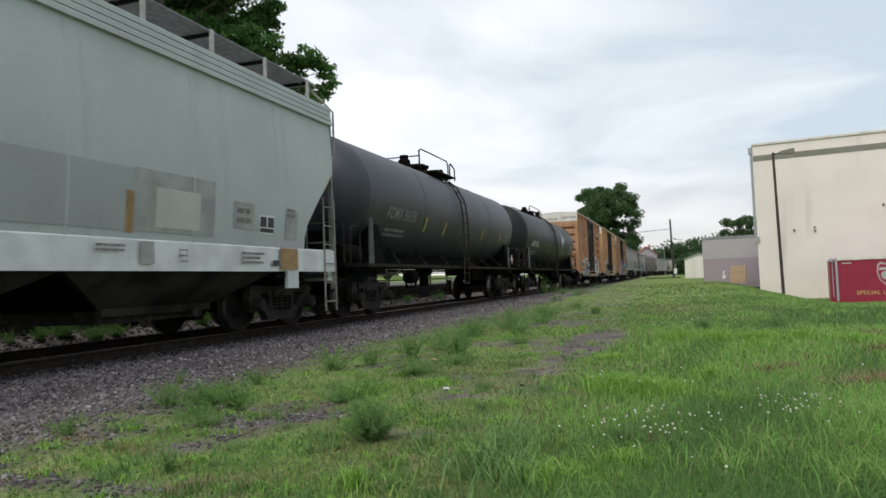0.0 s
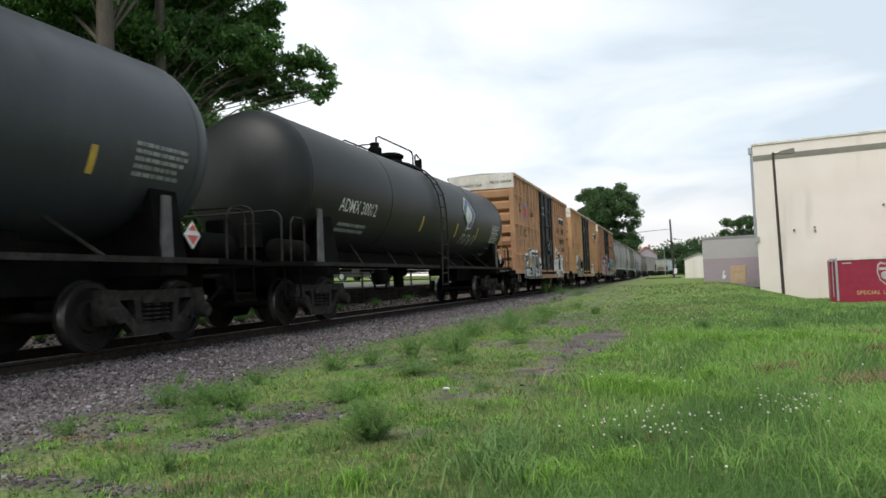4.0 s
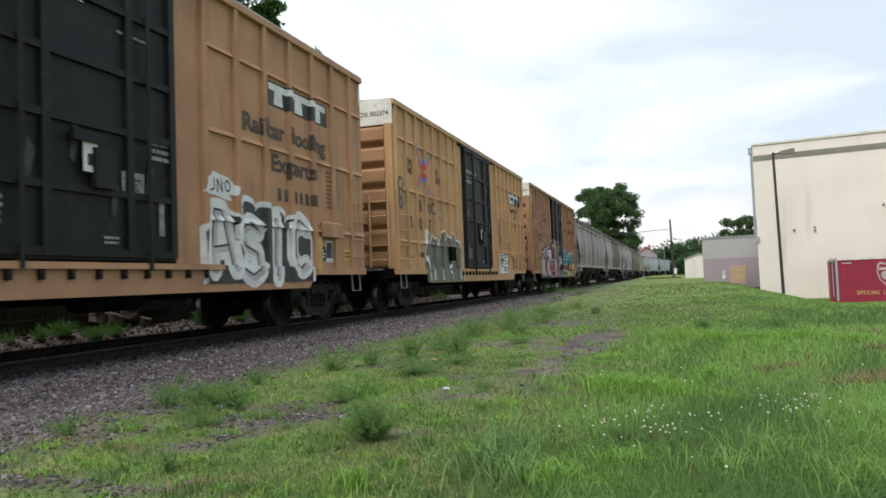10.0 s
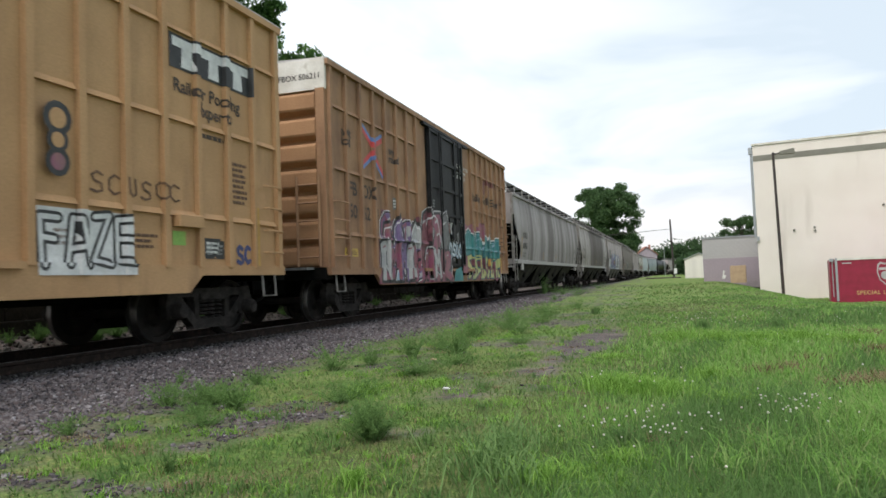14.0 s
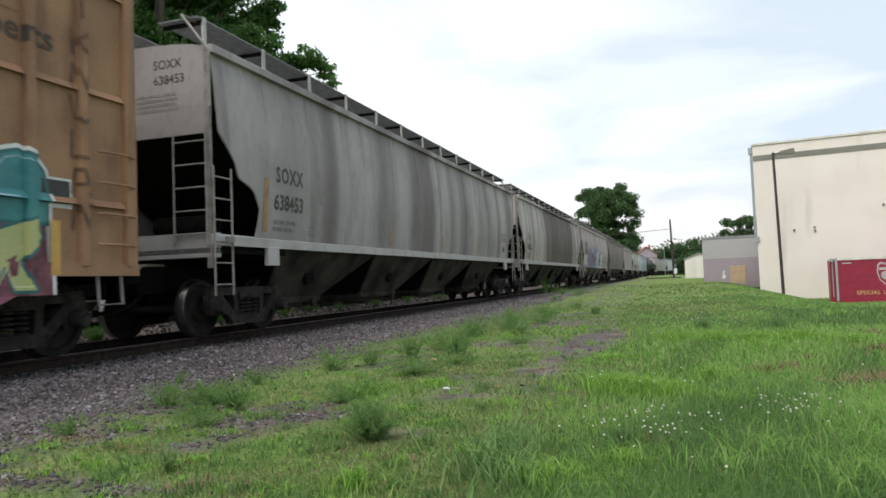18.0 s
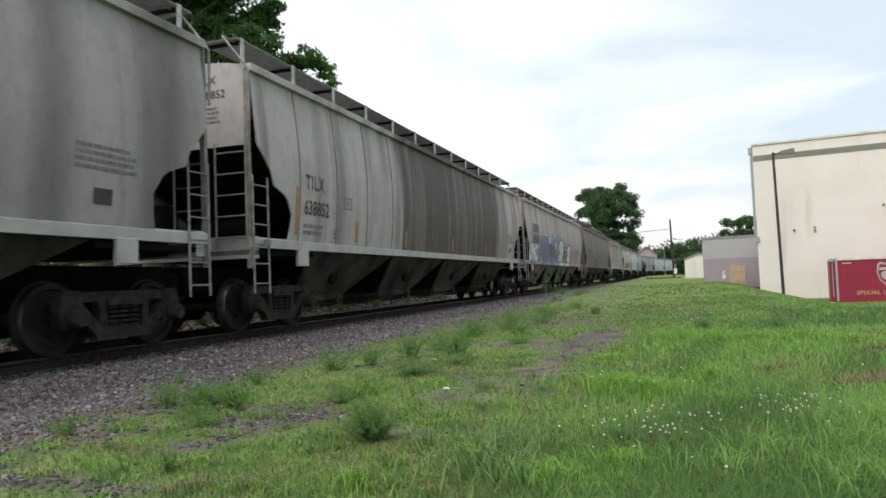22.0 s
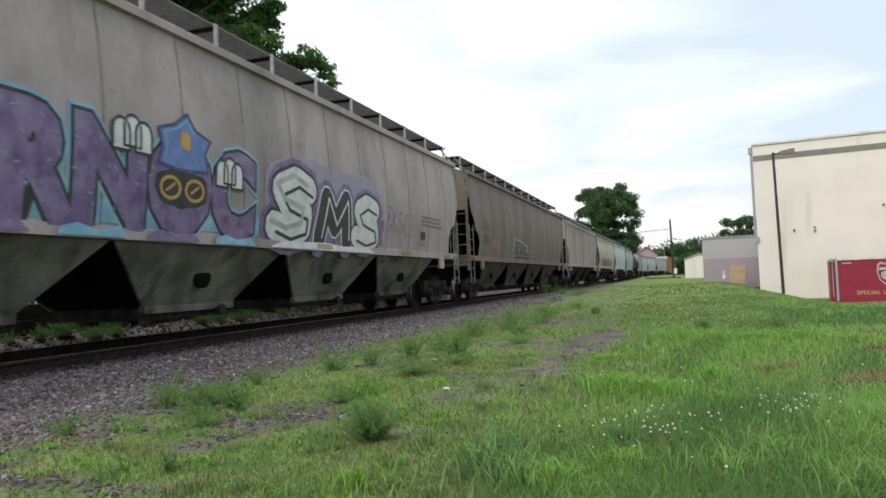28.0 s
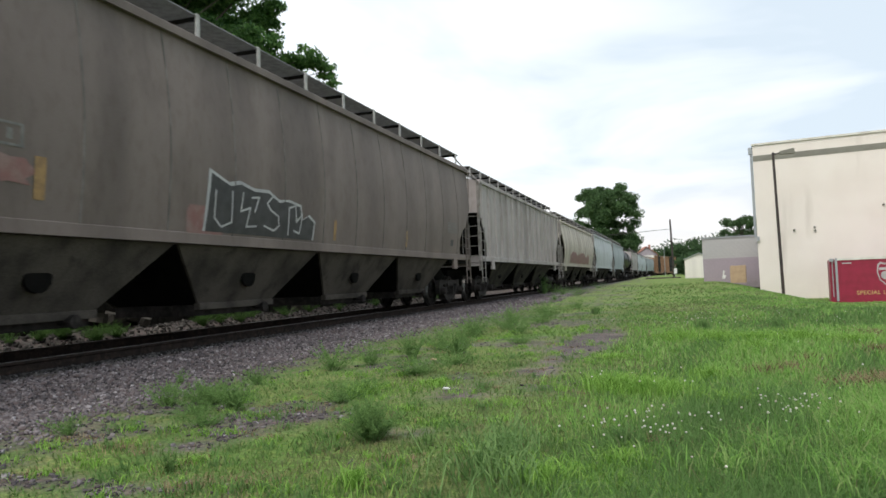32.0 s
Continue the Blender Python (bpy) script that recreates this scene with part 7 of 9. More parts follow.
def ground_sheet():
    xs = sorted(set([-x for x in grid_axis(14, 2500, 0.4, 1.14)] + list(np.arange(-13.9, 12.05, 0.13)) + grid_axis(12.2, 2500, 0.4, 1.14)))
    ys = sorted(set(list(np.arange(2.0, 16.0, 0.13)) + grid_axis(16.1, 2500, 0.2, 1.035) + [-y for y in grid_axis(-1.5, 2500, 0.5, 1.25)]))
    X, Y = np.meshgrid(np.array(xs), np.array(ys))
    Z = ground_z(X, Y)
    n, m = len(xs), len(ys)
    v = np.stack([X.ravel(), Y.ravel(), Z.ravel()], 1)
    i = (np.arange(m - 1)[:, None] * n + np.arange(n - 1)[None, :]).ravel()
    me = big_mesh("ground", v, np.stack([i, i + 1, i + 1 + n, i + n], 1), GROUND)
    me.polygons.foreach_set("use_smooth", [True] * len(me.polygons))
    at = me.attributes.new("bare", "FLOAT", "POINT")
    at.data.foreach_set("value", bare_soil(v[:, 0], v[:, 1]).astype(np.float32))
    return me


PATCHES = [  # worn spots: x, y, half widths, strength
    (-1.24, 11.76, 0.36, 1.5, 1.7), (-1.43, 9.85, 0.34, 0.9, 1.6), (-1.52, 7.9, 0.26, 0.9, 1.3), (-4.3, 17.0, 0.7, 4.5, 1.0), (-3.14, 4.99, 0.46, 0.30, 1.9), (-2.78, 5.15, 0.30, 0.26, 1.4),
    (-3.16, 4.04, 0.3, 0.18, 1.6), (-2.97, 4.42, 0.36, 0.18, 1.5), (-3.68, 3.11, 0.34, 0.13, 1.5), (-3.38, 3.23, 0.26, 0.12, 1.3), (-2.94, 3.06, 0.16, 0.12, 1.3),
    (-1.64, 3.78, 0.26, 0.12, 1.7), (-1.71, 4.52, 0.34, 0.16, 1.5), (-1.9, 6.2, 0.28, 0.5, 1.2), (-2.3, 7.2, 0.34, 0.35, 1.2), (-3.4, 8.3, 0.5, 0.7, 1.2), (-2.45, 3.2, 0.4, 0.15, 0.7)]


def bare_soil(x, y):
    """1 where the turf is worn through, 0 in the lush grass."""
    e = 1.2 * value_noise(x * 1.3, y * 1.3, 21) + 0.5 * value_noise(x * 4, y * 4, 22)
    g = value_noise(x * 9, y * 8, 23) + 0.7 * value_noise(x * 17, y * 15, 24)
    edge = smooth_step(-4.1, -5.4, x + 0.35 * e + 0.012 * (y - 6) + 0.12 * g) * (1 - smooth_step(-11.4, -11.9, x))
    spots = (1 - smooth_step(-11.4, -11.9, x)) * smooth_step(0.0, 0.75, e + 0.45 * g) * smooth_step(0.2, -1.7, x + 0.03 * y)
    path = sum(k * np.exp(-(((x - a) / p) ** 2 + ((y - b) / q) ** 2)) for a, b, p, q, k in PATCHES)
    return np.clip(np.maximum(np.maximum(edge, 0.8 * spots), np.clip(path * (1 + 0.3 * e + 0.35 * g), 0, 1)), 0, 1)


def ground_material():
    m = bpy.data.materials.new("turf_and_soil")
    m.use_nodes = True
    n, l = m.node_tree.nodes, m.node_tree.links
    b = n["Principled BSDF"]
    b.inputs["Roughness"].default_value, b.inputs["Specular IOR Level"].default_value = 0.95, 0.15
    co = n.new("ShaderNodeTexCoord")

    def noise_ramp(scale, tones, lo=0.3, hi=0.7, detail=6):
        t = n.new("ShaderNodeTexNoise")
        t.inputs["Scale"].default_value, t.inputs["Detail"].default_value = scale, detail
        l.new(co.outputs["Object"], t.inputs["Vector"])
        r = n.new("ShaderNodeValToRGB")
        while len(r.color_ramp.elements) < len(tones):
            r.color_ramp.elements.new(0.5)
        for i, (e, c) in enumerate(zip(r.color_ramp.elements, tones)):
            e.position, e.color = lo + (hi - lo) * i / (len(tones) - 1), (*c, 1)
        l.new(t.outputs["Fac"], r.inputs[0])
        return r.outputs[0]

    grass = noise_ramp(1.1, [(0.085, 0.155, 0.036), (0.115, 0.19, 0.047), (0.15, 0.195, 0.066), (0.10, 0.18, 0.042)])
    thatch = noise_ramp(13, [(0.78, 0.86, 0.78), (1.0, 1.0, 1.0), (1.25, 1.02, 1.1)], 0.34, 0.66)
    soil = noise_ramp(2.2, [(0.062, 0.056, 0.055), (0.096, 0.086, 0.083), (0.145, 0.127, 0.119)])
    fine = noise_ramp(34, [(0.6, 0.58, 0.56), (0.97, 0.97, 0.97), (1.4, 1.36, 1.3)], 0.32, 0.68)
    at = n.new("ShaderNodeAttribute")
    at.attribute_name = "bare"
    x = n.new("ShaderNodeMix"); x.data_type = "RGBA"
    l.new(at.outputs["Fac"], x.inputs[0]), l.new(grass, x.inputs[6]), l.new(soil, x.inputs[7])
    y = n.new("ShaderNodeMix"); y.data_type, y.blend_type = "RGBA", "MULTIPLY"
    y.inputs[0].default_value = 1.0
    l.new(x.outputs[2], y.inputs[6]), l.new(fine, y.inputs[7])
    w = n.new("ShaderNodeMix"); w.data_type, w.blend_type = "RGBA", "MULTIPLY"
    w.inputs[0].default_value = 1.0
    l.new(y.outputs[2], w.inputs[6]), l.new(thatch, w.inputs[7])
    l.new(w.outputs[2], b.inputs["Base Color"])
    t = n.new("ShaderNodeTexNoise")
    t.inputs["Scale"].default_value, t.inputs["Detail"].default_value = 22, 5
    l.new(co.outputs["Object"], t.inputs["Vector"])
    bp = n.new("ShaderNodeBump")
    bp.inputs["Strength"].default_value, bp.inputs["Distance"].default_value = 0.7, 0.04
    l.new(t.outputs["Fac"], bp.inputs["Height"]), l.new(bp.outputs[0], b.inputs["Normal"])
    return m


GROUND = ground_material()
ground = part("ground", ground_sheet(), GROUND)
tagged(ground, "uneven green turf with worn bare soil patches", "ground", kind="structure")

# ---- track ----
BALLAST = mat("ballast", (0.11, 0.10, 0.098), 0.95, spec=0.15, second=(0.06, 0.055, 0.055), scale=9, third=(0.30, 0.28, 0.275), third_scale=22, third_fac=(0.55, 0.7), grain=0.25, grain_scale=70, bump=0.9, bump_scale=30)
STONE = island_mat("ballast_stone", [(0.030, 0.028, 0.031), (0.10, 0.090, 0.096), (0.15, 0.132, 0.138), (0.05, 0.045, 0.050), (0.125, 0.10, 0.099), (0.038, 0.035, 0.039), (0.14, 0.125, 0.132), (0.19, 0.172, 0.178), (0.10, 0.078, 0.077), (0.30, 0.285, 0.297)], 0.9, 0.15)
# dark stone tones; beyond the track they carry the shade of train and trees
STONE_DARK = island_mat("dark_stone", [(0.020, 0.019, 0.018), (0.06, 0.056, 0.053), (0.10, 0.094, 0.09), (0.03, 0.028, 0.026), (0.018, 0.017, 0.016), (0.16, 0.15, 0.14)], 0.95, 0.08)
BED = [(-3.6, -0.46), (-2.3, -0.17), (-1.3, -0.17), (1.15, -0.17), (1.55, -0.185), (2.0, -0.24), (2.75, -0.40), (3.4, -0.52)]


def bed_z(x):
    return np.interp(np.asarray(x) - TRACK_X, [p[0] for p in BED], [p[1] for p in BED])


def sweep(profile, s0, s1, step):
    rings, s = [], s0
    while s < s1 + 1e-6:
        m = on_track(s)
        rings.append([m @ Vector((x, 0, z)) for x, z in profile])
        s += step
    return Solid().loft(rings)


track_bed = part("track_bed", sweep(BED + [(3.4, -0.8), (-3.6, -0.8)], -40, 280, 4), BALLAST)
tagged(track_bed, "grey crushed stone ballast under the railway track", "track bed", kind="structure")
track = anchor("railway_track", Matrix(), "rusty steel rails on dark wooden ties in ballast", "railway track", kind="structure")
RAILP = [(-0.07, -0.178), (0.07, -0.178), (0.07, -0.165), (0.012, -0.14), (0.012, -0.05), (0.036, -0.035), (0.036, -0.004), (-0.036, -0.004), (-0.036, -0.035), (-0.012, -0.05), (-0.012, -0.14), (-0.07, -0.165)]
for x in (-0.755, 0.755):
    rail = part("rail", sweep([(x + a, b) for a, b in RAILP], -40, 280, 4), RAIL_RUST, track)
    part("rail_head", sweep([(x - 0.034, -0.006), (x + 0.034, -0.006), (x + 0.030, 0.0), (x - 0.030, 0.0)], -40, 280, 4), RAIL_TOP, rail, "worn bright rail head")
tie_mesh = Solid().box(-1.3, 1.3, -0.11, 0.11, -0.36, -0.155, 0.012).mesh("tie")
tie_mesh.materials.append(TIE_WOOD)
for k in range(110):
    part("tie", tie_mesh, TIE_WOOD, track, m=pose(TRACK_X + 0.02 * math.sin(k * 7.1), -2 + k * 0.52, 0.008 * math.sin(k * 3.3), 0, 0, 0.8 * math.sin(k * 5.7)))

# ---- the train's cars, from the head of the picture to the rear ----
hopper_car(-4.9, 13.05, HOP_ZERO, "pale grey smooth-sided covered hopper with a deep white sill", 3, sill=(1.03, 1.46), eave=4.35, seams=8, walk_posts=12, eave_bands=4, bulge=0.10, base_w=1.5, slant=True, notch=1.25, text=more_zero, sill_paint=SILL_WHITE)
tank_car(14.2, 31.1, TANK_GREY, "weathered dark grey tank car with top platform railings", text_tank_one)
tank_car(33.0, 50.25, TANK_BLACK, "glossy black tank car with a leaf emblem", text_tank_two, deck=0.55, head=0.72)
boxcar(51.93, ORANGE, "orange-tan ribbed boxcar with black doors and silver graffiti", text_box_one, 0.62, 0.84, 7)
boxcar(69.75, ORANGE_LIGHT, "pale orange ribbed boxcar with black doors and grey graffiti", text_box_two)
boxcar(87.45, ORANGE_RUST, "rusty orange ribbed boxcar with black doors and colourful graffiti", text_box_three)
hopper_car(105.0, 126.25, HOP_A, "sooty light grey covered hopper with long walkway", upright=True, sill_paint=SILL_GREY, text=hopper_marks("SOXX", "638453"), seam=HOP_A)
hopper_car(127.36, 148.75, HOP_B, "light grey covered hopper with dark brown soot streaks", upright=True, sill_paint=SILL_GREY, text=hopper_marks("TILX", "638852", ((1.38, 1.72, 2.62), (3.98, 1.68, 2.15))), seam=SEAM_SOOT)
hopper_car(150.0, 171.1, HOP_C, "warm grey covered hopper with purple graffiti lettering", notch=1.1, bay_paint=BAY_C, text=lambda car, h, at: more_c(car, h, at), seam=SEAM_FAINT)
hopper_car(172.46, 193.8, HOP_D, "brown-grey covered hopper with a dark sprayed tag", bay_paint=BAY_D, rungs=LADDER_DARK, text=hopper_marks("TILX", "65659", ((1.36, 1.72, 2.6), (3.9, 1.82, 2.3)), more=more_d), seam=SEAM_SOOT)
hopper_car(195.0, 213.0, HOP_E, "light grey covered hopper with vertical side ribs", 3, seams=2, ribs=18, slant=True, notch=1.0, bulge=0.02, base_w=1.48, eave=4.3)
hopper_car(214.4, 231.8, HOP_F, "cream covered hopper with faded red graffiti", 3, slant=True, notch=0.9, bulge=0.2, walk_posts=9, text=more_f, eave=4.2)
hopper_car(233.2, 251.6, HOP_G, "pale blue smooth-sided covered hopper", 3, walk_posts=9, seams=8, eave=4.3)
hopper_car(252.9, 269.6, HOP_H, "weathered blue-grey covered hopper car", 3, walk_posts=9, seams=8, eave=4.3)
tank_car(271.6, 287.0, TANK_BLACK, "black tank car far back in the train")
for f, p in ((289.0, HOP_E), (307.4, HOP_G), (325.6, HOP_G), (343.6, HOP_H)):
    hopper_car(f, f + 17.0, p, "pale covered hopper far back in the train", 3, walk_posts=7, seams=6, turning=False, eave=4.3)
boxcar(361.5, ORANGE_RUST, "rusty orange boxcar far back in the train", None)
boxcar(379.2, ORANGE_RUST, "rusty orange boxcar far back in the train", None)

# ---- buildings ----
STUCCO = mat("stucco_cream", (0.72, 0.665, 0.62), 0.9, second=(0.68, 0.62, 0.575), scale=0.5, third=(0.54, 0.485, 0.445), third_scale=1.2, third_fac=(0.58, 0.85), third_stretch=(1, 1, 0.12), grain=0.03, bump=0.15, bump_scale=40)
BAND = mat("band_grey_green", (0.20, 0.195, 0.165), 0.8, second=(0.17, 0.165, 0.14), scale=2, grain=0.04)
METAL_GREY = mat("downspout_grey", (0.33, 0.35, 0.37), 0.5, 0.2, second=(0.27, 0.29, 0.31), scale=4, grain=0.04)
POLE_DARK = mat("pole_dark", (0.026, 0.020, 0.019), 0.6, second=(0.045, 0.03, 0.027), scale=3, grain=0.06)
BLOCK_GREY = mat("block_wall_grey", (0.40, 0.39, 0.40), 0.9, second=(0.31, 0.305, 0.315), scale=2.4, third=(0.47, 0.46, 0.465), third_scale=3, grain=0.06, bump=0.2)
BLOCK_LILAC = mat("block_wall_lilac", (0.33, 0.28, 0.325), 0.9, second=(0.27, 0.235, 0.265), scale=1.4, grain=0.06, bump=0.2)
WHITE_SIDING = mat("white_siding", (0.70, 0.67, 0.62), 0.8, second=(0.62, 0.59, 0.55), scale=1.5, grain=0.03)
CARTON = mat("tan_board", (0.44, 0.32, 0.21), 0.85, second=(0.38, 0.27, 0.18), scale=3, grain=0.05)
WOOD_POLE = mat("pole_wood", (0.04, 0.032, 0.028), 0.9, second=(0.028, 0.023, 0.02), scale=4, stretch=(2, 2, 0.3), grain=0.1)

W0, W1 = Vector((4.56, 44.34)), Vector((30.0, 40.45))     # the facade's two ends in plan
wd = (W1 - W0).normalized()
wn = Vector((wd.y, -wd.x))                               # looks towards the camera
if wn.y > 0:
    wn = -wn
warehouse = anchor("warehouse", Matrix.Translation((W0.x, W0.y, 0)) @ Matrix(((wd.x, -wn.x, 0, 0), (wd.y, -wn.y, 0, 0), (0, 0, 1, 0), (0, 0, 0, 1))), "large cream stucco warehouse with a grey-green band", "warehouse")
FW = (W1 - W0).length
part("facade", Solid().box(0, FW, 0, 0.35, -1.6, 7.92), STUCCO, warehouse)
part("side_wall", Solid().box(0, 0.35, 0.35, 30, -1.6, 7.92), STUCCO, warehouse)
part("rear_wall", Solid().box(0.35, FW, 29.65, 30, -1.6, 7.92), STUCCO, warehouse)
part("end_wall", Solid().box(FW - 0.35, FW, 0.35, 29.65, -1.6, 7.92), STUCCO, warehouse)
part("roof", Solid().box(0.35, FW - 0.35, 0.35, 29.65, 7.3, 7.5), STUCCO, warehouse)
part("coping", Solid().box(-0.06, FW + 0.06, -0.06, 0.41, 7.92, 8.03), END_WHITE, warehouse, "thin pale coping")
part("painted_band", Solid().box(0, FW, -0.012, 0.0, 7.0, 7.33), BAND, warehouse)
part("downspout", Solid().box(-0.16, -0.02, 0.04, 0.18, 2.6, 7.7, 0.02), METAL_GREY, warehouse)
part("downspout_head", Solid().box(-0.24, -0.01, 0.0, 0.26, 7.45, 7.85, 0.03), METAL_GREY, warehouse)
part("downspout_shoe", Solid().box(-0.02, 0.12, -0.16, -0.02, 2.4, 2.65, 0.02), METAL_GREY, warehouse)
for u, z in ((1.93, 2.9), (2.95, 3.0), (2.97, 2.8), (6.3, 4.0)):
    part("wall_stud", Solid().lathe([(-0.10, 0.045), (0, 0.065)], 1, 10, (u, 0, z)), BAND, warehouse)

lamp = anchor("lamp_post", pose(5.42, 41.65, -1.15, 0, -0.9, 0), "dark steel lamp post with a flat area light", "lamp post")
part("post", Solid().tube([(0, 0, 0), (0, 0, 8.18)], 0.085, 8, 0.065), POLE_DARK, lamp)
part("arm", Solid().tube([(0, 0, 8.08), (0.45, -0.05, 8.13)], 0.04, 6), POLE_DARK, lamp)
part("lamp_head", Solid().loft([[(0.35, -0.2, 8.03), (1.05, -0.28, 8.03), (1.05, 0.16, 8.03), (0.35, 0.1, 8.03)], [(0.3, -0.2, 8.19), (1.0, -0.28, 8.29), (1.0, 0.16, 8.29), (0.3, 0.1, 8.19)]]), BAND, lamp)
part("base_plate", Solid().box(-0.2, 0.2, -0.2, 0.2, -0.1, 0.05, 0.01), POLE_DARK, lamp)

cont = anchor("trailer", pose(7.25, 39.3, -0.95, 0, 0, -8), "dark red box trailer with badge and gold lettering", "trailer")
part("body", Solid().box(0.28, 9, 0, 2.4, -0.2, 2.06, 0.02), RED, cont)
part("front_wall", Solid().box(0, 0.27, 0.1, 2.3, -0.2, 2.04, 0.02), RED, cont)
part("top_rail", Solid().box(0.26, 9.02, -0.03, 0.0, 2.0, 2.12), END_WHITE, cont)
part("corner_post", Solid().box(0.24, 0.34, -0.04, 0.06, 0.0, 2.12), METAL_GREY, cont)
part("latch_rod", Solid().tube([(0.12, 0.06, 0.2), (0.12, 0.06, 2.0)], 0.025, 6), METAL_GREY, cont)
part("corner_casting", Solid().box(0.0, 0.2, 0.02, 0.2, 1.95, 2.1, 0.02), METAL_GREY, cont)
part("skirt", Solid().box(0.1, 9, 0.1, 2.3, -0.5, -0.2), STEEL_BLACK, cont)
GOLD = mat("gold_lettering", (0.50, 0.33, 0.13), 0.6, second=(0.42, 0.27, 0.11), scale=6, grain=0.03)
part("lettering", letters("SPECIAL UNITS", 0.26, lambda u, v: (1.10 + u, -0.006, 0.30 + v), 0.004, spacing=1.1), GOLD, cont, "gold lettering")
sh = [(-0.32, 0.42), (-0.2, 0.55), (0, 0.48), (0.2, 0.55), (0.32, 0.42), (0.36, 0.1), (0.26, -0.25), (0, -0.48), (-0.26, -0.25), (-0.36, 0.1)]
badge = part("badge", flat([(2.35 + a, 1.25 + b * 1.12) for a, b in sh], lambda u, v: (u, -0.004, v)), G_SILVER, cont, "silver and red shield badge")
part("badge_field", flat([(2.35 + a * 0.85, 1.25 + b * 0.95) for a, b in sh], lambda u, v: (u, -0.007, v)), RED, badge)
part("badge_disc", Solid().lathe([(-0.012, 0.18), (-0.008, 0.2)], 1, 20, (2.35, 0, 1.2)), G_SILVER, badge)
part("badge_band", Solid().box(2.10, 2.60, -0.013, -0.009, 1.46, 1.58), G_SILVER, badge)
part("small_plate", Solid().box(0.55, 0.95, -0.006, 0, 1.82, 1.88), G_SILVER, cont)

def block_building():
    a = anchor("block_shed", pose(2.23, 63.9, -0.2, 0, 0, -9), "flat-roofed grey and lilac painted block building", "shed")
    part("wall", Solid().box(0, 9, 0, 7, -0.5, 2.0), BLOCK_LILAC, a, "lilac painted lower wall")
    part("upper_wall", Solid().box(-0.004, 9, -0.004, 7, 2.0, 3.72), BLOCK_GREY, a, "grey painted upper wall")
    part("coping", Solid().box(-0.08, 9.1, -0.08, 7.1, 3.72, 3.82), METAL_GREY, a)
    block = Solid().box(0.006, 0.39, -0.012, 0.0, 0.006, 0.19).mesh("block")
    block.materials.append(BLOCK_GREY)
    low = Solid().box(0.006, 0.39, -0.012, 0.0, 0.006, 0.19).mesh("block")
    low.materials.append(BLOCK_LILAC)
    for r in range(19):
        for c in range(12):
            x = c * 0.4 - (0.2 if r % 2 else 0)
            if 0 <= x < 4.8:
                part("block", block if r >= 10 else low, BLOCK_GREY, a, m=pose(x, -0.004 if r >= 10 else 0, r * 0.2 - 0.0))
    part("paint_mark", flat([(1.45, 0.3), (1.65, 0.25), (1.8, 0.55), (1.62, 0.62), (1.7, 0.95), (1.55, 1.0), (1.5, 0.6)], lambda u, v: (u, -0.02, v)), G_WHITE, a)
    return a


block_building()
crate = anchor("board_crate", pose(4.15, 61.3, -0.25, 0, 0, -8), "tan plywood crate against the block building", "crate")
part("panel", Solid().box(0, 1.15, 0, 0.9, 0, 1.38, 0.01), CARTON, crate)
for x in (0.0, 1.05):
    part("batten", Solid().box(x, x + 0.1, -0.03, 0.0, 0.02, 1.36), CARTON, crate)

shed = anchor("gable_shed", pose(1.05, 90, 0.0, 0, 0, -4), "small white gabled shed", "shed")
part("wall", Solid().prism([(0, -0.5), (3.3, -0.5), (3.3, 2.3), (1.65, 2.95), (0, 2.3)], 1, 0, 4), WHITE_SIDING, shed)
for k in range(14):
    part("siding_board", Solid().prism([(0.0, 0.0), (-0.02, 0.0), (0.0, 0.16)], 0, 0.0, 3.3), WHITE_SIDING, shed, m=pose(0, -0.001, 0.1 + k * 0.16))
for s_ in (0, 1):
    o = [(-0.15, 2.24), (1.65, 2.98), (1.65, 3.06), (-0.15, 2.32)] if s_ == 0 else [(1.65, 2.98), (3.45, 2.24), (3.45, 2.32), (1.65, 3.06)]
    part("roof_slope", Solid().prism(o, 1, -0.15, 4.15), METAL_GREY, shed)

BRICK = mat("brick_red", (0.30, 0.13, 0.09), 0.9, second=(0.24, 0.10, 0.07), scale=2, grain=0.08)
house = anchor("house", pose(-13.0, 262, -2, 0, 0, 10), "far grey house with a red gabled roof", "house")
part("wall", Solid().prism([(0, 0), (7, 0), (7, 9.5), (3.5, 12.2), (0, 9.5)], 1, 0, 9), BLOCK_LILAC, house)
for o in ([(-0.4, 9.3), (3.5, 12.3), (3.5, 12.55), (-0.4, 9.55)], [(3.5, 12.3), (7.4, 9.3), (7.4, 9.55), (3.5, 12.55)]):
    part("roof", Solid().prism(o, 1, -0.4, 9.4), BRICK, house)
part("chimney", Solid().box(4.6, 5.3, 3, 3.8, 10, 13.2), BRICK, house)

# ---- poles and wires ----
def utility_pole(x, y, z, h, arms=True):
    p = anchor("utility_pole", pose(x, y, z, 0, -1.2, 0), "weathered dark wooden utility pole", "utility pole", "utility poles")
    part("post", Solid().tube([(0, 0, -0.5), (0, 0, h)], 0.17, 8, 0.12), WOOD_POLE, p)
    if arms:
        part("crossarm", Solid().box(-0.08, 0.08, -0.9, 0.9, h - 1.55, h - 1.42), WOOD_POLE, p)
        part("insulator", Solid().lathe([(0, 0.05), (0.12, 0.07), (0.2, 0.03)], 2, 8, (0, 0.6, h - 1.42)), METAL_GREY, p)
    return p


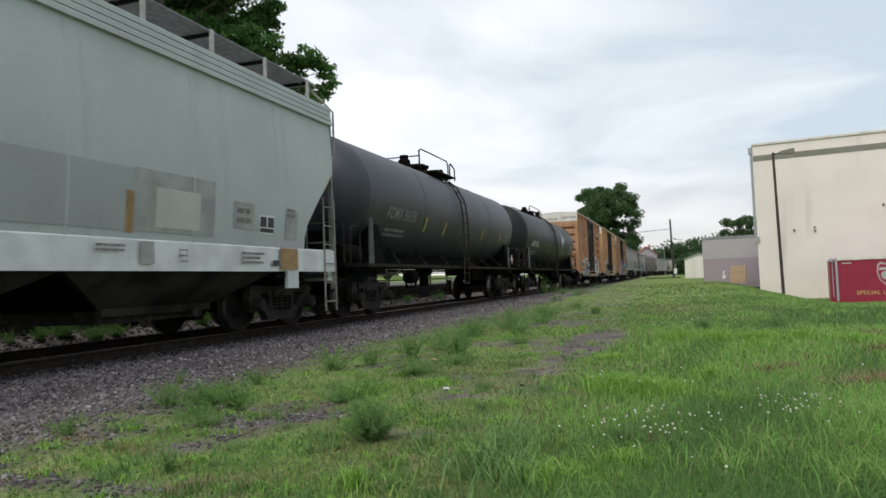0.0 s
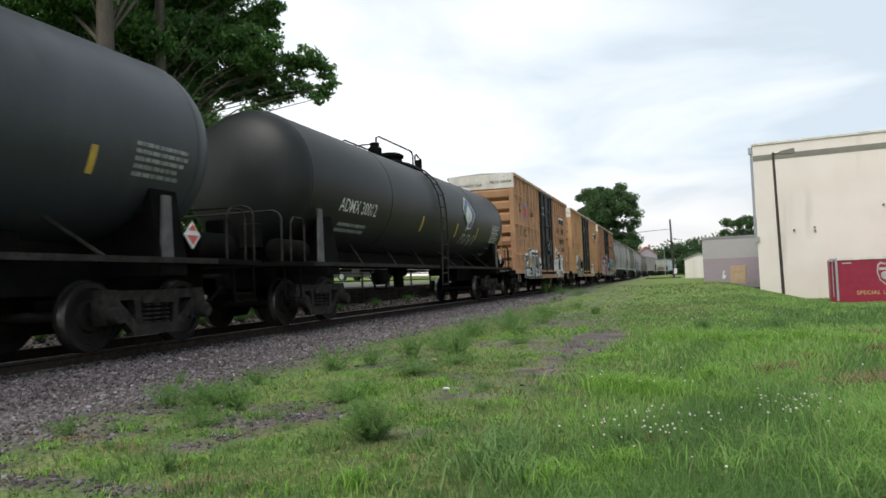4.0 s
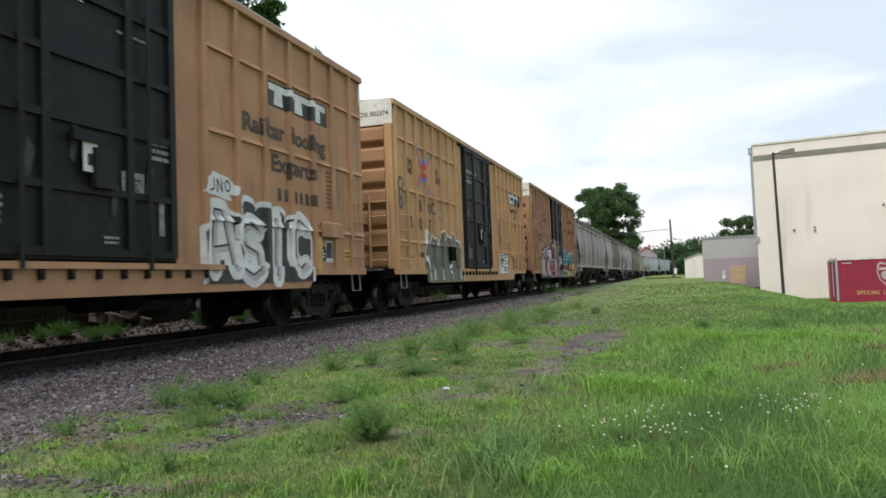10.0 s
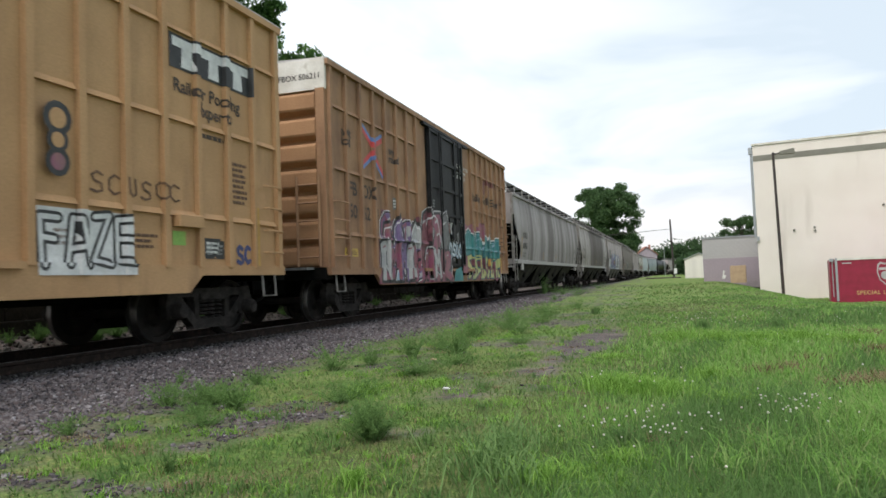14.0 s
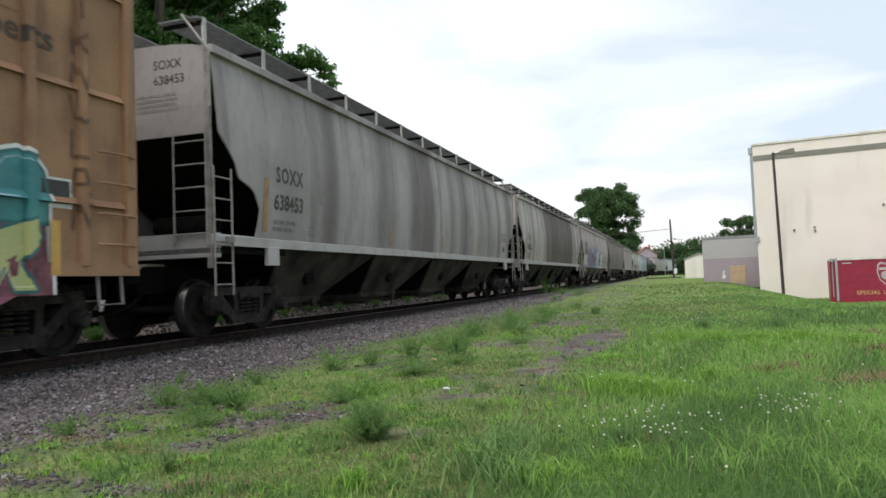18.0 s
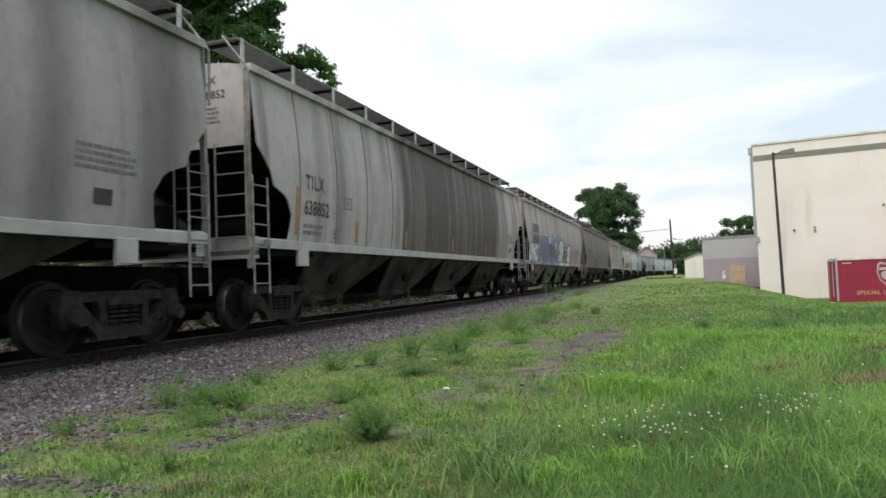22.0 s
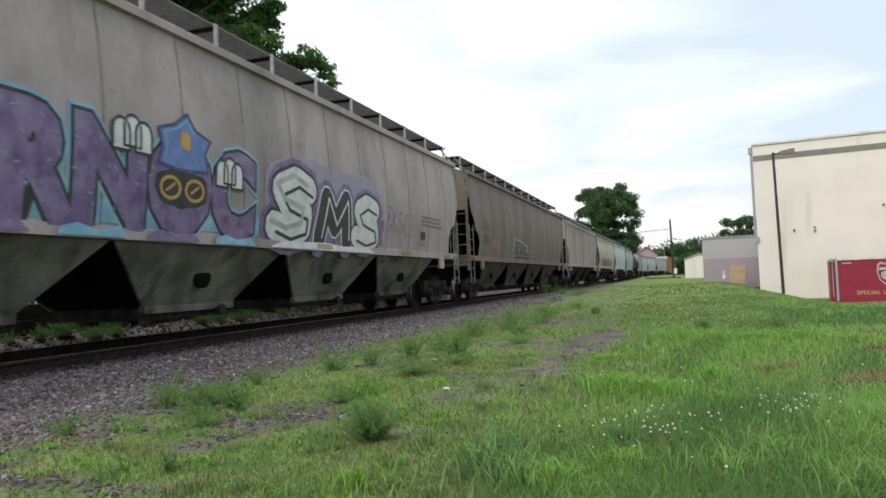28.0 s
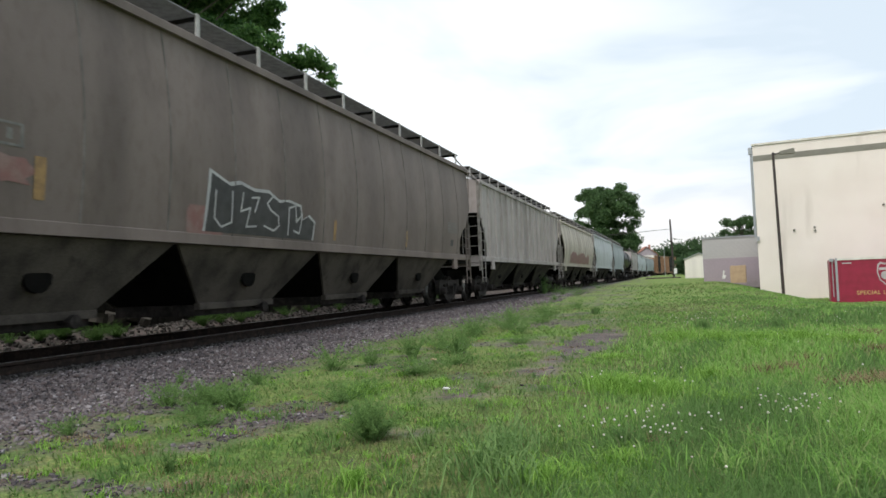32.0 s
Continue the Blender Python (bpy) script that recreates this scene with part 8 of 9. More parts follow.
utility_pole(-0.3, 115.8, 0.0, 9.1)
utility_pole(8.2, 200, 0, 10.5)
wire = part("overhead_wire", Solid().tube([Vector((-0.3, 115.8, 7.6)) + (Vector((-60, 150, 9.5)) - Vector((-0.3, 115.8, 7.6))) * k / 12 + Vector((0, 0, -0.9 * math.sin(math.pi * k / 12))) for k in range(13)], 0.035, 5), POLE_DARK)
tagged(wire, "thin dark overhead wire from the utility pole", "wire")
sign = anchor("track_sign", pose(-0.05, 113, 0.1), "white sign plate on a thin post beside the track", "sign")
part("post", Solid().tube([(0, 0, -0.3), (0, 0, 1.6)], 0.03, 6), METAL_GREY, sign)
part("plate", Solid().box(-0.22, 0.22, -0.03, -0.01, 0.5, 1.3, 0.005), G_WHITE, sign)
mast = anchor("steel_mast", pose(-2.2, 160, 0), "thin pale steel mast beside the track", "mast")
part("post", Solid().tube([(0, 0, -0.5), (0, 0, 6.5)], 0.09, 6, 0.05), METAL_GREY, mast)

# ---- trees ----
LEAF_NEAR = island_mat("locust_leaf", [(0.035, 0.088, 0.026), (0.07, 0.16, 0.042), (0.13, 0.255, 0.065), (0.05, 0.12, 0.034)], 0.6, 0.25, 0.45)
LEAF_FAR = island_mat("far_leaf", [(0.040, 0.080, 0.034), (0.060, 0.115, 0.044), (0.095, 0.165, 0.060), (0.050, 0.095, 0.038)], 0.7, 0.2, 0.4)
LEAF_WOOD = island_mat("wood_leaf", [(0.026, 0.054, 0.024), (0.038, 0.075, 0.030), (0.058, 0.105, 0.040), (0.032, 0.062, 0.026)], 0.8, 0.1, 0.3, 1.0)
BARK = mat("bark", (0.085, 0.07, 0.055), 0.95, second=(0.05, 0.042, 0.035), scale=5, stretch=(2, 2, 0.4), grain=0.15, bump=0.5)


def leaf_cloud(centres, radii, counts, size, rng, droop=0.2):
    """Many small folded leaves round the given clump centres; arrays of vertices and faces."""
    vs = []
    for c, r, n in zip(centres, radii, counts):
        d = rng.normal(size=(n, 3))
        d /= np.linalg.norm(d, axis=1)[:, None]
        p = np.array(c) + d * (np.array(r) * (0.12 + 0.62 * np.minimum(1.45, np.abs(rng.normal(size=(n, 1))))))
        a = rng.normal(size=(n, 3)); a[:, 2] -= droop
        a /= np.linalg.norm(a, axis=1)[:, None]
        b = np.cross(a, rng.normal(size=(n, 3)))
        b /= np.linalg.norm(b, axis=1)[:, None] + 1e-9
        s = size * rng.uniform(0.6, 1.35, (n, 1))
        vs.append(np.stack([p - a * s, p + b * s * 0.42, p + a * s, p - b * s * 0.42], 1))
    v = np.concatenate(vs).reshape(-1, 3)
    f = np.arange(len(v)).reshape(-1, 4)
    return v, f


def tree(name, x, y, z, height, spread, clumps, leaves, size, leaf_mat, label, seed, trunk_r=0.3, low=0.3, aspect=1.0):
    rng = np.random.default_rng(seed)
    t = anchor(name, pose(x, y, z), label, "tree")
    s = Solid()
    s.tube([(0, 0, -0.3), (0.05 * height * 0.2, 0, height * 0.25), (0.02, 0.1, height * 0.5), (0, 0, height * 0.85)], trunk_r, 9, trunk_r * 0.2)
    cs, rs = [], []
    for k in range(clumps):
        a = rng.uniform(0, 2 * math.pi)
        q = rng.uniform(0, 1) ** 0.6
        zz = rng.uniform(low, 0.97)
        prof = math.sin(math.pi * min(1, max(0.08, (zz - low * 0.6) / (1.08 - low * 0.6)))) ** 0.6
        rr = spread * q * prof
        c = (rr * math.cos(a), rr * math.sin(a) * aspect, zz * height)
        cs.append(c)
        m = spread * rng.uniform(0.11, 0.22)
        rs.append((m, m, m * 0.75))
        if k % 3 == 0:
            s.tube([(0, 0, c[2] * 0.62), (c[0] * 0.5, c[1] * 0.5, c[2] * 0.86), c], trunk_r * 0.28, 5, 0.02)
    part("trunk", s, BARK, t)
    v, f = leaf_cloud(cs, rs, [leaves // clumps] * clumps, size, rng)
    part("crown", big_mesh("crown", v, f, leaf_mat), leaf_mat, t)
    return t


tree("tree", -13.2, 150, 0.3, 19.0, 7.6, 170, 90000, 0.24, LEAF_FAR, "tall full green tree beside the railway", 4, 0.4, 0.16)
tree("tree", -20.5, 158, 0.3, 12.5, 5.0, 90, 36000, 0.24, LEAF_FAR, "green tree with a ragged crown beside the railway", 5, 0.35, 0.2)
tree("tree", 7.0, 82, 0, 6.6, 3.0, 70, 18000, 0.13, LEAF_FAR, "round dark green tree behind the block building", 6, 0.2, 0.3)


def wood(name, x0, x1, y, h0, h1, n, seed, size, leaves, deep=14):
    """A far belt of trees as one mass of leaves."""
    rng = np.random.default_rng(seed)
    cs, rs = [], []
    for k in range(n):
        u = rng.uniform(0, 1)
        hh = h0 + (h1 - h0) * rng.uniform(0.5, 1) * (0.75 + 0.25 * math.sin(u * 9 + seed))
        zz = rng.uniform(0.05, 1)
        cs.append((x0 + (x1 - x0) * u, y + rng.uniform(-deep / 2, deep / 2), hh * zz))
        m = rng.uniform(1.6, 3.2) * size / 0.5
        rs.append((m, m, m * 0.8))
    v, f = leaf_cloud(cs, rs, [leaves // n] * n, size, rng)
    return tagged(part(name, big_mesh(name, v, f, LEAF_WOOD), LEAF_WOOD), "distant belt of dense green trees", "woods", kind="stuff")


wood("far_woods", -45, 60, 335, 5, 19.5, 520, 8, 0.75, 60000, 30)
wood("bushes", 0.9, 9, 185, 2, 5.5, 60, 9, 0.4, 12000, 6)
wood("bushes", 3.0, 16, 150, 1.5, 5.2, 110, 11, 0.32, 26000, 8)

# ---- beyond the track: bank, wall, fence, big trees, lawn, parked cars ----
OLD_WALL = mat("retaining_wall", (0.026, 0.025, 0.022), 0.95, spec=0.08, second=(0.014, 0.014, 0.013), scale=2.5, third=(0.045, 0.042, 0.037), third_scale=5, third_fac=(0.6, 0.8), grain=0.15, bump=0.6)
FENCE_METAL = mat("fence_metal", (0.035, 0.033, 0.03), 0.7, second=(0.06, 0.045, 0.035), scale=5, grain=0.1)
PAVING = mat("pale_paving", (0.12, 0.12, 0.112), 0.9, spec=0.1, second=(0.10, 0.10, 0.095), scale=0.6, grain=0.05, bump=0.1)
CAR_RED = mat("car_paint_red", (0.20, 0.02, 0.025), 0.3, second=(0.18, 0.02, 0.022), scale=2, grain=0.02)
CAR_DARK = mat("car_paint_dark", (0.03, 0.032, 0.036), 0.3, second=(0.035, 0.037, 0.04), scale=2, grain=0.02)
GLASS_DARK = mat("car_glass", (0.01, 0.012, 0.013), 0.08, second=(0.012, 0.014, 0.015), scale=2, grain=0.01)
RUBBLE = mat("pale_rubble", (0.075, 0.07, 0.062), 0.9, second=(0.045, 0.042, 0.038), scale=4, grain=0.1, bump=0.3, spec=0.15)
RUBBER = mat("rubber", (0.02, 0.02, 0.02), 0.85, second=(0.03, 0.03, 0.03), scale=8, grain=0.08)

wall = anchor("retaining_wall", Matrix(), "low dark stone retaining wall beside the track", "retaining wall", kind="structure")
rng_w = random.Random(3)
for row in range(3):
    y = -2.0 + (0.4 if row == 1 else 0)
    while y < 60:
        w_ = rng_w.uniform(0.55, 0.95)
        z0 = -0.25 + row * 0.29
        part("wall_stone", Solid().box(-11.62 - rng_w.uniform(0, 0.05), -11.28 + rng_w.uniform(-0.03, 0.03), y, y + w_ - 0.02, z0, z0 + 0.28, 0.015), OLD_WALL, wall)
        y += w_

fence = anchor("pipe_fence", Matrix(), "dark metal pipe fence along the wall", "fence")
for y in [2.2, 4.95, 7.8, 10.6] + [14.9 + 2.75 * k for k in range(13)]:
    part("post", Solid().tube([(-11.95, y, 0.45), (-11.95, y, 1.25)], 0.045, 6), FENCE_METAL, fence)
part("bent_post", Solid().tube([(-11.92, 11.35, 0.45), (-11.92, 11.28, 0.9), (-11.92, 11.0, 1.24)], 0.04, 6), FENCE_METAL, fence)
for z, r in ((0.57, 0.022), (0.89, 0.034), (1.20, 0.026)):
    part("rail", Solid().tube([(-11.95, 0, z), (-11.95, 14, z + 0.015), (-11.95, 24, z - 0.01), (-11.95, 48, z)], r, 6), FENCE_METAL, fence)

yard = [(-12.7, 17.2), (-12.7, 70), (-45, 90), (-45, 55)]
YZ = [float(far_z(a)) for a, b in yard]
tagged(part("pale_yard", Solid().loft([[(a, b, z - 0.2) for (a, b), z in zip(yard, YZ)], [(a, b, z + 0.035) for (a, b), z in zip(yard, YZ)]]), PAVING), "pale concrete yard behind the fence", "yard", kind="structure")
garage = anchor("low_building", pose(-44, 66, 1.9, 0, 0, 12), "long low white building behind the yard", "building")
part("wall", Solid().box(0, 26, 0, 8, 0, 3.0), WHITE_SIDING, garage)
part("roof", Solid().box(-0.3, 26.3, -0.3, 8.3, 3.0, 3.25), METAL_GREY, garage)
for k in range(5):
    part("garage_door", Solid().box(1.5 + k * 5, 4.6 + k * 5, -0.03, 0.0, 0.05, 2.4), METAL_GREY, garage)
# pale broken stones where the wall has crumbled
rng_b = random.Random(9)
for k, (bx, by, bz, q) in enumerate(((-11.22, 11.5, 0.30, 0.16), (-11.18, 11.9, 0.24, 0.20), (-11.2, 12.35, 0.30, 0.17), (-11.15, 12.1, 0.10, 0.13), (-11.1, 12.7, 0.14, 0.12), (-11.2, 19.4, 0.2, 0.18), (-11.15, 20.1, 0.12, 0.14))):
    o = [[(q * rng_b.uniform(0.75, 1.1) * math.cos(a), 1.5 * q * rng_b.uniform(0.75, 1.1) * math.sin(a), z) for a in [math.pi * i / 4 for i in range(8)]] for z in (-q * 0.8, -q * 0.1, q * 0.45)]
    tagged(part("rubble_stone", Solid().loft(o), RUBBLE, m=pose(bx, by, bz, rng_b.uniform(-15, 15), rng_b.uniform(5, 25), 0)), "pale broken stone fallen from the wall", "stone")


def parked_car(x, y, z, rz, paint, label):
    c = anchor("parked_car", pose(x, y, z, 0, 0, rz), label, "car")
    prof = [(-2.2, 0.28), (2.2, 0.28), (2.25, 0.62), (2.1, 0.80), (1.25, 0.92), (0.55, 1.38), (-1.0, 1.42), (-1.75, 0.98), (-2.2, 0.88), (-2.28, 0.6)]
    part("body", Solid().loft([[(-0.86, a, b) for a, b in prof], [(-0.7, a, b) for a, b in prof][:0] or [(0.86, a, b) for a, b in prof]]), paint, c)
    for s in (-0.87, 0.87):
        part("side_window", Solid().prism([(1.0, 0.95), (0.5, 1.30), (-0.95, 1.34), (-1.5, 1.0)], 0, s - 0.006, s + 0.006), GLASS_DARK, c)
    part("windscreen", Solid().add([(-0.75, 1.24, 0.95), (0.75, 1.24, 0.95), (0.68, 0.60, 1.37), (-0.68, 0.60, 1.37)], [(0, 1, 2, 3)]), GLASS_DARK, c, m=pose(0, 0.015, 0.012))
    for s in (-0.80, 0.80):
        for a in (-1.4, 1.4):
            w_ = part("wheel", Solid().lathe([(-0.1, 0.2), (-0.1, 0.32), (0.1, 0.32), (0.1, 0.2)], 0, 18, (s, a, 0.32)), RUBBER, c)
            part("rim", Solid().lathe([(-0.105, 0.02), (-0.105, 0.2), (0.105, 0.2), (0.105, 0.02)], 0, 14, (s, a, 0.32)), METAL_GREY, w_)
    for s in (-0.6, 0.6):
        part("headlight", Solid().box(s - 0.15, s + 0.15, 2.18, 2.27, 0.6, 0.74, 0.02), END_WHITE, c)
    return c


parked_car(-22.5, 38, float(far_z(-22.5)) + 0.035, 70, CAR_RED, "dark red parked saloon car in the yard")
parked_car(-21, 46, float(far_z(-21)) + 0.035, 75, CAR_DARK, "black parked saloon car in the yard")
parked_car(-30, 52, float(far_z(-30)) + 0.035, 85, CAR_DARK, "black parked saloon car in the yard")


def big_tree(x, y, z, r, seed, label, clumps, crown_c, crown_r, leaves, size, low_limb=None):
    """A broad tree with a flared trunk, limbs to each clump and fronds of fine leaves."""
    rng = np.random.default_rng(seed)
    t = anchor("tree", pose(x, y, z), label, "tree")
    s = Solid()
    s.tube([(0, 0, -0.2), (0, 0, 0.25), (0.02, 0, 1.2), (0.1, 0.1, 3.0), (0.2, 0.2, 5.5), (0.3, 0.1, 8.5), (0.4, 0.3, 11)], r * 1.35, 12, r * 0.25)
    cs, rs, n = [], [], []
    for c, q in clumps:
        for _ in range(16):
            d = rng.normal(size=3); d /= np.linalg.norm(d)
            g = q * rng.uniform(0.26, 0.46)
            cs.append(tuple(np.array(c) + d * np.array((q, q, q * 0.75)) * rng.uniform(0.3, 0.95))), rs.append((g * 1.3, g * 1.3, g * 0.7)), n.append(int(leaves * q * q / 16 * (0.6 if q < 0.62 else 1.0)))
        root = Vector((0.15, 0.1, max(3.0, min(9.0, c[2] * 0.62))))
        e = Vector(c)
        s.tube([root, root.lerp(e, 0.45) + Vector((0, 0, 0.5)), e, e + (e - root).normalized() * q * 0.6], 0.022, 5, 0.005)
    for k in range(70):
        d = rng.normal(size=3); d /= np.linalg.norm(d)
        p = np.array(crown_c) + d * np.array(crown_r) * rng.uniform(0.45, 1.0)
        q = rng.uniform(0.7, 1.4)
        if p[2] < crown_c[2] - 0.72 * crown_r[2]:
            continue
        cs.append(tuple(p)), rs.append((q, q, q * 0.7)), n.append(int(leaves * 0.35 * q * q))
        if k % 12 == 0:
            s.tube([(0.2, 0.1, 6.0), tuple(0.5 * p + np.array((0, 0, 2.8))), tuple(p)], 0.05, 5, 0.01)
    part("trunk", s, BARK, t, smooth=60)
    v, f = leaf_cloud(cs, rs, n, size, rng, 0.55)
    part("crown", big_mesh("crown", v, f, LEAF_NEAR), LEAF_NEAR, t)
    return t


NEAR_CLUMPS = [((2.48, 1.58, 6.87), 0.55), ((2.1, 1.46, 6.57), 0.6), ((1.98, 1.4, 7.12), 0.6), ((4.21, 2.19, 5.79), 0.25), ((3.82, 2.08, 5.41), 0.25), ((-0.6, -2.0, 7.6), 1.2), ((-0.4, -0.9, 7.2), 1.1), ((-0.3, 0.3, 7.1), 1.1), ((0.1, 1.2, 6.8), 0.9), ((-1.5, -1.2, 7.9), 1.2), ((-1.2, 0.4, 8.0), 1.2), ((0.2, 2.0, 7.6), 1.0), ((-1.0, -2.9, 7.4), 1.1), ((2.9, 3.25, 7.0), 0.55), ((3.4, 3.45, 6.6), 0.42), ((3.3, 3.45, 6.0), 0.38), ((2.7, 3.25, 6.2), 0.5), ((2.2, 3.15, 6.0), 0.45), ((2.5, 3.15, 6.8), 0.5), ((2.0, 3.05, 6.3), 0.5), ((1.4, 2.85, 6.0), 0.55), ((1.7, 2.95, 6.7), 0.6), ((1.1, 2.75, 6.8), 0.8), ((1.3, 2.75, 8.1), 0.8), ((2.0, 2.95, 8.5), 0.5), ((0.6, 2.55, 6.3), 0.7), ((0.3, 2.45, 7.7), 1.0), ((-0.5, 2.15, 7.0), 1.0), ((-0.8, 2.05, 8.4), 1.0), ((-1.6, 1.85, 7.1), 0.9), ((-1.9, 1.65, 8.3), 1.0), ((-2.9, 1.35, 7.8), 1.0), ((-3.8, 1.05, 8.3), 1.0), ((-4.8, 0.75, 8.1), 1.0), ((-3.3, 1.15, 9.3), 1.2), ((-0.1, 2.25, 9.2), 1.2), ((1.4, 2.65, 9.5), 1.1)]
big_tree(-13.0, 15.2, 0.5, 0.26, 14, "broad green locust tree with drooping fronds", NEAR_CLUMPS, (-3.0, 2.8, 11.5), (5.2, 5.0, 4.4), 6200, 0.07)
# the second tree's crown is widened above the view to shade the lawn
big_tree(-12.5, 12.75, 0.5, 0.34, 15, "tall rough-barked tree behind the pipe fence", [((-1.5, -0.5, 10.5), 1.0), ((0.3, 0.4, 11.2), 1.0), ((-1.0, 1.0, 12.5), 1.2)], (-5.0, 1.0, 12.6), (8.0, 8.5, 3.2), 3800, 0.12)
for tx, ty, th, ts in ((-17.0, 15.5, 8.2, 4.0), (-18.6, 21.0, 8.5, 4.2), (-20.5, 27.0, 8.5, 4.4)):
    tree("tree", tx, ty, float(far_z(tx)), th, ts, 90, 17000, 0.17, LEAF_NEAR, "low dark leafy tree behind the pipe fence", int(ty * 10), 0.2, 0.26)
wood("hedge", -48, -41, 30, 2.5, 8.5, 420, 21, 0.30, 60000, 60)
wood("far_hedge", -70, -47, 110, 2.0, 4.0, 160, 22, 0.4, 16000, 20)

# ---- stones, grass, weeds and clover ----
GRASS = island_mat("grass_blade", [(0.13, 0.28, 0.056), (0.18, 0.36, 0.074), (0.235, 0.42, 0.10), (0.15, 0.315, 0.062), (0.28, 0.41, 0.135), (0.24, 0.27, 0.12)], 0.75, 0.2, 0.45, 1.2)
GRASS_SHORT = island_mat("short_turf", [(0.150, 0.195, 0.078), (0.17, 0.215, 0.086), (0.19, 0.22, 0.098), (0.155, 0.205, 0.080), (0.20, 0.20, 0.115), (0.15, 0.195, 0.082)], 0.8, 0.1, 0.55, 1.5)
GRASS_MID = island_mat("mid_turf", [(0.095, 0.178, 0.050), (0.115, 0.202, 0.056), (0.135, 0.218, 0.064), (0.105, 0.188, 0.052)], 0.8, 0.1, 0.55, 1.5)
GRASS_DEEP = island_mat("deep_turf", [(0.10, 0.20, 0.060), (0.125, 0.24, 0.072), (0.15, 0.265, 0.085), (0.11, 0.215, 0.064), (0.165, 0.21, 0.095)], 0.8, 0.1, 0.5, 1.5)
GRASS_BLUE = island_mat("blue_green_blade", [(0.11, 0.205, 0.065), (0.165, 0.28, 0.095), (0.22, 0.34, 0.125)], 0.75, 0.25, 0.4)
GRASS_BRIGHT = island_mat("bright_blade", [(0.155, 0.31, 0.05), (0.21, 0.39, 0.07), (0.27, 0.44, 0.10), (0.175, 0.34, 0.056)], 0.7, 0.25, 0.4)
WEED = island_mat("weed_leaf", [(0.088, 0.165, 0.052), (0.13, 0.235, 0.072), (0.19, 0.315, 0.10), (0.105, 0.195, 0.060)], 0.75, 0.12, 0.5, 0.8)
# darker copy of WEED: the train's shadow beyond the track, put into the leaf colour
WEED_SHADED = island_mat("shaded_weed_leaf", [(0.055, 0.115, 0.032), (0.08, 0.16, 0.042), (0.115, 0.205, 0.056)], 0.75, 0.12, 0.4)
STRAW = island_mat("dry_grass", [(0.26, 0.205, 0.12), (0.20, 0.155, 0.095), (0.30, 0.235, 0.14)], 0.85, 0.1, 0.1)
CLOVER = island_mat("clover_head", [(0.60, 0.58, 0.54), (0.70, 0.68, 0.63), (0.52, 0.45, 0.40)], 0.8, 0.1, 0.1)


def scatter(n, near, far, a0, a1, rng, power=1.0):
    """Points round the stand, denser close by: depth along the sight line, angle from +y (to the left is positive)."""
    t = rng.uniform(0, 1, n) ** power
    d = near * (far / near) ** t
    a = np.radians(rng.uniform(a0, a1, n))
    return -d * np.sin(a), d * np.cos(a), d


def blades(x, y, z, h, w, lean, rng):
    """Bent grass blades of two joints; arrays of vertices and faces (quads and a tip as triangles)."""
    n = len(x)
    a = rng.uniform(0, 2 * math.pi, n)
    b = rng.uniform(0, 2 * math.pi, n)
    sx, sy = np.cos(a) * w / 2, np.sin(a) * w / 2
    lx, ly = np.cos(b) * lean * h, np.sin(b) * lean * h
    p = np.empty((n, 5, 3))
    p[:, 0] = np.stack([x - sx, y - sy, z - 0.01], 1)
    p[:, 1] = np.stack([x + sx, y + sy, z - 0.01], 1)
    p[:, 2] = np.stack([x + sx * 0.8 + lx * 0.35, y + sy * 0.8 + ly * 0.35, z + h * 0.58], 1)
    p[:, 3] = np.stack([x - sx * 0.8 + lx * 0.35, y - sy * 0.8 + ly * 0.35, z + h * 0.58], 1)
    p[:, 4] = np.stack([x + lx, y + ly, z + h * (1 - 0.3 * lean)], 1)
    k = np.arange(n)[:, None] * 5
    f = np.concatenate([k + np.array([[0, 1, 2]]), k + np.array([[0, 2, 3]]), k + np.array([[3, 2, 4]])], 0)
    return p.reshape(-1, 3), f


def field(name, label, category, x, y, h, w, lean, rng, material):
    v, f = blades(x, y, ground_z(x, y), h, w, lean, rng)
    return tagged(part(name, big_mesh(name, v, f, material), material), label, category, kind="stuff")


rng_g = np.random.default_rng(77)


def lushness(x, y):
    """0 for cropped thin turf by the track, 1 for the tall grass away from it."""
    e = 0.9 * value_noise(x * 0.8, y * 0.5, 31) + 0.5 * value_noise(x * 2.3, y * 2.0, 32)
    return np.clip(0.55 + 0.30 * (x + 1.0 - 0.10 * (y - 5)) + 0.28 * e, 0, 1) * (0.12 + 0.88 * smooth_step(-1.7, -0.7, x + 0.25 * e + 0.06 * (y - 4)))


# short turf everywhere it grows
x, y, d = scatter(230000, 2.3, 60, -20, 56, rng_g, 0.85)
bare = bare_soil(x, y)
keep = (x > -5.9) & (rng_g.uniform(0, 1, len(x)) > 0.65 * smooth_step(10, 30, d)) & (rng_g.uniform(0, 1, len(x)) > bare * 1.15) & (y > 1.2) & (rng_g.uniform(0, 1, len(x)) < 0.34 + 0.75 * smooth_step(-3.5, 0.2, x) + 0.22 * value_noise(x * 2.2, y * 2.0, 53))
x, y, d = x[keep], y[keep], d[keep]
tone = 1.2 * value_noise(x * 1.3, y * 1.0, 51) + 0.8 * value_noise(x * 4.1, y * 3.7, 52) + rng_g.normal(0, 0.25, len(x))
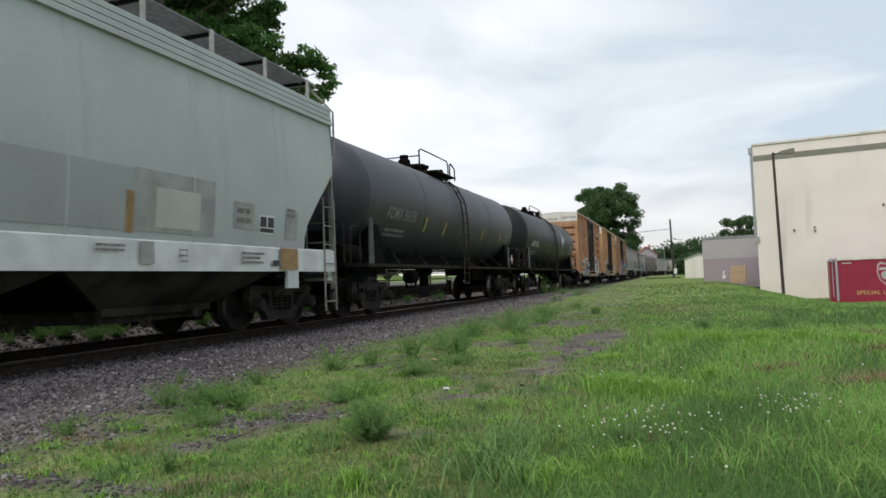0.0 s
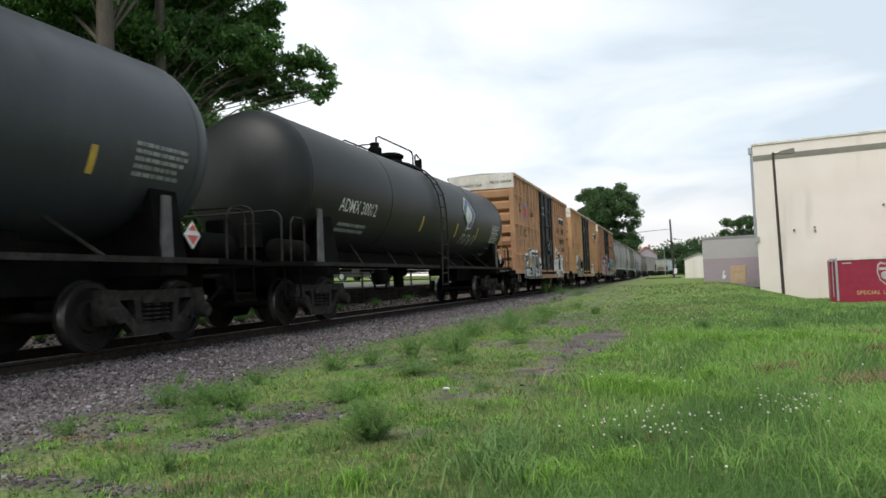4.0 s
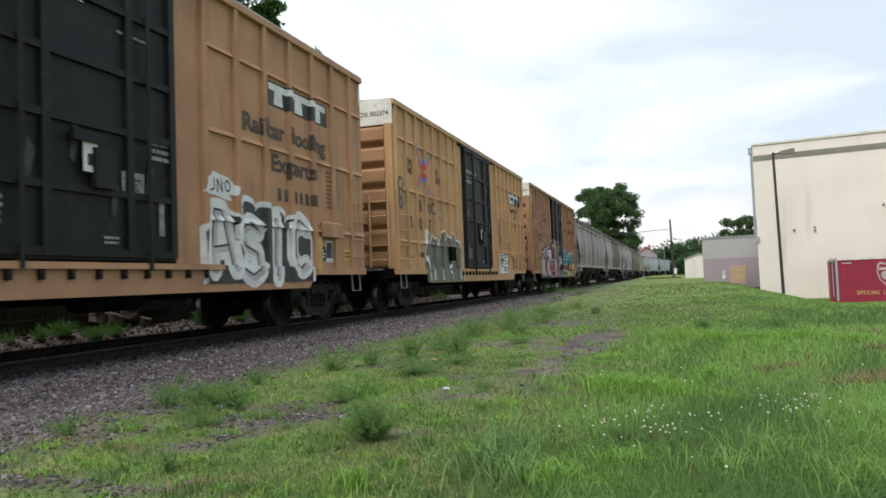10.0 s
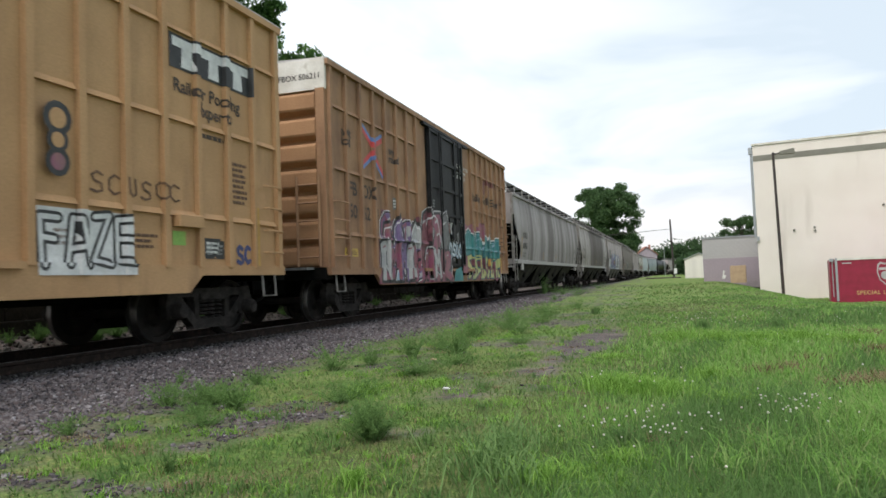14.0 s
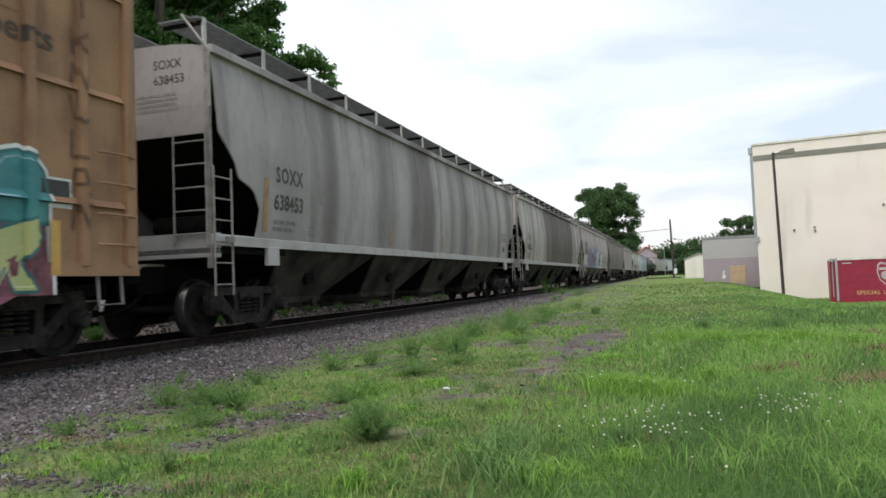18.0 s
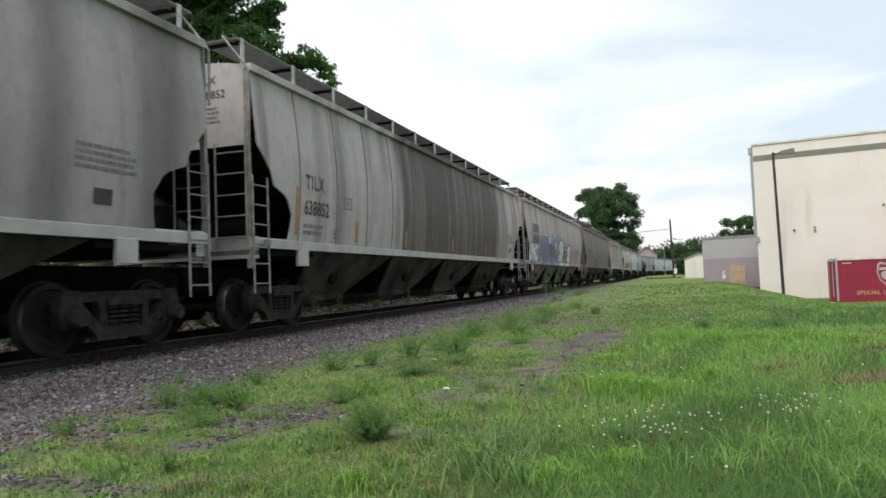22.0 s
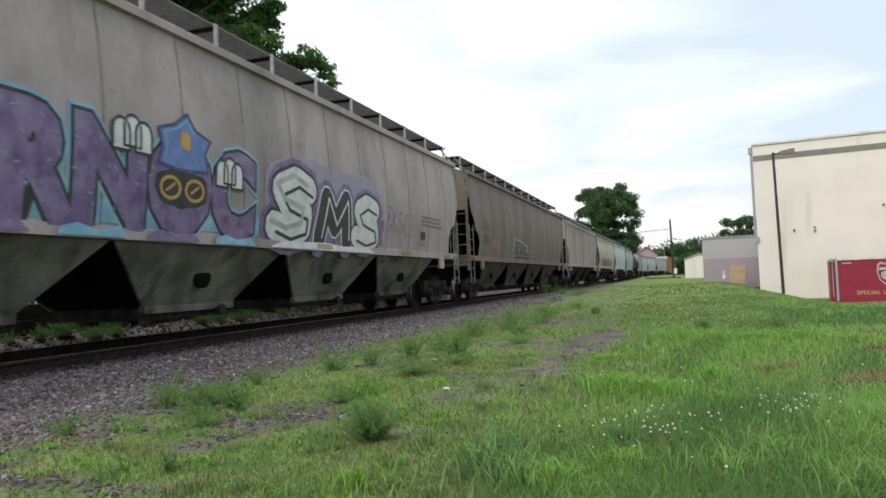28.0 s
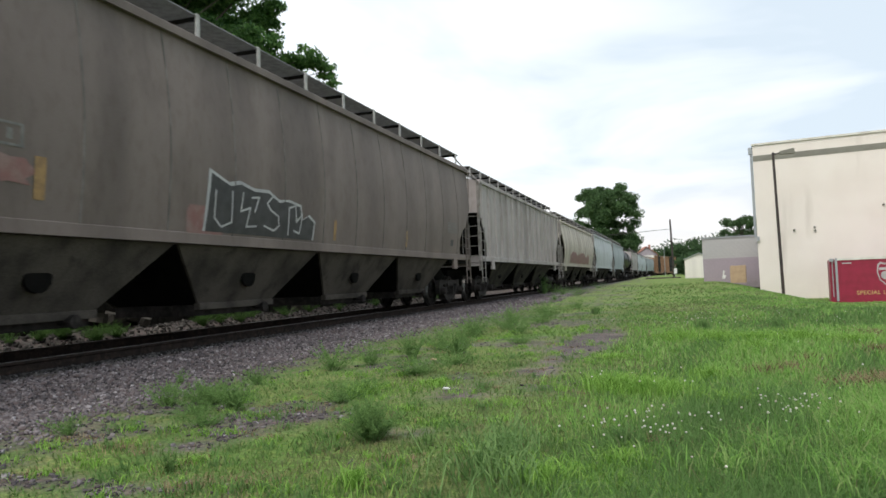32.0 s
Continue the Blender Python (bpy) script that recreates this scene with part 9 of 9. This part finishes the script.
for pick, tm, tl in ((tone > 0.35, GRASS_SHORT, "short yellow-green turf"), ((tone <= 0.35) & (tone > -0.45), GRASS_MID, "short mid-green turf"), (tone <= -0.45, GRASS_DEEP, "short dark green turf")):
    xx, yy, dd = x[pick], y[pick], d[pick]
    field("turf", tl, "grass", xx, yy, rng_g.uniform(0.012, 0.045, len(xx)) * (1 + dd * 0.02), np.maximum(0.005, dd * 0.0016), rng_g.uniform(0.4, 1.5, len(xx)), rng_g, tm)
# the same short turf round the stand itself
x, y = rng_g.uniform(-4.2, 6.5, 42000), rng_g.uniform(-6.0, 2.4, 42000)
keep = (rng_g.uniform(0, 1, len(x)) > bare_soil(x, y)) & (np.hypot(x, y) > 0.25)
x, y = x[keep], y[keep]
field("turf", "short mid-green turf", "grass", x, y, rng_g.uniform(0.015, 0.05, len(x)), np.full(len(x), 0.009), rng_g.uniform(0.4, 1.4, len(x)), rng_g, GRASS_MID)
# flat-lying small leaves of clover and plantain in the worn turf
x, y, d = scatter(90000, 2.3, 22, -15, 56, rng_g, 0.8)
keep = (x > -5.2) & (x < 0.6) & (rng_g.uniform(0, 1, len(x)) > bare_soil(x, y) * 1.1) & (value_noise(x * 2.6, y * 2.3, 57) + rng_g.normal(0, 0.5, len(x)) > -0.1)
x, y, d = x[keep], y[keep], d[keep]
a, L = rng_g.uniform(0, 6.28, len(x)), np.maximum(0.007, d * 0.0019) * rng_g.uniform(0.7, 1.5, len(x))
z = ground_z(x, y) + rng_g.uniform(0.006, 0.028, len(x))
ca, sa_, up = np.cos(a) * L, np.sin(a) * L, rng_g.uniform(-0.5, 0.6, len(x)) * L
v = np.stack([np.stack([x - ca, y - sa_, z - up], 1), np.stack([x + 0.5 * sa_, y - 0.5 * ca, z], 1), np.stack([x + ca, y + sa_, z + up], 1), np.stack([x - 0.5 * sa_, y + 0.5 * ca, z], 1)], 1).reshape(-1, 3)
tagged(part("turf_leaves", big_mesh("turf_leaves", v, np.arange(len(v)).reshape(-1, 4), GRASS_SHORT), GRASS_SHORT), "low flat leaves in the worn turf", "grass", kind="stuff")
# taller grass in lush patches
x, y, d = scatter(260000, 2.3, 55, -20, 50, rng_g, 0.9)
lush = lushness(x, y)
keep = (x > -4.6) & (rng_g.uniform(0, 1, len(x)) < lush ** 1.4) & (rng_g.uniform(0, 1, len(x)) > bare_soil(x, y) * 1.4)
x, y, d, lush = x[keep], y[keep], d[keep], lush[keep]
tone = 1.1 * value_noise(x * 0.9, y * 0.7, 61) + 0.9 * value_noise(x * 3.0, y * 2.6, 62) + rng_g.normal(0, 0.3, len(x))
for pick, tm, tl in ((tone > -0.35, GRASS, "tall lush bright green grass"), (tone <= -0.35, GRASS_DEEP, "tall lush dark green grass")):
    xx, yy, dd, ll = x[pick], y[pick], d[pick], lush[pick]
    field("grass", tl, "grass", xx, yy, rng_g.uniform(0.04, 0.14, len(xx)) * (0.5 + 0.75 * ll) * (1 + 0.35 * value_noise(xx * 1.7, yy * 1.5, 63)) * (1 - 0.62 * smooth_step(7, 24, dd)), np.maximum(0.0042, dd * 0.0012), rng_g.uniform(0.3, 1.25, len(xx)), rng_g, tm)


def clumps_of(name, label, spots, n, spread, h0, h1, w, material, lean=(0.2, 0.8)):
    """Tufts of long blades round a few spots."""
    xs, ys, hs = [], [], []
    for cx, cy, k in spots:
        m = int(n * k)
        r = np.abs(rng_g.normal(0, spread * k ** 0.5, m))
        a = rng_g.uniform(0, 2 * math.pi, m)
        xs.append(cx + r * np.cos(a)), ys.append(cy + r * np.sin(a)), hs.append(rng_g.uniform(h0, h1, m) * k ** 0.3)
    x, y, h = np.concatenate(xs), np.concatenate(ys), np.concatenate(hs)
    return field(name, label, "grass tuft", x, y, h, np.full(len(x), w), rng_g.uniform(*lean, len(x)), rng_g, material)


clumps_of("grass_tuft", "long blue-green grass tuft", [(-1.02, 3.55, 1.0), (-0.95, 3.85, 0.9), (-1.0, 4.2, 0.7), (-0.8, 3.4, 0.6)], 95, 0.16, 0.16, 0.34, 0.0085, GRASS_BLUE, (0.4, 1.3))
clumps_of("grass_tuft", "long bright green grass tufts", [(-0.55, 6.6, 1.6), (-0.3, 6.5, 1.0), (-0.1, 6.4, 0.9), (1.0, 10.4, 1.6), (1.5, 10.5, 1.5), (0.5, 10.6, 1.2), (2.1, 10.2, 1.2), (0.0, 10.8, 1.2), (0.9, 9.4, 1.0), (-0.3, 3.9, 0.5), (-1.6, 3.3, 0.4), (0.35, 5.9, 0.7), (-0.66, 3.5, 0.5), (0.25, 7.4, 0.8), (-2.8, 6.0, 0.5)], 460, 0.22, 0.10, 0.22, 0.007, GRASS_BRIGHT, (0.4, 1.2))
clumps_of("grass_tuft", "tall bright grass at the edge of the lawn", [(1.15, 5.1, 1.8), (0.95, 4.3, 1.6), (1.5, 6.0, 1.4), (0.75, 3.7, 1.2), (0.6, 6.3, 0.8), (0.45, 4.2, 0.9), (0.2, 3.8, 0.7)], 300, 0.24, 0.12, 0.26, 0.007, GRASS, (0.4, 1.2))
clumps_of("yellow_green_tuft", "low yellow-green leafy tufts", [(-0.66, 3.62, 1.0), (-0.3, 3.59, 1.0), (-0.45, 3.75, 0.8), (0.0, 3.5, 0.8), (-2.3, 6.7, 1.0), (-0.8, 9.0, 1.2)], 420, 0.16, 0.03, 0.09, 0.009, GRASS_BRIGHT, (0.6, 1.3))
clumps_of("dark_tuft", "small dark green tufts in the lawn", [(0.39, 12.6, 0.7), (1.55, 13.0, 0.5), (-2.0, 18.4, 0.8), (2.9, 15.0, 0.4), (-0.33, 4.25, 0.5)], 260, 0.10, 0.14, 0.28, 0.010, GRASS_DEEP)
clumps_of("dry_grass", "patches of dry brown grass", [(0.35, 5.3, 0.7), (0.2, 4.6, 0.5), (-0.5, 4.9, 0.6), (-2.5, 3.21, 0.9), (-2.2, 3.25, 0.9), (-1.64, 3.82, 0.5), (-2.9, 3.6, 0.6), (-3.6, 3.9, 0.7), (-4.2, 4.0, 0.6)], 300, 0.20, 0.015, 0.06, 0.005, STRAW, (0.6, 1.2))


clumps_of("dry_grass", "patches of dry brown grass in the lawn", [(1.45, 6.8, 2.0), (1.75, 7.1, 1.8), (1.06, 7.95, 1.0), (0.8, 7.8, 0.8), (0.45, 4.75, 0.5), (-0.15, 4.45, 0.4), (1.3, 8.6, 0.8), (2.6, 11.5, 1.5), (2.2, 9.4, 1.0)], 260, 0.16, 0.07, 0.16, 0.006, STRAW, (0.5, 1.1))


def tussocks(n, x0, x1, y0, y1, seed):
    """Spots for small tufts strewn over the thin turf, closer together near the stand."""
    r = np.random.RandomState(seed)
    return [(r.uniform(x0, x1), y0 * (y1 / y0) ** r.uniform(0, 1), r.uniform(0.5, 1.5)) for _ in range(n)]


clumps_of("turf_tussock", "small bright tussocks in the thin turf", tussocks(190, -4.3, 0.6, 2.9, 14, 1), 46, 0.075, 0.025, 0.085, 0.0065, GRASS_BRIGHT, (0.5, 1.3))
clumps_of("turf_tussock", "small dark green tussocks in the turf", tussocks(170, -4.3, 1.6, 2.9, 18, 2), 44, 0.085, 0.03, 0.10, 0.007, GRASS_DEEP, (0.4, 1.2))
clumps_of("dry_grass", "scattered tufts of dry brown grass", tussocks(110, -4.4, 0.9, 2.9, 12, 3), 36, 0.07, 0.012, 0.05, 0.005, STRAW, (0.6, 1.3))


def weed(x, y, h, r, n, seed, label, sparse=False, leaf=None):
    """A bushy weed: many thin stems set with narrow leaves, its own thing."""
    rng = np.random.default_rng(seed)
    z = float(ground_z(x, y))
    t = anchor("weed", pose(x, y, z), label, "weed", "weeds beside the track")
    s = Solid()
    vs = []
    for k in range(n):
        a, q = rng.uniform(0, 2 * math.pi), rng.uniform(0, 1) ** 0.7
        top = np.array([r * q * math.cos(a), r * q * math.sin(a), h * rng.uniform(0.55, 1.0) * (1 - 0.4 * q * q)])
        s.tube([(0.15 * top[0], 0.15 * top[1], -0.02), (0.6 * top[0], 0.6 * top[1], top[2] * 0.6), tuple(top)], 0.0028, 3, 0.0008)
        m = 22 if sparse else 34
        tt = rng.uniform(0.12, 1.0, m)
        p = top[None, :] * np.stack([tt ** 1.1, tt ** 1.1, tt], 1)
        d = rng.normal(size=(m, 3)); d[:, 2] = np.abs(d[:, 2]) * 0.8 + 0.25
        d /= np.linalg.norm(d, axis=1)[:, None]
        b = np.cross(d, rng.normal(size=(m, 3))); b /= np.linalg.norm(b, axis=1)[:, None]
        L = rng.uniform(0.025, 0.055, (m, 1)) * (h / 0.3) ** 0.5 * (1.15 - 0.5 * tt[:, None])
        vs.append(np.stack([p, p + d * L * 0.5 + b * L * 0.10, p + d * L, p + d * L * 0.5 - b * L * 0.10], 1))
    tagged(part("stalk", s, leaf or WEED, t), kind="stuff")
    v = np.concatenate(vs).reshape(-1, 3)
    tagged(part("foliage", big_mesh("foliage", v, np.arange(len(v)).reshape(-1, 4), leaf or WEED), WEED, t), kind="stuff")
    return t


weed(-1.93, 4.23, 0.32, 0.27, 110, 1, "dense bushy green weed in thin turf")
for i, (wx, wy, wh, wr, wn) in enumerate([(-4.37, 5.29, 0.24, 0.20, 26), (-4.15, 5.45, 0.22, 0.2, 24), (-3.95, 5.35, 0.26, 0.2, 26), (-3.62, 5.2, 0.28, 0.18, 26), (-3.5, 4.61, 0.15, 0.22, 26), (-3.85, 5.0, 0.14, 0.2, 18), (-2.84, 5.59, 0.2, 0.2, 28), (-2.8, 6.04, 0.16, 0.18, 20), (-2.79, 7.37, 0.26, 0.26, 34), (-4.33, 4.13, 0.16, 0.14, 14), (-2.84, 3.42, 0.17, 0.07, 10), (-4.03, 7.81, 0.34, 0.26, 22), (-3.75, 8.3, 0.36, 0.22, 22), (-3.4, 8.9, 0.38, 0.24, 24), (-3.3, 9.8, 0.36, 0.28, 26), (-2.9, 9.3, 0.32, 0.26, 28), (-2.6, 8.2, 0.22, 0.24, 24), (-4.9, 5.9, 0.13, 0.1, 8), (-5.3, 6.6, 0.16, 0.1, 8), (-4.3, 6.6, 0.22, 0.16, 12), (-3.3, 11.5, 0.4, 0.34, 30), (-3.0, 13.0, 0.4, 0.34, 30), (-2.6, 12.0, 0.32, 0.3, 26), (-3.5, 12.4, 0.34, 0.3, 22), (-3.4, 15.0, 0.4, 0.4, 28), (-2.7, 14.5, 0.3, 0.35, 26), (-3.0, 17.0, 0.45, 0.45, 30), (-3.6, 19.5, 0.4, 0.45, 26), (-2.8, 21.0, 0.4, 0.4, 24), (-2.3, 10.4, 0.18, 0.25, 20), (-3.2, 10.6, 0.3, 0.25, 20)]):
    weed(wx, wy, wh * 1.12, wr * 1.75, int(wn * 1.5), 10 + i, "feathery green weed growing beside the ballast", i % 2 == 0)
for i, (wx, wy, wh, wr, wn) in enumerate([(-6.9, 38.5, 1.5, 0.55, 40), (-6.6, 40.5, 0.9, 0.6, 34), (-6.2, 43, 0.6, 0.7, 30), (-5.5, 36, 0.5, 0.7, 30), (-5.2, 40, 0.5, 0.8, 30), (-4.4, 33, 0.45, 0.7, 26), (-5.0, 48, 0.5, 0.9, 30), (-4.6, 28, 0.4, 0.5, 22)]):
    weed(wx, wy, wh, wr, wn, 60 + i, "tall green weed at the foot of the ballast")
for i, (wx, wy, wh, wr, wn) in enumerate([(-10.9, 10.3, 0.42, 0.38, 90), (-10.7, 10.9, 0.40, 0.4, 90), (-10.75, 11.5, 0.35, 0.35, 70), (-10.9, 9.8, 0.34, 0.3, 50), (-10.8, 14.3, 0.35, 0.35, 60), (-10.85, 15.0, 0.4, 0.4, 60), (-10.8, 15.8, 0.35, 0.4, 60), (-10.9, 9.2, 0.3, 0.3, 24), (-10.9, 16.5, 0.35, 0.4, 34), (-10.8, 18.0, 0.4, 0.45, 36), (-10.9, 19.6, 0.35, 0.4, 34), (-10.8, 21.5, 0.35, 0.45, 34), (-11.0, 14.4, 0.55, 0.3, 20), (-10.8, 24.5, 0.4, 0.5, 36), (-10.9, 28, 0.4, 0.6, 36), (-10.8, 32, 0.5, 0.7, 36)]):
    weed(wx, wy, wh, wr, wn, 90 + i, "green weed at the foot of the retaining wall, darkened for shade", leaf=WEED_SHADED)

# clover heads
cv, cf, ck = [], [], 0
for cx, cy, sx, sy, n in ((-0.22, 4.3, 0.17, 0.24, 42), (0.0, 4.6, 0.2, 0.2, 8), (0.72, 5.3, 0.22, 0.2, 34), (-0.3, 6.4, 0.5, 0.4, 14), (0.45, 4.6, 0.4, 0.5, 10), (0.8, 14.6, 1.1, 1.3, 90), (-0.2, 13.0, 0.6, 1.0, 24), (1.6, 9.5, 0.8, 1.2, 20)):
    px_, py_ = rng_g.normal(cx, sx, n), rng_g.normal(cy, sy, n)
    pz_ = ground_z(px_, py_) + rng_g.uniform(0.13, 0.20, n)
    for a, b, c in zip(px_, py_, pz_):
        r = rng_g.uniform(0.0045, 0.008)
        ring = [[(a + r * q * math.cos(2 * math.pi * i / 6), b + r * q * math.sin(2 * math.pi * i / 6), c + r * hh) for i in range(6)] for q, hh in ((0.5, -0.8), (1.0, -0.2), (0.9, 0.5), (0.3, 0.95))]
        for rr in ring:
            cv += rr
        for k in range(3):
            for i in range(6):
                j = (i + 1) % 6
                cf.append((ck + 6 * k + i, ck + 6 * k + j, ck + 6 * k + 6 + j, ck + 6 * k + 6 + i))
        ck += 24
tagged(part("clover_flowers", big_mesh("clover_flowers", np.array(cv), np.array(cf), CLOVER), CLOVER), "white clover flower heads in the grass", "clover", kind="stuff")


def stones(name, x, y, z, size, rng, label, look_mat=None, thick=1.0):
    """Loose broken stones: skewed eight-cornered lumps."""
    n = len(x)
    corner = np.array([(a, b, c) for c in (-1, 1) for b in (-1, 1) for a in (-1, 1)], dtype=float)
    p = corner[None] * rng.uniform(0.25, 1.1, (n, 8, 3)) * rng.uniform(0.6, 1.25, (n, 1, 3)) * size[:, None, None] * np.array((1.0, 1.0, thick))
    a, b = rng.uniform(0, 6.28, n), rng.uniform(-0.8, 0.8, n)
    ca, sa_, cb, sb = np.cos(a), np.sin(a), np.cos(b), np.sin(b)
    q = p.copy()
    q[:, :, 0] = p[:, :, 0] * cb[:, None] - p[:, :, 2] * sb[:, None]
    q[:, :, 2] = p[:, :, 0] * sb[:, None] + p[:, :, 2] * cb[:, None]
    p = q.copy()
    p[:, :, 0] = q[:, :, 0] * ca[:, None] - q[:, :, 1] * sa_[:, None]
    p[:, :, 1] = q[:, :, 0] * sa_[:, None] + q[:, :, 1] * ca[:, None]
    p += np.stack([x, y, z], 1)[:, None, :]
    quads = np.array([(0, 2, 3, 1), (4, 5, 7, 6), (0, 1, 5, 4), (2, 6, 7, 3), (0, 4, 6, 2), (1, 3, 7, 5)])
    f = (np.arange(n)[:, None, None] * 8 + quads[None]).reshape(-1, 4)
    return tagged(part(name, big_mesh(name, p.reshape(-1, 3), f, look_mat or STONE), STONE), label, "ballast", kind="stuff")


def top_z(x, y):
    return np.maximum(bed_z(x), ground_z(x, y))


n = 122000
ys = 2.5 * (42 / 2.5) ** (rng_g.uniform(0, 1, n) ** 0.9)
xs = rng_g.uniform(-9.4, -4.3, n)
keep = (xs < -5.0 + 0.35 * value_noise(ys * 1.3, xs, 44) + rng_g.exponential(0.22, n) - 0.2) & (np.abs(xs - TRACK_X - 0.755) > 0.10)
xs, ys = xs[keep], ys[keep]
far_ = np.sqrt(xs ** 2 + ys ** 2)
stones("ballast_stones", xs, ys, top_z(xs, ys) + 0.004, (0.007 + 0.019 * rng_g.uniform(0, 1, len(xs)) ** 1.5) * (1 + np.maximum(0, far_ - 9) * 0.03), rng_g, "grey and brown crushed ballast stones")
# dark stones and tie ends along the near rail
ys = 4.0 * (45 / 4.0) ** rng_g.uniform(0, 1, 9000)
xs = TRACK_X + 0.755 + 0.09 + np.abs(rng_g.normal(0, 0.13, 9000))
stones("ballast_stones", xs, ys, top_z(xs, ys) + 0.012, rng_g.uniform(0.012, 0.032, len(xs)), rng_g, "black ballast stones along the rail", STONE_DARK)
# stones past the track, their shade given by the dark tones
xs, ys = rng_g.uniform(-11.2, -9.2, 7000), rng_g.uniform(6, 34, 7000)
stones("ballast_stones", xs, ys, top_z(xs, ys) + 0.004, rng_g.uniform(0.025, 0.05, len(xs)), rng_g, "ballast stones beyond the track, darkened for shade", STONE_DARK)
x, y, d = scatter(46000, 2.3, 20, 0, 56, rng_g, 0.9)
keep = (bare_soil(x, y) > rng_g.uniform(0.3, 1.15, len(x))) & (x > -5.3) & ((x < -2.2) | (rng_g.uniform(0, 1, len(x)) < 0.12))
stones("loose_stones", x[keep], y[keep], ground_z(x[keep], y[keep]) + 0.004, 0.005 + 0.024 * rng_g.uniform(0, 1, keep.sum()) ** 2.2, rng_g, "loose stones on bare soil", None, 0.5)
# the tall grass goes on round and behind the stand
x, y = rng_g.uniform(-4.2, 7.5, 80000), rng_g.uniform(-6.0, 7.0, 80000)
turn = np.degrees(np.arctan2(-x, y))
keep = ((np.hypot(x, y) < 2.3) | (turn < -20) | (turn > 50)) & (np.hypot(x, y) > 0.3) & (rng_g.uniform(0, 1, len(x)) < lushness(x, np.abs(y)) ** 1.4) & (rng_g.uniform(0, 1, len(x)) > bare_soil(x, y) * 1.4)
x, y = x[keep], y[keep]
tone = 1.1 * value_noise(x * 0.9, y * 0.7, 61) + 0.9 * value_noise(x * 3.0, y * 2.6, 62)
for pick, tm, tl in ((tone > -0.35, GRASS, "tall lush bright green grass"), (tone <= -0.35, GRASS_DEEP, "tall lush dark green grass")):
    field("grass", tl, "grass", x[pick], y[pick], rng_g.uniform(0.04, 0.13, pick.sum()), np.full(pick.sum(), 0.009), rng_g.uniform(0.3, 1.25, pick.sum()), rng_g, tm)

# small things lying about
for k, (x0, y0, a, w_, l_) in enumerate(((-2.08, 6.28, 20, 0.03, 0.07), (-3.0, 8.6, -15, 0.04, 0.09), (-3.3, 10.0, 30, 0.04, 0.09))):
    t = tagged(part("litter", Solid().prism([(-l_ / 2, -w_ / 2), (l_ / 2, -w_ / 3), (l_ * 0.4, w_ / 2), (-l_ * 0.3, w_ / 2.2)], 2, 0, 0.012), G_WHITE if k != 1 else CARTON), "scrap of pale litter on the turf", "litter")
    t.matrix_basis = pose(x0, y0, float(ground_z(x0, y0)) + 0.02, 6, 4, a)
plank = tagged(part("timber", Solid().box(-2.2, 2.2, -0.15, 0.15, 0, 0.16, 0.02), TIE_WOOD), "dark old timber lying in the grass", "timber")
plank.matrix_basis = pose(-1.6, 96, float(ground_z(-1.6, 96)), 0, 0, 8)



def motions():
    """The train rolls by at one speed; every wheel turns with it."""
    for car, c in ROLLING:
        s1 = c - SPEED * 32
        step = 2.0 if c < BEND_Y else 1.0
        rows, t = [], 0.0
        while t < 32.01:
            rows.append((t, on_track(c - SPEED * t)))
            t += step
        walk(car, rows)
    turn = math.degrees(SPEED / 0.457)
    for w, a in WHEELSETS:
        walk(w, [(k * 0.1, pose(0, a, 0.457, turn * k * 0.1, 0, 0)) for k in range(321)])


motions()
